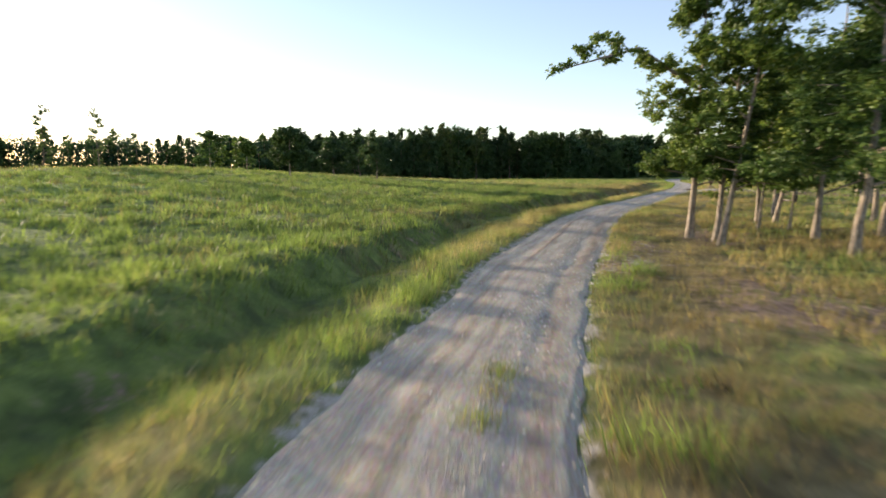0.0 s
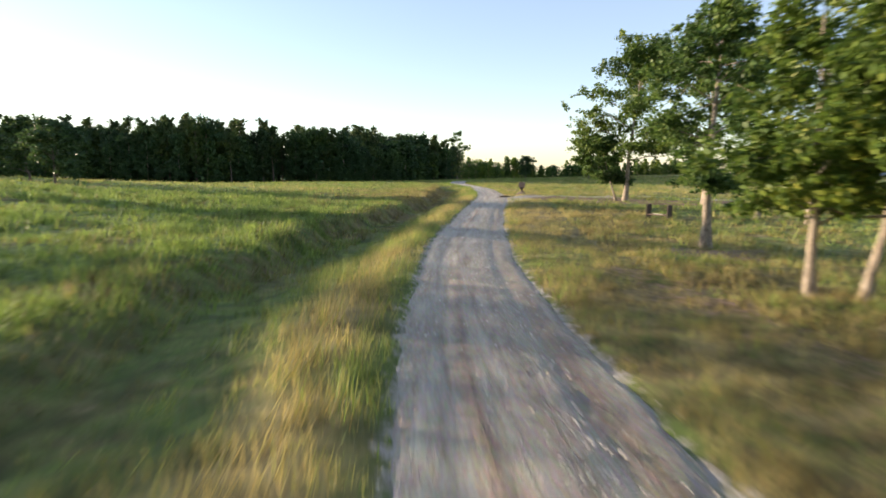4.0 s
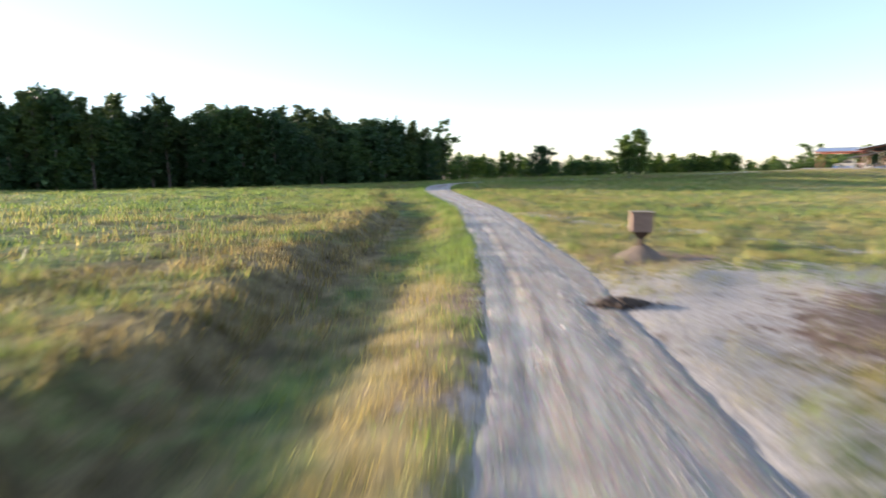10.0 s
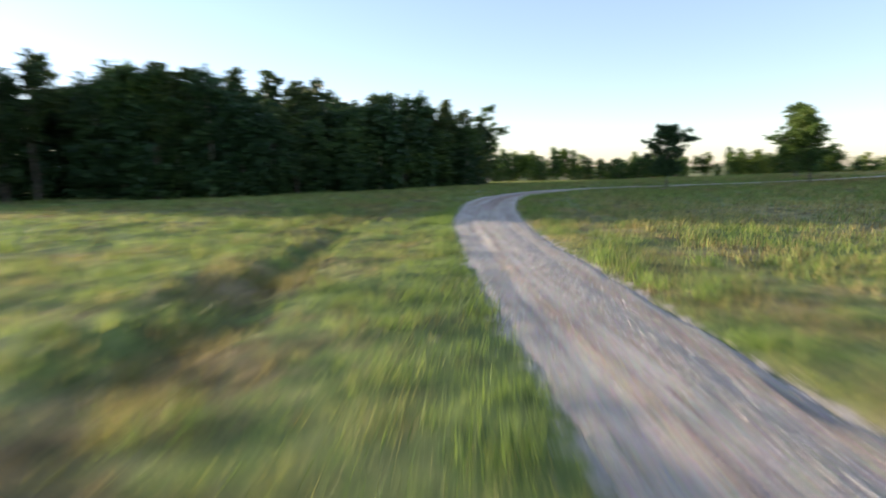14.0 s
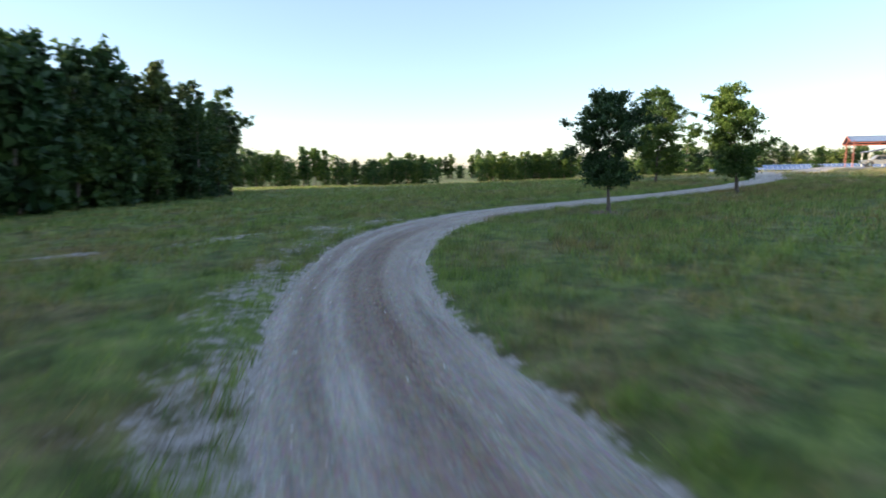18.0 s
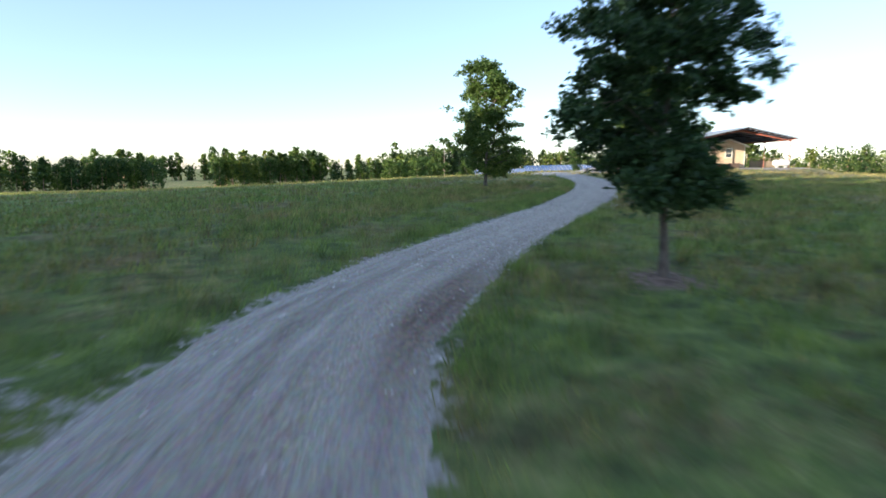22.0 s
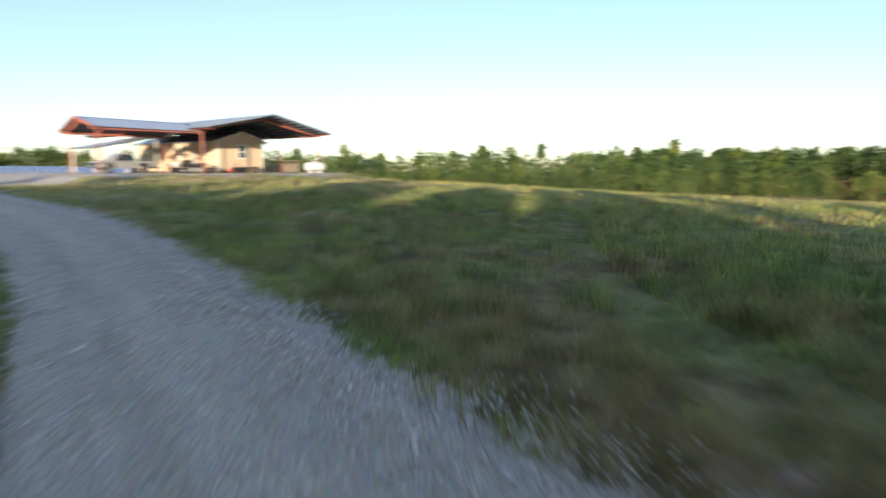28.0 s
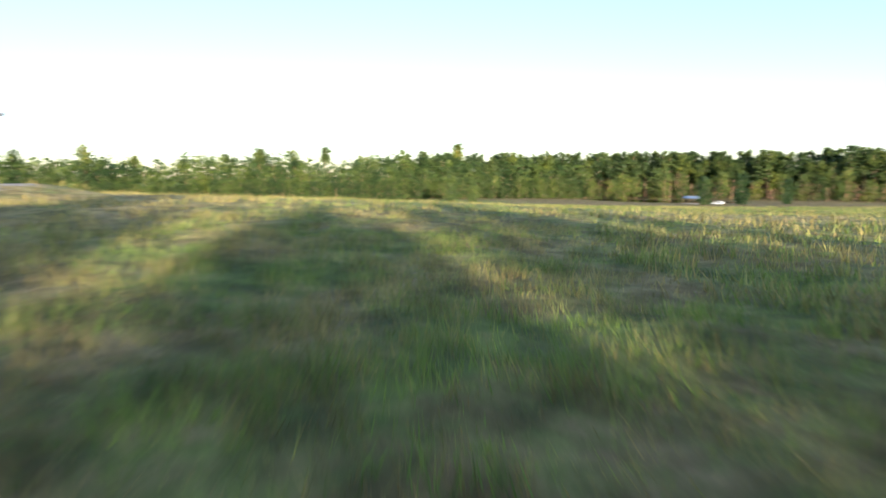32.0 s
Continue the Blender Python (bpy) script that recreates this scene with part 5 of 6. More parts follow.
def pebbles():
    """Loose stones on the road: thick along the right rut and edges, thicker on the last stretch."""
    rng = np.random.default_rng(21)
    n = 30000
    i = (rng.uniform(0, 1, n) ** 0.72 * 0.93 * len(LINE)).astype(int)
    late = LENGTH[i] > 185
    c = np.where(rng.uniform(0, 1, n) < 0.45, 0.30 + rng.normal(0, 0.13, n), np.where(rng.uniform(0, 1, n) < 0.5, rng.choice([-0.93, 0.95], n) + rng.normal(0, 0.09, n), rng.uniform(-1, 1, n)))
    c = np.where(late, np.where(rng.uniform(0, 1, n) < 0.5, 0.95 + rng.normal(0, 0.26, n), rng.uniform(-1.05, 1.1, n)), c)
    keep = (LENGTH[i] < 166) | (LENGTH[i] > 206) | (c < -0.55) | (rng.uniform(0, 1, n) < 0.07)
    i, c, late = i[keep], c[keep], late[keep]
    n = len(i)
    extra = 11000
    i2 = rng.integers(int(207 / 0.4), int(268 / 0.4), extra)
    c2 = np.where(rng.uniform(0, 1, extra) < 0.55, 1.05 + rng.normal(0, 0.24, extra), np.where(rng.uniform(0, 1, extra) < 0.4, -1.0 + rng.normal(0, 0.1, extra), rng.uniform(-1, 1, extra)))
    i, c, late, n = np.r_[i, i2], np.r_[c, c2], np.r_[late, np.ones(extra, bool)], n + extra
    spill = 3200   # stones spilled down the shoulder past the wood's end
    i3 = rng.integers(int(224 / 0.4), int(244 / 0.4), spill)
    c3 = 1.05 + np.abs(rng.normal(0, 0.34, spill))
    i, c, late, n = np.r_[i, i3], np.r_[c, c3], np.r_[late, np.ones(spill, bool)], n + spill
    heap = 800   # gravel dumped beside the grove
    i4 = rng.integers(int(29 / 0.4), int(39 / 0.4), heap)
    c4 = 0.9 + np.abs(rng.normal(0, 0.55, heap))
    i, c, late, n = np.r_[i, i4], np.r_[c, c4], np.r_[late, np.ones(heap, bool)], n + heap
    mouth = 1500   # stones strewn over the mouth of the side track
    i5 = rng.integers(int(JUNCTION[0] / 0.4), int(JUNCTION[1] / 0.4), mouth)
    c5 = 0.95 + np.abs(rng.normal(0, 1.5, mouth))
    i, c, late, n = np.r_[i, i5], np.r_[c, c5], np.r_[late, np.zeros(mouth, bool)], n + mouth
    keep = (c < 1.08) | (LENGTH[i] > 222) | ~late   # none in the grass before the shoulder widens
    i, c, late = i[keep], c[keep], late[keep]
    n = len(i)
    w = HALF[i] * c
    x, y = LINE[i, 0] + SIDE[i, 0] * w + rng.uniform(-0.2, 0.2, n), LINE[i, 1] + SIDE[i, 1] * w + rng.uniform(-0.2, 0.2, n)
    z = land(x, y) - 0.02 + 0.045 * (1 - np.clip(c * c, 0, 1)) - 0.02 * (np.abs(c) > 1) + 0.035 * (c > 1.15) * late
    r = rng.uniform(0.010, 0.026, n) * np.where(rng.uniform(0, 1, n) < 0.05, 1.6, 1.0) * np.where(late, 1.25, 1.0)
    a = rng.uniform(0, 6.28, n)
    V = np.zeros((n, 6, 3))
    for k in range(4):
        rr = r * rng.uniform(0.7, 1.25, n)
        V[:, k] = np.stack([x + rr * np.cos(a + k * 1.5708), y + rr * np.sin(a + k * 1.5708), z + r * rng.uniform(-0.1, 0.35, n)], 1)
    V[:, 4] = np.stack([x, y, z + r * 0.8], 1)
    V[:, 5] = np.stack([x, y, z - r * 0.6], 1)
    base = np.arange(n)[:, None, None] * 6
    tri = np.array([(0, 1, 4), (1, 2, 4), (2, 3, 4), (3, 0, 4), (1, 0, 5), (3, 2, 5)])
    me = link_mesh("loose_stones", V.reshape(-1, 3), (tri[None] + base).reshape(-1, 3), PEBBLE)
    tagged(new("loose_stones", me), "loose pale limestone gravel on the road", "gravel", kind="stuff")


PEBBLE, pnt, pp = blank("limestone_pebbles", 0.9)
pnt.links.new(ramp(pnt, pnt.nodes.new("ShaderNodeNewGeometry").outputs["Random Per Island"], [(0.0, (0.32, 0.265, 0.22)), (0.5, (0.52, 0.455, 0.39)), (1.0, (0.80, 0.74, 0.66))]), pp.inputs["Base Color"])
pebbles()


def part(name, bm, material, parent, label="", smooth_shade=False):
    me = bpy.data.meshes.new(name)
    bm.normal_update()
    bm.to_mesh(me)
    bm.free()
    me.materials.append(material)
    if smooth_shade:
        me.polygons.foreach_set("use_smooth", np.ones(len(me.polygons), bool))
    o = new(name, me)
    o.parent = parent
    if label:
        o["label"] = label
    return o


def box(x0, x1, y0, y1, z0, z1, bevel=0.0, bm=None):
    bm = bm or bmesh.new()
    r = bmesh.ops.create_cube(bm, size=1, matrix=Matrix.Translation(((x0 + x1) / 2, (y0 + y1) / 2, (z0 + z1) / 2)) @ Matrix.Diagonal((x1 - x0, y1 - y0, z1 - z0, 1)))
    if bevel:
        es = list({e for v in r["verts"] for e in v.link_edges})
        bmesh.ops.bevel(bm, geom=es, offset=bevel, segments=2, affect="EDGES", profile=0.7)
    return bm


def bar(a, b, w, h=None, bm=None):
    """A square bar from a to b."""
    bm = bm or bmesh.new()
    a, b = Vector(a), Vector(b)
    q = (b - a).to_track_quat("Y", "Z").to_matrix().to_4x4()
    bmesh.ops.create_cube(bm, size=1, matrix=Matrix.Translation((a + b) / 2) @ q @ Matrix.Diagonal((w, (b - a).length, h or w, 1)))
    return bm


def rod(a, b, r, seg=12, bm=None, r2=None):
    bm = bm or bmesh.new()
    a, b = Vector(a), Vector(b)
    q = (b - a).to_track_quat("Z", "Y").to_matrix().to_4x4()
    bmesh.ops.create_cone(bm, cap_ends=True, segments=seg, radius1=r, radius2=r if r2 is None else r2, depth=(b - a).length, matrix=Matrix.Translation((a + b) / 2) @ q)
    return bm


def prism(profile, depth0, depth1, axis="y"):
    """A profile in (x, z) drawn out along y, or in (y, z) along x."""
    bm = bmesh.new()
    rows = []
    for d in (depth0, depth1):
        rows.append([bm.verts.new((p[0], d, p[1]) if axis == "y" else (d, p[0], p[1])) for p in profile])
    n = len(profile)
    for i in range(n):
        j = (i + 1) % n
        bm.faces.new((rows[0][i], rows[0][j], rows[1][j], rows[1][i]))
    bm.faces.new(rows[0][::-1])
    bm.faces.new(rows[1])
    bmesh.ops.recalc_face_normals(bm, faces=bm.faces)
    return bm


def ribbed(p0, along, across, length, width, pitch=0.3, rib=0.03, thick=0.02):
    """A ribbed metal sheet: p0 corner, ribs run along 'across' (down the slope)."""
    bm = bmesh.new()
    al, ac = Vector(along).normalized(), Vector(across).normalized()
    n = al.cross(ac).normalized()
    if n.z < 0:
        n = -n
    us = []
    k = 0.0
    while k < length - 1e-6:
        for f, h in ((0.0, 0), (0.72, 0), (0.80, rib), (0.92, rib)):
            if k + f * pitch <= length:
                us.append((k + f * pitch, h))
        k += pitch
    us.append((length, 0))
    rows = []
    for w in (0, width):
        rows.append([bm.verts.new(Vector(p0) + al * u + ac * w + n * h) for u, h in us])
    low = []
    for w in (0, width):
        low.append([bm.verts.new(Vector(p0) + al * u + ac * w + n * (h - thick)) for u, h in us])
    for i in range(len(us) - 1):
        bm.faces.new((rows[0][i], rows[0][i + 1], rows[1][i + 1], rows[1][i]))
        bm.faces.new((low[0][i], low[1][i], low[1][i + 1], low[0][i + 1]))
        for a in (0, 1):
            bm.faces.new((rows[a][i], rows[a][i + 1], low[a][i + 1], low[a][i]))
    for a in (0, -1):
        bm.faces.new((rows[0][a], rows[1][a], low[1][a], low[0][a]))
    bmesh.ops.recalc_face_normals(bm, faces=bm.faces)
    return bm


STEEL_RED = surface("red_primed_steel", (0.29, 0.085, 0.055), (0.39, 0.125, 0.085), 2.0, 0.55, 0.0, 25, 0.1, spot=(0.27, 0.10, 0.06))
ROOF_TOP = surface("galvanised_roof_sheet", (0.46, 0.48, 0.51), (0.60, 0.62, 0.65), 0.7, 0.38, 0.75, 14, 0.05)
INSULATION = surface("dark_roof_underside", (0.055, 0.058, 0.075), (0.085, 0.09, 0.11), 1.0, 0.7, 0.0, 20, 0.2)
SIDING = surface("tan_board_siding", (0.52, 0.385, 0.25), (0.60, 0.45, 0.30), 1.2, 0.75, 0.0, 40, 0.1)
TRIM = surface("cream_trim_paint", (0.62, 0.56, 0.45), (0.70, 0.64, 0.53), 1.5, 0.6, 0.0, 30, 0.05)
WOOD = surface("weathered_boards", (0.20, 0.145, 0.095), (0.33, 0.25, 0.165), 3.0, 0.85, 0.0, 35, 0.3)
DARKWOOD = surface("dark_stained_boards", (0.055, 0.035, 0.026), (0.10, 0.065, 0.05), 3.0, 0.85, 0.0, 35, 0.3)
GALV = surface("galvanised_pipe", (0.42, 0.43, 0.44), (0.55, 0.56, 0.57), 3.0, 0.45, 0.8, 30, 0.05)
WHITE_TANK = surface("white_tank_paint", (0.50, 0.49, 0.46), (0.58, 0.57, 0.54), 1.5, 0.5, 0.0, 25, 0.03, spot=(0.55, 0.52, 0.47))
TRUCK_PAINT = surface("silver_beige_car_paint", (0.44, 0.41, 0.37), (0.48, 0.45, 0.41), 1.0, 0.28, 0.55, 40, 0.02)
WHITE_PAINT = surface("white_car_paint", (0.68, 0.68, 0.68), (0.74, 0.74, 0.74), 1.0, 0.3, 0.0, 40, 0.02)
BLACK = surface("black_plastic", (0.018, 0.018, 0.02), (0.035, 0.035, 0.037), 5.0, 0.6, 0.0, 50, 0.1)
RUBBER = surface("tyre_rubber", (0.015, 0.015, 0.016), (0.03, 0.03, 0.03), 6.0, 0.85, 0.0, 60, 0.2)
CHROME = surface("bright_metal", (0.55, 0.55, 0.56), (0.68, 0.68, 0.69), 3.0, 0.22, 1.0, 40, 0.02)
RED_PAINT = surface("red_mower_paint", (0.34, 0.025, 0.02), (0.45, 0.04, 0.03), 3.0, 0.4, 0.0, 40, 0.05)
BROWN_BOX = surface("brown_storage_plastic", (0.075, 0.05, 0.036), (0.12, 0.085, 0.062), 3.0, 0.6, 0.0, 40, 0.1)
# cells coloured pale blue to carry the sky's reflection in the glass
SOLAR = surface("sky_sheen_solar_cells", (0.40, 0.46, 0.56), (0.48, 0.54, 0.64), 2.0, 0.2, 0.7, 30, 0.0)
CANVAS = surface("olive_drab_paint", (0.09, 0.085, 0.045), (0.13, 0.12, 0.07), 3.0, 0.6, 0.0, 40, 0.1)
BLUE_ROOF = surface("blue_grey_roof_sheet", (0.28, 0.36, 0.48), (0.36, 0.44, 0.56), 0.8, 0.4, 0.4, 14, 0.05)
FEED_WOOD = surface("pinkish_feeder_boards", (0.22, 0.14, 0.105), (0.36, 0.25, 0.19), 3.0, 0.85, 0.0, 30, 0.3)
SOIL = surface("bare_clay_soil", (0.13, 0.095, 0.07), (0.24, 0.18, 0.135), 1.5, 0.95, 0.0, 16, 0.5, 0.04)
STONE = surface("pale_limestone", (0.40, 0.38, 0.36), (0.62, 0.60, 0.57), 6.0, 0.9, 0.0, 30, 0.3)
glass, gnt, gp = blank("window_glass", 0.06)
gp.inputs["Base Color"].default_value = (0.035, 0.045, 0.055, 1)
gp.inputs["Specular IOR Level"].default_value = 0.8


def frame_at(name, x, y, z, turn, label, category, group=""):
    e = new(name)
    e.matrix_basis = pose(x, y, z, 0, 0, turn)
    return tagged(e, label, category, group)


HOUSE_TURN = math.degrees(math.atan2(HR[1], HR[0]))


def house_frame(name, r, d, turn, label, category, group="", z=PAD_Z):
    q = HO + HR * r + HD * d
    return frame_at(name, q[0], q[1], z, HOUSE_TURN + turn, label, category, group)


# pole barn roof: a main gable and a wing to its side
def pole_barn():
    b = house_frame("pole_barn", 0, 0, 0, "open pole barn with red steel frame and galvanised gable roofs", "barn")
    RW, RID, EAV, DEP, MID = 15.3, 5.86, 4.22, 27.0, 7.65
    sl = math.hypot(MID, RID - EAV)
    roof = part("main_roof", ribbed((0, 0, EAV), (0, 1, 0), (MID, 0, RID - EAV), DEP, sl), ROOF_TOP, b)
    part("roof_slope", ribbed((RW, 0, EAV), (0, 1, 0), (MID - RW, 0, RID - EAV), DEP, math.hypot(RW - MID, RID - EAV)), ROOF_TOP, roof)
    part("roof_lining", prism([(0.15, EAV - 0.02), (MID, RID - 0.07), (RW - 0.15, EAV - 0.02), (RW - 0.15, EAV - 0.06), (MID, RID - 0.11), (0.15, EAV - 0.06)], 0.12, DEP), INSULATION, roof, "dark insulated roof underside")
    part("ridge_cap", prism([(MID - 0.3, RID - 0.03), (MID, RID + 0.06), (MID + 0.3, RID - 0.03), (MID, RID + 0.04)], -0.03, DEP), ROOF_TOP, roof)
    for sx in (0, 1):
        a, c = ((0, EAV), (MID, RID)) if sx == 0 else ((RW, EAV), (MID, RID))
        part("gable_trim", bar((a[0], -0.04, a[1] + 0.02), (c[0], -0.04, c[1] + 0.02), 0.04, 0.16), ROOF_TOP, roof)
    for k in range(8):
        for side in (0, 1):
            f = (k + 0.5) / 8
            x = MID * f if side == 0 else RW - (RW - MID) * f
            z = EAV + (RID - EAV) * f - 0.17
            # purlins above the eave take the dark underside colour, not red
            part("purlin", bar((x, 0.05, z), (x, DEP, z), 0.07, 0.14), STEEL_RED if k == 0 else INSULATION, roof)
    for d in (2.2, 9.3, 16.4, 23.5):
        # rafters behind the front one take the dark underside colour as well
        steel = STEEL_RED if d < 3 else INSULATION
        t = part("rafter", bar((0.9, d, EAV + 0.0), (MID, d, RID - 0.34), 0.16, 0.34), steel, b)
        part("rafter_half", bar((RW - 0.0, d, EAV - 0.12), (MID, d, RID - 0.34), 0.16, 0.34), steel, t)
        part("haunch", prism([(0.75, EAV - 0.25), (2.0, EAV + 0.1), (0.75, EAV + 0.02)], d - 0.08, d + 0.08), STEEL_RED, t)
        part("haunch", prism([(RW + 0.1, EAV - 0.28), (RW - 1.2, EAV + 0.05), (RW + 0.1, EAV + 0.0)], d - 0.08, d + 0.08), STEEL_RED, t)
        for x in (1.05, RW):
            if x > 2 or d < 12:
                p = part("post", rod((x, d, 0), (x, d, EAV - 0.1), 0.085 if x < 2 else 0.055, 12), STEEL_RED, b)
                part("base_plate", box(x - 0.16, x + 0.16, d - 0.16, d + 0.16, 0, 0.025), STEEL_RED, p)
    part("eave_beam", bar((1.05, 0.3, EAV - 0.08), (1.05, DEP, EAV - 0.08), 0.12, 0.26), STEEL_RED, b)
    part("eave_beam", bar((RW - 0.05, 2.0, EAV - 0.1), (RW - 0.05, DEP, EAV - 0.1), 0.1, 0.2), STEEL_RED, b)
    # wing
    WR, D0, DR, D1, ZF, ZR, ZB = -8.6, 2.2, 5.9, 9.3, 3.92, 4.85, 3.7
    wing = part("wing_roof", ribbed((WR, D0, ZF), (1, 0, 0), (0, DR - D0, ZR - ZF), 9.6, math.hypot(DR - D0, ZR - ZF)), ROOF_TOP, b)
    part("roof_slope", ribbed((WR, D1, ZB), (1, 0, 0), (0, DR - D1, ZR - ZB), 10.5, math.hypot(DR - D1, ZR - ZB)), ROOF_TOP, wing)
    part("roof_lining", prism([(D0 + 0.1, ZF - 0.03), (DR, ZR - 0.07), (D1 - 0.1, ZB - 0.03), (D1 - 0.1, ZB - 0.07), (DR, ZR - 0.11), (D0 + 0.1, ZF - 0.07)], WR + 0.1, 1.0, "x"), INSULATION, wing, "dark insulated roof underside")
    part("ridge_cap", prism([(DR - 0.3, ZR - 0.05), (DR, ZR + 0.06), (DR + 0.3, ZR - 0.05), (DR, ZR + 0.03)], WR - 0.03, 1.6, "x"), ROOF_TOP, wing)
    part("front_beam", bar((WR, D0 + 0.35, ZF - 0.12), (1.3, D0 + 0.2, ZF - 0.05), 0.12, 0.24), STEEL_RED, wing)
    part("back_beam", bar((WR, D1 - 0.4, ZB - 0.12), (1.0, D1 - 0.4, ZB - 0.12), 0.12, 0.22), STEEL_RED, wing)
    for x in (-8.05, -3.5):
        t = part("rafter", bar((x, D0 + 0.1, ZF - 0.06), (x, DR, ZR - 0.26), 0.14, 0.26), STEEL_RED, wing)
        part("rafter_half", bar((x, D1 - 0.1, ZB - 0.06), (x, DR, ZR - 0.26), 0.14, 0.26), STEEL_RED, t)
    part("verge_trim", bar((WR, D0, ZF), (WR, DR, ZR), 0.04, 0.2), STEEL_RED, wing)
    part("verge_trim", bar((WR, D1, ZB), (WR, DR, ZR), 0.04, 0.2), STEEL_RED, wing)
    for x, d, z in ((-8.05, 2.7, ZF - 0.1), (-8.05, 8.5, ZB - 0.05)):
        p = part("post", rod((x, d, 0), (x, d, z), 0.075, 12), STEEL_RED, b)
        part("base_plate", box(x - 0.15, x + 0.15, d - 0.15, d + 0.15, 0, 0.025), STEEL_RED, p)
        part("knee_brace", bar((x + 0.05, d, z - 0.45), (x + 0.6, d, z - 0.05), 0.07), STEEL_RED, p)


pole_barn()


def lean_to():
    e = house_frame("lean_to_shed", 0, 0, 0, "low sloping metal shelter on pale posts behind the barn", "shed")
    roof = part("roof", ribbed((-4.0, 14, 2.55), (0, 1, 0), (7.0, 0, 1.45), 6.5, math.hypot(7.0, 1.45)), ROOF_TOP, e)
    part("roof_lining", prism([(-4.0, 2.50), (3.0, 3.95), (3.0, 3.90), (-4.0, 2.45)], 14.05, 20.4), INSULATION, roof)
    part("fascia", bar((-4.0, 13.97, 2.5), (3.0, 13.97, 3.95), 0.05, 0.18), INSULATION, roof)
    for x, z in ((-3.7, 2.45), (-0.6, 3.1), (2.6, 3.75)):
        for d in (14.4, 20.0):
            part("post", bar((x, d, 0), (x, d, z), 0.14), TRIM, e)


lean_to()


def window(parent, w, h, m):
    """A sash window with trim, in the plane y = 0 facing -y, placed by m."""
    fr = part("window", box(-w / 2, w / 2, -0.02, 0.03, -h / 2, h / 2), glass, parent, "double-hung window with cream trim")
    fr.matrix_local = m
    for x0, x1, z0, z1 in ((-w / 2 - 0.14, -w / 2, -h / 2 - 0.14, h / 2 + 0.16), (w / 2, w / 2 + 0.14, -h / 2 - 0.14, h / 2 + 0.16),
                           (-w / 2, w / 2, h / 2, h / 2 + 0.16), (-w / 2, w / 2, -h / 2 - 0.14, -h / 2)):
        part("trim_board", box(x0, x1, -0.07, 0.01, z0, z1, 0.008), TRIM, fr)
    part("meeting_rail", box(-w / 2, w / 2, -0.045, -0.005, -0.03, 0.03), TRIM, fr)
    for x0, x1 in ((-w / 2, -w / 2 + 0.05), (w / 2 - 0.05, w / 2)):
        part("sash_stile", box(x0, x1, -0.04, -0.005, -h / 2, h / 2), TRIM, fr)


def cabin():
    c = house_frame("cabin", 5.5, 7.0, 0, "tan board-sided cabin with cream trim under the barn roof", "cabin")
    W, D, EAVE, PEAK = 5.5, 18.0, 3.42, 4.3
    wall = part("wall", prism([(0, 0.12), (W, 0.12), (W, EAVE), (W / 2, PEAK), (0, EAVE)], 0, D), SIDING, c)
    for k in range(18):
        x = 0.15 + k * 0.305
        top = EAVE + (PEAK - EAVE) * (1 - abs(x - W / 2) / (W / 2)) - 0.06
        part("batten", box(x - 0.02, x + 0.02, -0.014, 0.002, 0.14, top), SIDING, wall)
    for k in range(58):
        y = 0.2 + k * 0.305
        part("batten", box(-0.014, 0.002, y - 0.02, y + 0.02, 0.14, EAVE - 0.04), SIDING, wall)
    roof = part("roof", prism([(-0.38, EAVE - 0.13), (W / 2, PEAK + 0.05), (W + 0.38, EAVE - 0.13), (W + 0.38, EAVE - 0.05), (W / 2, PEAK + 0.14), (-0.38, EAVE - 0.05)], -0.45, D + 0.3), ROOF_TOP, c)
    for a in (-0.38, W + 0.38):
        part("barge_board", bar((a, -0.47, EAVE - 0.1), (W / 2, -0.47, PEAK + 0.08), 0.04, 0.2), TRIM, roof)
    part("eave_box", box(W + 0.05, W + 0.42, -0.47, -0.1, EAVE - 0.28, EAVE - 0.08, 0.01), TRIM, roof)
    for x in (-0.02, W - 0.16):
        part("corner_board", box(x, x + 0.18, -0.03, 0.0, 0.1, EAVE - 0.02, 0.006), TRIM, c)
    part("corner_board", box(-0.03, 0.0, 0.0, 0.18, 0.1, EAVE - 0.02, 0.006), TRIM, c)
    part("downpipe", rod((0.62, -0.08, 0.1), (0.62, -0.08, EAVE - 0.1), 0.05, 10), BROWN_BOX, c, "dark brown downpipe")
    part("skirt", box(0.05, W - 0.05, 0.03, D - 0.05, 0.0, 0.14), DARKWOOD, c)
    window(c, 0.95, 1.25, Matrix.Translation((W / 2 + 0.18, -0.004, 2.27)))
    for y, w, h, z in ((2.6, 0.7, 1.1, 2.3), (7.0, 0.8, 1.2, 2.2), (8.6, 0.8, 1.2, 2.2), (13.2, 0.9, 1.2, 2.2), (15.6, 0.9, 1.2, 2.2)):
        window(c, w, h, Matrix.Translation((-0.004, y, z)) @ pose(0, 0, 0, 0, 0, -90))
    door = part("door", box(-0.05, 0.0, 4.3, 5.25, 0.25, 2.3, 0.01), TRIM, c, "cream panelled door")
    for z0, z1 in ((0.45, 1.1), (1.25, 2.1)):
        part("panel", box(-0.065, -0.045, 4.45, 5.1, z0, z1, 0.01), TRIM, door)
    part("door_knob", rod((-0.05, 4.38, 1.25), (-0.12, 4.38, 1.25), 0.03, 8), CHROME, door)
    porch = part("porch_deck", box(-1.5, -0.04, 3.6, 6.2, 0.0, 0.24), WOOD, c, "weathered timber porch deck")
    for y in (3.7, 6.1):
        part("porch_post", bar((-1.4, y, 0.24), (-1.4, y, 2.9), 0.1), STEEL_RED, porch)


cabin()


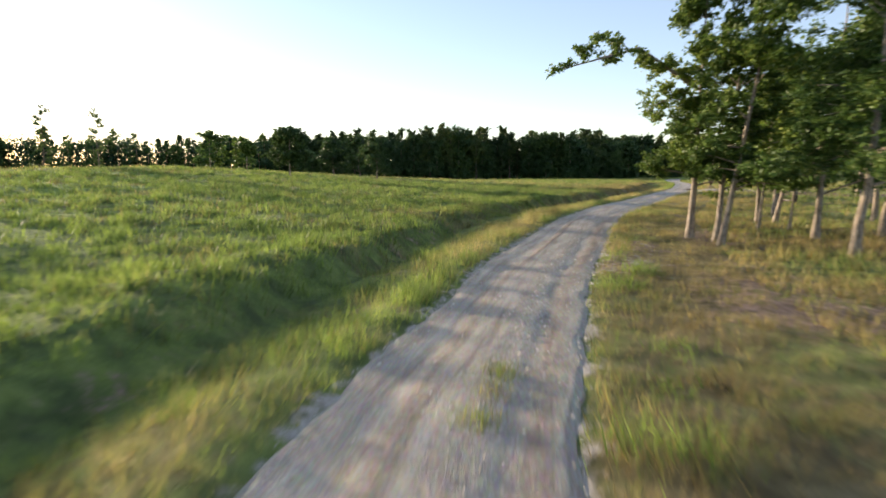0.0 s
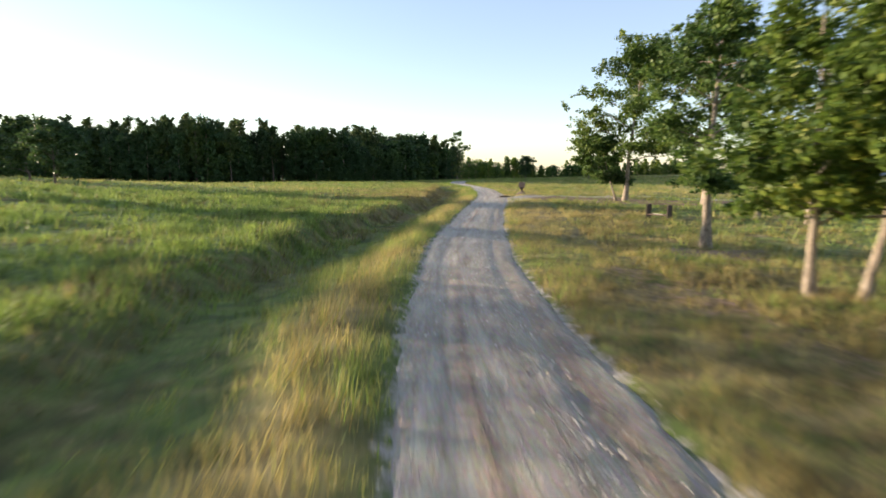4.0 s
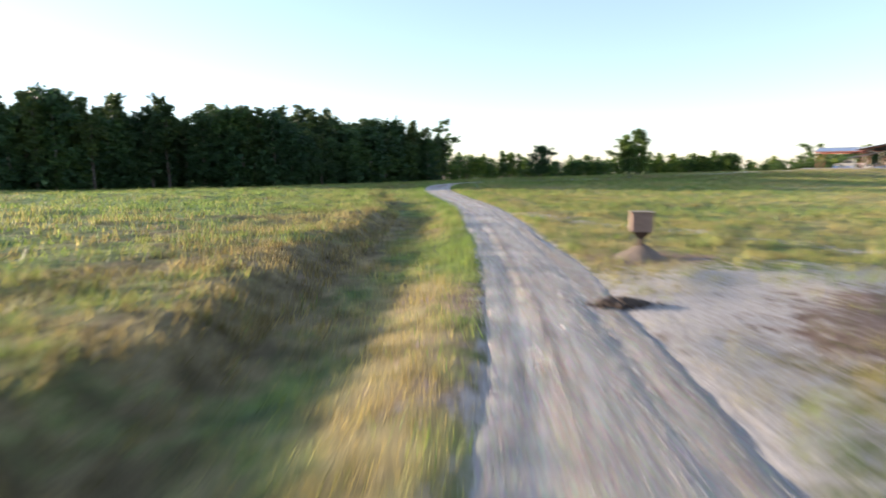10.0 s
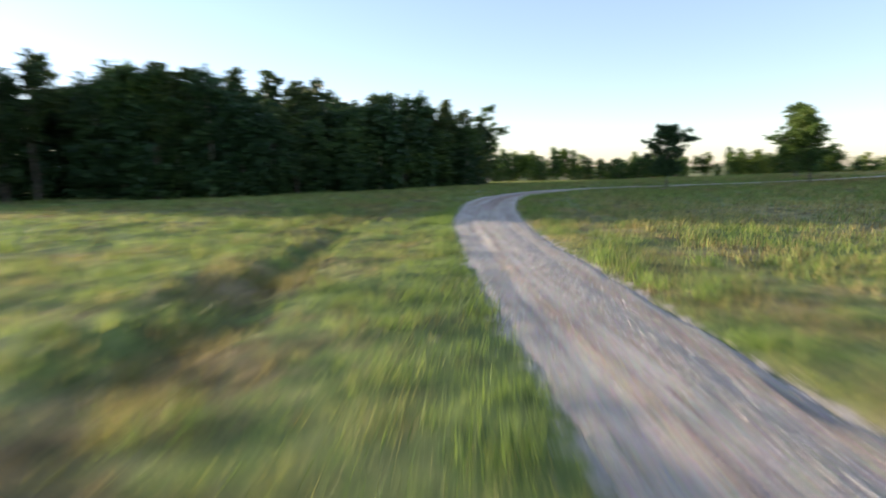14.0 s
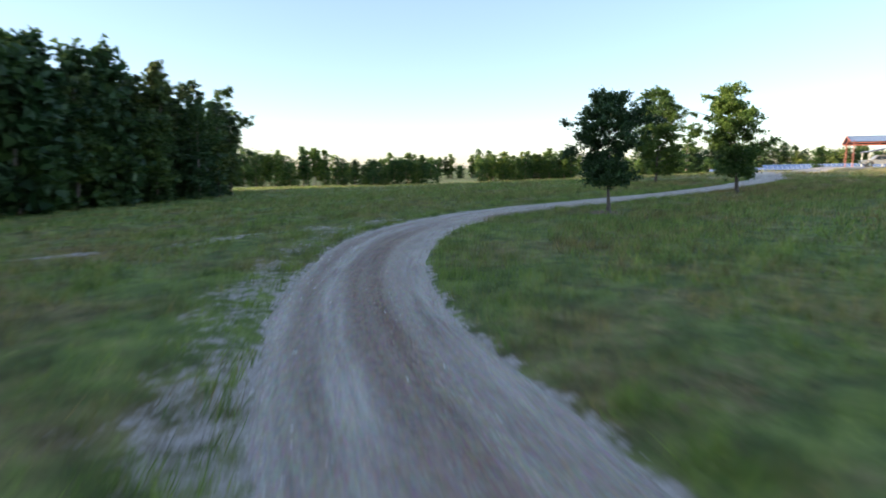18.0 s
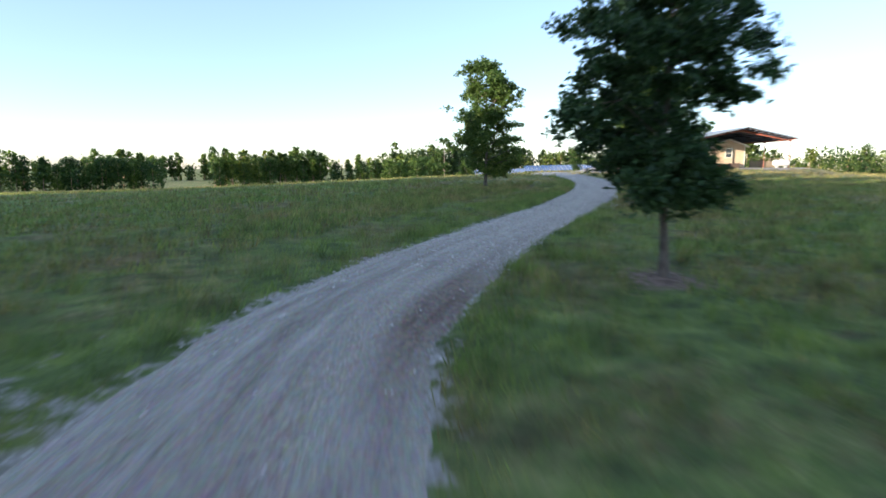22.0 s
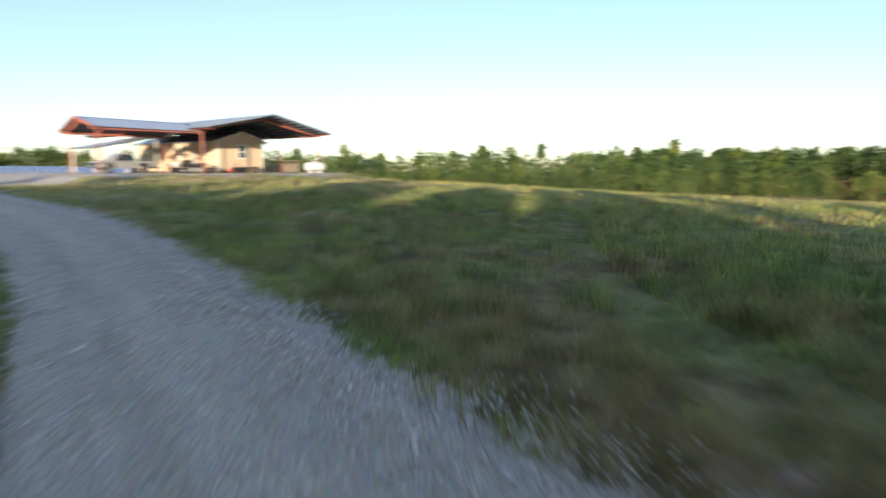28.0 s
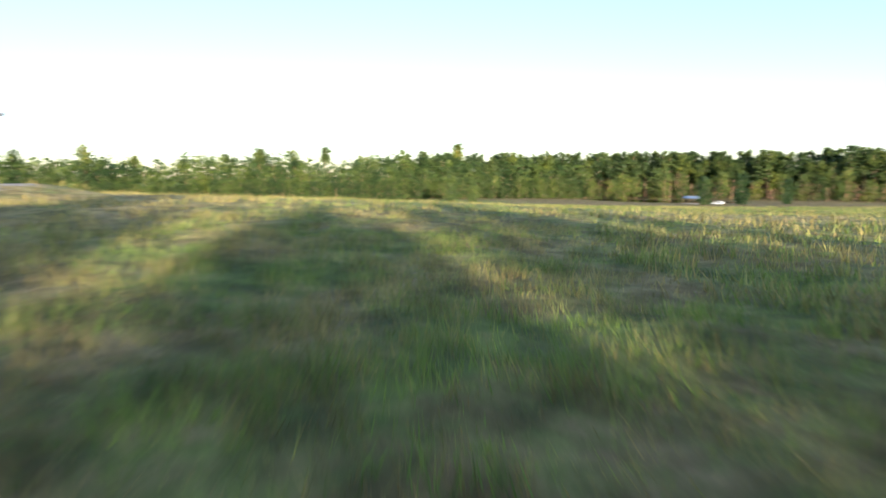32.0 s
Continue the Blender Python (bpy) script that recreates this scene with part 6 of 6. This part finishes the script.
def wheel(parent, x, y, z, r, w, hub=None):
    bm = bmesh.new()
    n = 24
    prof = [(r * 0.62, -w / 2), (r * 0.93, -w / 2), (r, -w * 0.34), (r, w * 0.34), (r * 0.93, w / 2), (r * 0.62, w / 2)]
    rings = [[bm.verts.new((x + p[0] * math.cos(6.2832 * k / n), y + p[1], z + p[0] * math.sin(6.2832 * k / n))) for p in prof] for k in range(n)]
    for k in range(n):
        a, c = rings[k], rings[(k + 1) % n]
        for i in range(len(prof)):
            j = (i + 1) % len(prof)
            bm.faces.new((a[i], a[j], c[j], c[i]))
    bmesh.ops.recalc_face_normals(bm, faces=bm.faces)
    t = part("wheel", bm, RUBBER, parent, "", True)
    part("rim", rod((x, y - w * 0.42, z), (x, y + w * 0.42, z), r * 0.63, 18), hub or CHROME, t)
    part("hub_cap", rod((x, y - w * 0.5, z), (x, y + w * 0.5, z), r * 0.2, 10), BLACK, t)
    return t


def pickup():
    t = house_frame("pickup_truck", -5.7, 10.0, 5, "silver-beige crew-cab pickup truck parked beside the barn", "truck")
    w = 0.95
    lower = [(0.0, 0.55), (0.02, 0.98), (0.12, 1.06), (1.35, 1.16), (1.5, 1.18), (5.75, 1.18), (5.82, 1.12), (5.84, 0.6), (5.2, 0.52), (5.05, 0.86), (4.75, 1.0), (4.4, 1.0), (4.1, 0.86), (3.95, 0.48),
             (1.75, 0.46), (1.6, 0.84), (1.3, 0.98), (0.95, 0.98), (0.65, 0.84), (0.5, 0.5)]
    body = prism(lower, -w, w)
    bmesh.ops.bevel(body, geom=[e for e in body.edges if abs(e.verts[0].co.y - e.verts[1].co.y) < 0.01], offset=0.05, segments=2, affect="EDGES")
    part("body", body, TRUCK_PAINT, t)
    cab = bmesh.new()
    rows = []
    for y, ins in ((-w + 0.04, 0), (w - 0.04, 0)):
        rows.append([cab.verts.new((x, y * (0.8 if z > 1.5 else 1.0), z)) for x, z in ((1.45, 1.16), (2.15, 1.88), (2.5, 1.93), (3.55, 1.92), (3.85, 1.18))])
    for i in range(5):
        j = (i + 1) % 5
        cab.faces.new((rows[0][i], rows[0][j], rows[1][j], rows[1][i]))
    cab.faces.new(rows[0][::-1])
    cab.faces.new(rows[1])
    bmesh.ops.recalc_face_normals(cab, faces=cab.faces)
    bmesh.ops.bevel(cab, geom=list(cab.edges), offset=0.04, segments=2, affect="EDGES")
    cabin_part = part("cab", cab, TRUCK_PAINT, t)
    for y in (-1, 1):
        for pts in ([(1.78, 1.22), (2.22, 1.76), (2.62, 1.79), (2.62, 1.22)], [(2.72, 1.22), (2.72, 1.79), (3.42, 1.78), (3.66, 1.22)]):
            bm = bmesh.new()
            vs = [bm.verts.new((x, y * (w - 0.035 - 0.17 * (z - 1.16) / 0.75), z)) for x, z in pts]
            bm.faces.new(vs)
            r = bmesh.ops.extrude_face_region(bm, geom=bm.faces[:])
            bmesh.ops.translate(bm, verts=[v for v in r["geom"] if isinstance(v, bmesh.types.BMVert)], vec=(0, y * 0.02, 0))
            part("side_window", bm, glass, cabin_part)
        part("door_handle", box(2.45, 2.62, y * 0.96 - 0.02, y * 0.96 + 0.02, 1.04, 1.08), CHROME, t)
        part("mirror", box(1.85, 1.98, y * 1.1 - 0.1, y * 1.1 + 0.1, 1.2, 1.42, 0.03), BLACK, t)
        part("headlight", box(-0.02, 0.12, y * 0.78 - 0.14, y * 0.78 + 0.14, 0.8, 0.98, 0.02), CHROME, t)
        part("tail_light", box(5.79, 5.86, y * 0.85 - 0.08, y * 0.85 + 0.08, 0.8, 1.12, 0.01), RED_PAINT, t)
        for x in (1.12, 4.57):
            wheel(t, x, y * 0.84, 0.39, 0.39, 0.26)
    part("windscreen", prism([(1.56, 1.25), (2.12, 1.82), (2.13, 1.80), (1.58, 1.23)], -0.7, 0.7), glass, cabin_part)
    part("bed_liner", box(3.95, 5.7, -0.8, 0.8, 0.8, 1.19), BLACK, t)
    part("front_bumper", box(-0.1, 0.1, -0.93, 0.93, 0.45, 0.66, 0.04), CHROME, t)
    part("rear_bumper", box(5.8, 5.98, -0.9, 0.9, 0.45, 0.62, 0.04), CHROME, t)
    part("grille", box(-0.03, 0.06, -0.6, 0.6, 0.68, 0.96, 0.02), BLACK, t)


pickup()


def trailer():
    t = house_frame("utility_trailer", 0.4, 6.6, -4, "flat utility trailer with low rails on a gravel pad", "trailer")
    part("deck", box(0, 3.5, -0.85, 0.85, 0.5, 0.58), WOOD, t)
    for y in (-0.85, 0.85):
        part("side_rail", bar((0, y, 0.82), (3.5, y, 0.82), 0.05), BLACK, t)
        part("frame_beam", box(-0.0, 3.5, y - 0.05, y + 0.05, 0.4, 0.5), BLACK, t)
        for x in (0.05, 1.2, 2.35, 3.45):
            part("stake", bar((x, y, 0.5), (x, y, 0.84), 0.05), BLACK, t)
        for x in (1.35, 2.15):
            wheel(t, x, y * 1.12, 0.33, 0.33, 0.2, WHITE_TANK)
        part("fender", prism([(0.9, 0.55), (1.05, 0.74), (2.45, 0.74), (2.6, 0.55), (2.5, 0.55), (2.4, 0.71), (1.1, 0.71), (1.0, 0.55)], y - 0.12 if y < 0 else y, y if y < 0 else y + 0.12), BLACK, t)
    part("tongue", bar((3.5, 0, 0.46), (4.6, 0, 0.46), 0.1), BLACK, t)
    part("jack_stand", rod((4.4, 0, 0.0), (4.4, 0, 0.6), 0.04, 8), GALV, t)
    for x0, x1, m, nm in ((0.3, 1.0, WHITE_TANK, "white_drum"), (2.5, 3.1, BLACK, "tool_box")):
        q = house_frame(nm, 0.4 + x0, 6.6, -4, "white plastic drum lying on the trailer deck" if nm == "white_drum" else "black tool box on the trailer deck", "drum" if nm == "white_drum" else "box", "", PAD_Z + 0.58)
        if nm == "white_drum":
            part("barrel", rod((0, -0.5, 0.27), (0, 0.4, 0.27), 0.27, 18), m, q, "", True)
            part("cap", rod((0, -0.55, 0.4), (0, -0.49, 0.4), 0.05, 8), BLACK, q)
        else:
            part("case", box(0, 0.7, -0.6, 0.6, 0, 0.4, 0.03), m, q)
            part("lid", box(-0.02, 0.72, -0.62, 0.62, 0.4, 0.46, 0.02), CHROME, q)


trailer()


def side_by_side():
    v = house_frame("utility_vehicle", 1.6, 9.2, 8, "drab four-wheel utility buggy with a roll cage", "buggy")
    part("body", prism([(0, 0.45), (0.1, 0.85), (0.95, 0.98), (1.0, 0.62), (1.85, 0.62), (1.9, 0.95), (2.9, 0.95), (2.9, 0.55), (2.4, 0.4), (0.5, 0.38)], -0.68, 0.68), CANVAS, v)
    part("seat", box(1.25, 1.8, -0.6, 0.6, 0.65, 0.85, 0.05), BLACK, v)
    part("seat_back", box(1.72, 1.88, -0.6, 0.6, 0.85, 1.35, 0.05), BLACK, v)
    for y in (-0.62, 0.62):
        part("roll_bar", bar((0.85, y, 0.95), (1.2, y, 1.88), 0.05), BLACK, v)
        part("roll_bar", bar((1.95, y, 0.95), (1.9, y, 1.88), 0.05), BLACK, v)
        part("roof_rail", bar((1.2, y, 1.88), (1.9, y, 1.88), 0.05), BLACK, v)
        for x in (0.5, 2.4):
            wheel(v, x, y * 1.02, 0.32, 0.32, 0.26)
    part("canopy", box(1.1, 2.0, -0.7, 0.7, 1.9, 1.95, 0.02), CANVAS, v)
    part("steering_wheel", rod((1.08, -0.3, 1.12), (1.12, -0.3, 1.14), 0.17, 16), BLACK, v)


side_by_side()


def gas_tank():
    t = house_frame("propane_tank", 13.2, 0.6, -8, "white horizontal propane tank on concrete blocks", "tank")
    bm = bmesh.new()
    n, prof = 28, []
    L, r = 1.2, 0.48
    for k in range(9):
        a = math.pi / 2 * k / 8
        prof.append((-L + 0.36 * (1 - math.sin(a)) - 0.0, r * math.sin(a) if k else 0.0))
    prof = [(-L - 0.0 + 0.36 - 0.36 * math.cos(math.pi / 2 * k / 8), r * math.sin(math.pi / 2 * k / 8)) for k in range(9)]
    prof = prof + [(-x, z) for x, z in prof[::-1]]
    rings = [[bm.verts.new((x, z * math.cos(6.2832 * k / n), 0.68 + z * math.sin(6.2832 * k / n))) for x, z in prof] for k in range(n)]
    for k in range(n):
        a, c = rings[k], rings[(k + 1) % n]
        for i in range(len(prof) - 1):
            bm.faces.new((a[i], a[i + 1], c[i + 1], c[i]))
    bmesh.ops.remove_doubles(bm, verts=bm.verts, dist=0.001)
    bmesh.ops.recalc_face_normals(bm, faces=bm.faces)
    part("vessel", bm, WHITE_TANK, t, "", True)
    part("valve_dome", rod((0.05, 0, 1.12), (0.05, 0, 1.32), 0.17, 16), WHITE_TANK, t)
    for x in (-0.6, 0.6):
        s_ = part("saddle", box(x - 0.06, x + 0.06, -0.32, 0.32, 0.16, 0.36), GALV, t)
        part("block", box(x - 0.12, x + 0.12, -0.36, 0.36, 0, 0.17, 0.01), STONE, s_)


gas_tank()


def pen():
    e = house_frame("animal_pen", 13.2, 9.6, 0, "low pen of weathered tan boards beside the cabin", "pen")
    for x in (0, 1.6, 3.2, 4.8):
        part("post", bar((x, 0, 0), (x, 0, 1.5), 0.1), WOOD, e)
        part("post", bar((x, 2.5, 0), (x, 2.5, 1.5), 0.1), WOOD, e)
    for k in range(16):
        x = 0.15 + k * 0.3
        part("board", box(x - 0.13, x + 0.13, -0.07, -0.05, 0.06, 1.02 if k % 7 else 0.98), WOOD, e)
    for z in (1.12, 1.46):
        part("rail", bar((-0.1, -0.06, z), (4.9, -0.06, z), 0.09, 0.04), WOOD, e)
        part("rail", bar((-0.1, 2.5, z), (4.9, 2.5, z), 0.09, 0.04), WOOD, e)
        part("rail", bar((4.85, -0.1, z), (4.85, 2.5, z), 0.04, 0.09), WOOD, e)


pen()


def mower():
    m = house_frame("push_mower", 6.3, 6.0, 25, "small red mower with pale wheels beside the cabin wall", "mower")
    part("deck", box(-0.28, 0.32, -0.26, 0.26, 0.12, 0.3, 0.06), RED_PAINT, m)
    part("engine", rod((0.02, 0, 0.3), (0.02, 0, 0.5), 0.15, 14), RED_PAINT, m)
    part("handle", bar((0.3, -0.2, 0.25), (1.0, -0.2, 0.95), 0.03), BLACK, m)
    part("handle", bar((0.3, 0.2, 0.25), (1.0, 0.2, 0.95), 0.03), BLACK, m)
    part("crossbar", bar((1.0, -0.2, 0.95), (1.0, 0.2, 0.95), 0.03), BLACK, m)
    for x in (-0.2, 0.26):
        for y in (-0.3, 0.3):
            wheel(m, x, y, 0.12, 0.12, 0.06, WHITE_TANK)


mower()
for r, w, h, mat_, lab in ((7.15, 0.6, 0.62, BLACK, "black plastic bin against the cabin wall"), (7.9, 0.65, 0.6, BLACK, "black plastic bin against the cabin wall"), (9.1, 1.25, 0.68, BROWN_BOX, "brown deck storage box against the cabin wall")):
    e = house_frame("storage_box", r, 6.3, 0, lab, "box", "boxes by the cabin")
    part("case", box(-w / 2, w / 2, -0.3, 0.3, 0.0, h - 0.1, 0.04), mat_, e)
    part("lid", box(-w / 2 - 0.03, w / 2 + 0.03, -0.33, 0.33, h - 0.1, h, 0.03), mat_, e)


# solar rows beyond the yard
def solar_row(x, y, turn, count, z0, label):
    e = frame_at("solar_array", x, y, float(land(x, y)), turn, label, "solar panels", "solar rows")
    for k in range(count):
        cx = k * 2.1
        zz = float(land(x + math.cos(radians(turn)) * cx, y + math.sin(radians(turn)) * cx)) - float(land(x, y))
        pan = part("panel", bar((cx, 0, zz + z0), (cx, 2.6, zz + z0 + 1.3), 2.04, 0.05), SOLAR, e)
        for g in (-1.02, 0, 1.02):
            part("frame_bar", bar((cx + g, -0.02, zz + z0 + 0.03), (cx + g, 2.62, zz + z0 + 1.33), 0.04, 0.06), GALV, pan)
        if k % 2 == 0:
            part("leg", rod((cx, 0.3, zz - 0.1), (cx, 0.3, zz + z0 + 0.15), 0.05, 8), GALV, e)
            part("leg", rod((cx, 2.3, zz - 0.1), (cx, 2.3, zz + z0 + 1.18), 0.05, 8), GALV, e)


solar_row(212.0, 194.8, -63, 19, 1.3, "long tilted row of blue solar panels on steel legs")
solar_row(211.0, 207.5, -72, 6, 0.85, "long tilted row of blue solar panels on steel legs")
tree_thing("young_tree", broadleaf(91, 5.5, 1.7, 1.0, 0.09, 9000, 0.12, (0, 0), 14, fill=44, profile=ROUND), LEAF_OAK, BARK_OAK, 203.4, 182.3, 0,
           "small round yellow-green tree before the solar panels", "young tree by the yard")


# box feeder on the far side of the junction
def feeder():
    gx_, gy_ = 37.65, 83.8
    e = frame_at("game_feeder", gx_, gy_, float(land(gx_, gy_)), -35, "raised square wooden feeder box on a funnel and earth mound", "feeder")
    for k in range(4):
        for side in range(4):
            a = -0.27 + (k + 0.5) * 0.135
            p = part("board", box(a - 0.064, a + 0.064, -0.285, -0.265, 0.74, 1.24), FEED_WOOD, e)
            p.matrix_local = pose(0, 0, 0, 0, 0, side * 90)
    part("core", box(-0.26, 0.26, -0.26, 0.26, 0.75, 1.22), DARKWOOD, e)
    part("lid", box(-0.31, 0.31, -0.31, 0.31, 1.24, 1.275, 0.008), WOOD, e, "weathered board lid")
    bm = bmesh.new()
    bmesh.ops.create_cone(bm, cap_ends=True, segments=4, radius1=0.1, radius2=0.34, depth=0.2, matrix=Matrix.Translation((0, 0, 0.64)) @ pose(0, 0, 0, 0, 0, 45))
    part("funnel", bm, DARKWOOD, e)
    part("pedestal", rod((0, 0, 0.1), (0, 0, 0.56), 0.08, 10), DARKWOOD, e)
    mound = bmesh.new()
    bmesh.ops.create_cone(mound, cap_ends=False, segments=22, radius1=0.75, radius2=0.14, depth=0.4, matrix=Matrix.Translation((0, 0, 0.16)))
    bmesh.ops.subdivide_edges(mound, edges=mound.edges[:], cuts=2, use_grid_fill=True)
    for v in mound.verts:
        v.co += Vector(noise.noise_vector(v.co * 2.9)) * 0.06
    part("earth_mound", mound, SOIL, e, "", True)
    e.matrix_basis = e.matrix_basis @ Matrix.Scale(1.16, 4)


feeder()


def soil_clod():
    """A torn-up sod: crumbs of dark earth with dead stems in it."""
    rng_ = np.random.default_rng(33)
    bm = bmesh.new()
    for k in range(120):
        a, r = rng_.uniform(0, 6.28), math.sqrt(rng_.uniform(0, 1)) * (0.75 + 0.25 * math.sin(k * 1.7))
        size = rng_.uniform(0.03, 0.12) * (1.25 - r * 0.6)
        at = Matrix.Translation((0.85 * r * math.cos(a), 0.3 * r * math.sin(a), size * 0.35 + 0.05 * (1 - r))) @ Euler(rng_.uniform(0, 6, 3)).to_matrix().to_4x4()
        made = bmesh.ops.create_icosphere(bm, subdivisions=1, radius=size, matrix=at @ Matrix.Diagonal((1.3, 0.9, 0.7, 1)))
        for v in made["verts"]:
            v.co += Vector(noise.noise_vector(v.co * 9.0)) * size * 0.5
    for k in range(160):
        x, y = rng_.normal(0, 0.42), rng_.normal(0, 0.14)
        l, w = rng_.uniform(0.08, 0.24), 0.008
        top = (x + rng_.normal(0, 0.1), y + rng_.normal(0, 0.1), l)
        bm.faces.new([bm.verts.new((x - w, y, 0.0)), bm.verts.new((x + w, y, 0.0)), bm.verts.new(top)])
    me = bpy.data.meshes.new("soil_clod")
    bm.to_mesh(me)
    bm.free()
    me.materials.append(DARK_SOIL)
    o = tagged(new("soil_clod", me), "low ragged sod of dark earth at the road's edge", "earth clod", kind="stuff")
    o.matrix_basis = pose(32.85, 78.8, float(land(32.85, 78.8)) - 0.02, 0, 0, -24)


DARK_SOIL = surface("dark_damp_earth", (0.045, 0.03, 0.022), (0.12, 0.085, 0.06), 3.0, 0.95, 0.0, 22, 0.6, 0.03)
soil_clod()


def rack():
    e = frame_at("wooden_rack", 31.8, 54.8, float(land(31.8, 54.8)) - 0.02, math.degrees(math.atan2(-1.46, 0.42)), "dark wooden rack of two end panels and rails", "rack")
    for x in (-0.78, 0.78):
        pan = part("end_panel", box(x - 0.03, x + 0.03, -0.27, 0.27, 0.12, 0.98, 0.01), DARKWOOD, e)
        for y in (-0.22, 0.22):
            part("foot", box(x - 0.04, x + 0.04, y - 0.05, y + 0.05, 0.0, 0.12), DARKWOOD, pan)
    for y in (-0.2, 0.2):
        part("rail", bar((-0.78, y, 0.3), (0.78, y, 0.3), 0.05, 0.09), DARKWOOD, e)
    part("pale_plank", box(-0.35, 0.3, -0.12, 0.05, 0.34, 0.36), TRIM, e)


rack()


# by the pond
def pond():
    bm = bmesh.new()
    rng_ = np.random.default_rng(3)
    vs = []
    for k in range(48):
        a = 6.2832 * k / 48
        f = 1 + 0.12 * math.sin(3 * a + 1) + 0.06 * math.sin(7 * a)
        vs.append(bm.verts.new((235 + 62 * f * math.cos(a), -150 + 23 * f * math.sin(a), 0)))
    bm.faces.new(vs)
    zc = float(land(235, -150)) + 0.55
    m, nt, p = blank("pond_water", 0.05)
    p.inputs["Base Color"].default_value = (0.012, 0.018, 0.012, 1)
    bump(nt, p, noise_tex(nt, world_pos(nt), 1.5, 3), 0.02, 0.02)
    me = bpy.data.meshes.new("water")
    bm.to_mesh(me)
    bm.free()
    me.materials.append(m)
    o = tagged(new("water", me), "still dark pond water before the wood", "water", kind="structure")
    o.location.z = zc


pond()


def suv():
    x, y = 196.5, -117.0
    t = frame_at("car", x, y, float(land(x, y)), 170, "white estate car parked on the grass near the pond", "car")
    body = prism([(0, 0.4), (0.02, 0.8), (0.9, 1.0), (1.6, 1.62), (4.2, 1.66), (4.6, 1.05), (4.62, 0.4)], -0.9, 0.9)
    bmesh.ops.bevel(body, geom=list(body.edges), offset=0.06, segments=2, affect="EDGES")
    part("body", body, WHITE_PAINT, t)
    for y_ in (-1, 1):
        part("side_window", prism([(1.25, 1.06), (1.68, 1.5), (4.1, 1.54), (4.3, 1.08)], y_ * 0.905 - 0.01, y_ * 0.905 + 0.01), glass, t)
        for x_ in (0.9, 3.7):
            wheel(t, x_, y_ * 0.82, 0.34, 0.34, 0.22)
    part("windscreen", prism([(0.98, 1.06), (1.52, 1.58), (1.5, 1.6), (0.94, 1.06)], -0.75, 0.75), glass, t)


suv()


def shelter():
    x, y = 206.0, -124.0
    e = frame_at("picnic_shelter", x, y, float(land(x, y)), -15, "small open shelter with a blue-grey metal roof by the pond", "shelter")
    roof = part("roof", ribbed((-4.5, -2.6, 2.5), (1, 0, 0), (0, 2.6, 1.0), 9, math.hypot(2.6, 1.0)), BLUE_ROOF, e)
    part("roof_slope", ribbed((-4.5, 2.6, 2.5), (1, 0, 0), (0, -2.6, 1.0), 9, math.hypot(2.6, 1.0)), BLUE_ROOF, roof)
    for x_ in (-4, 0, 4):
        for y_ in (-2.2, 2.2):
            part("post", bar((x_, y_, -0.3), (x_, y_, 2.55), 0.16), WOOD, e)
    part("slab", box(-4.6, 4.6, -2.6, 2.6, -0.4, 0.06), STONE, e)


shelter()
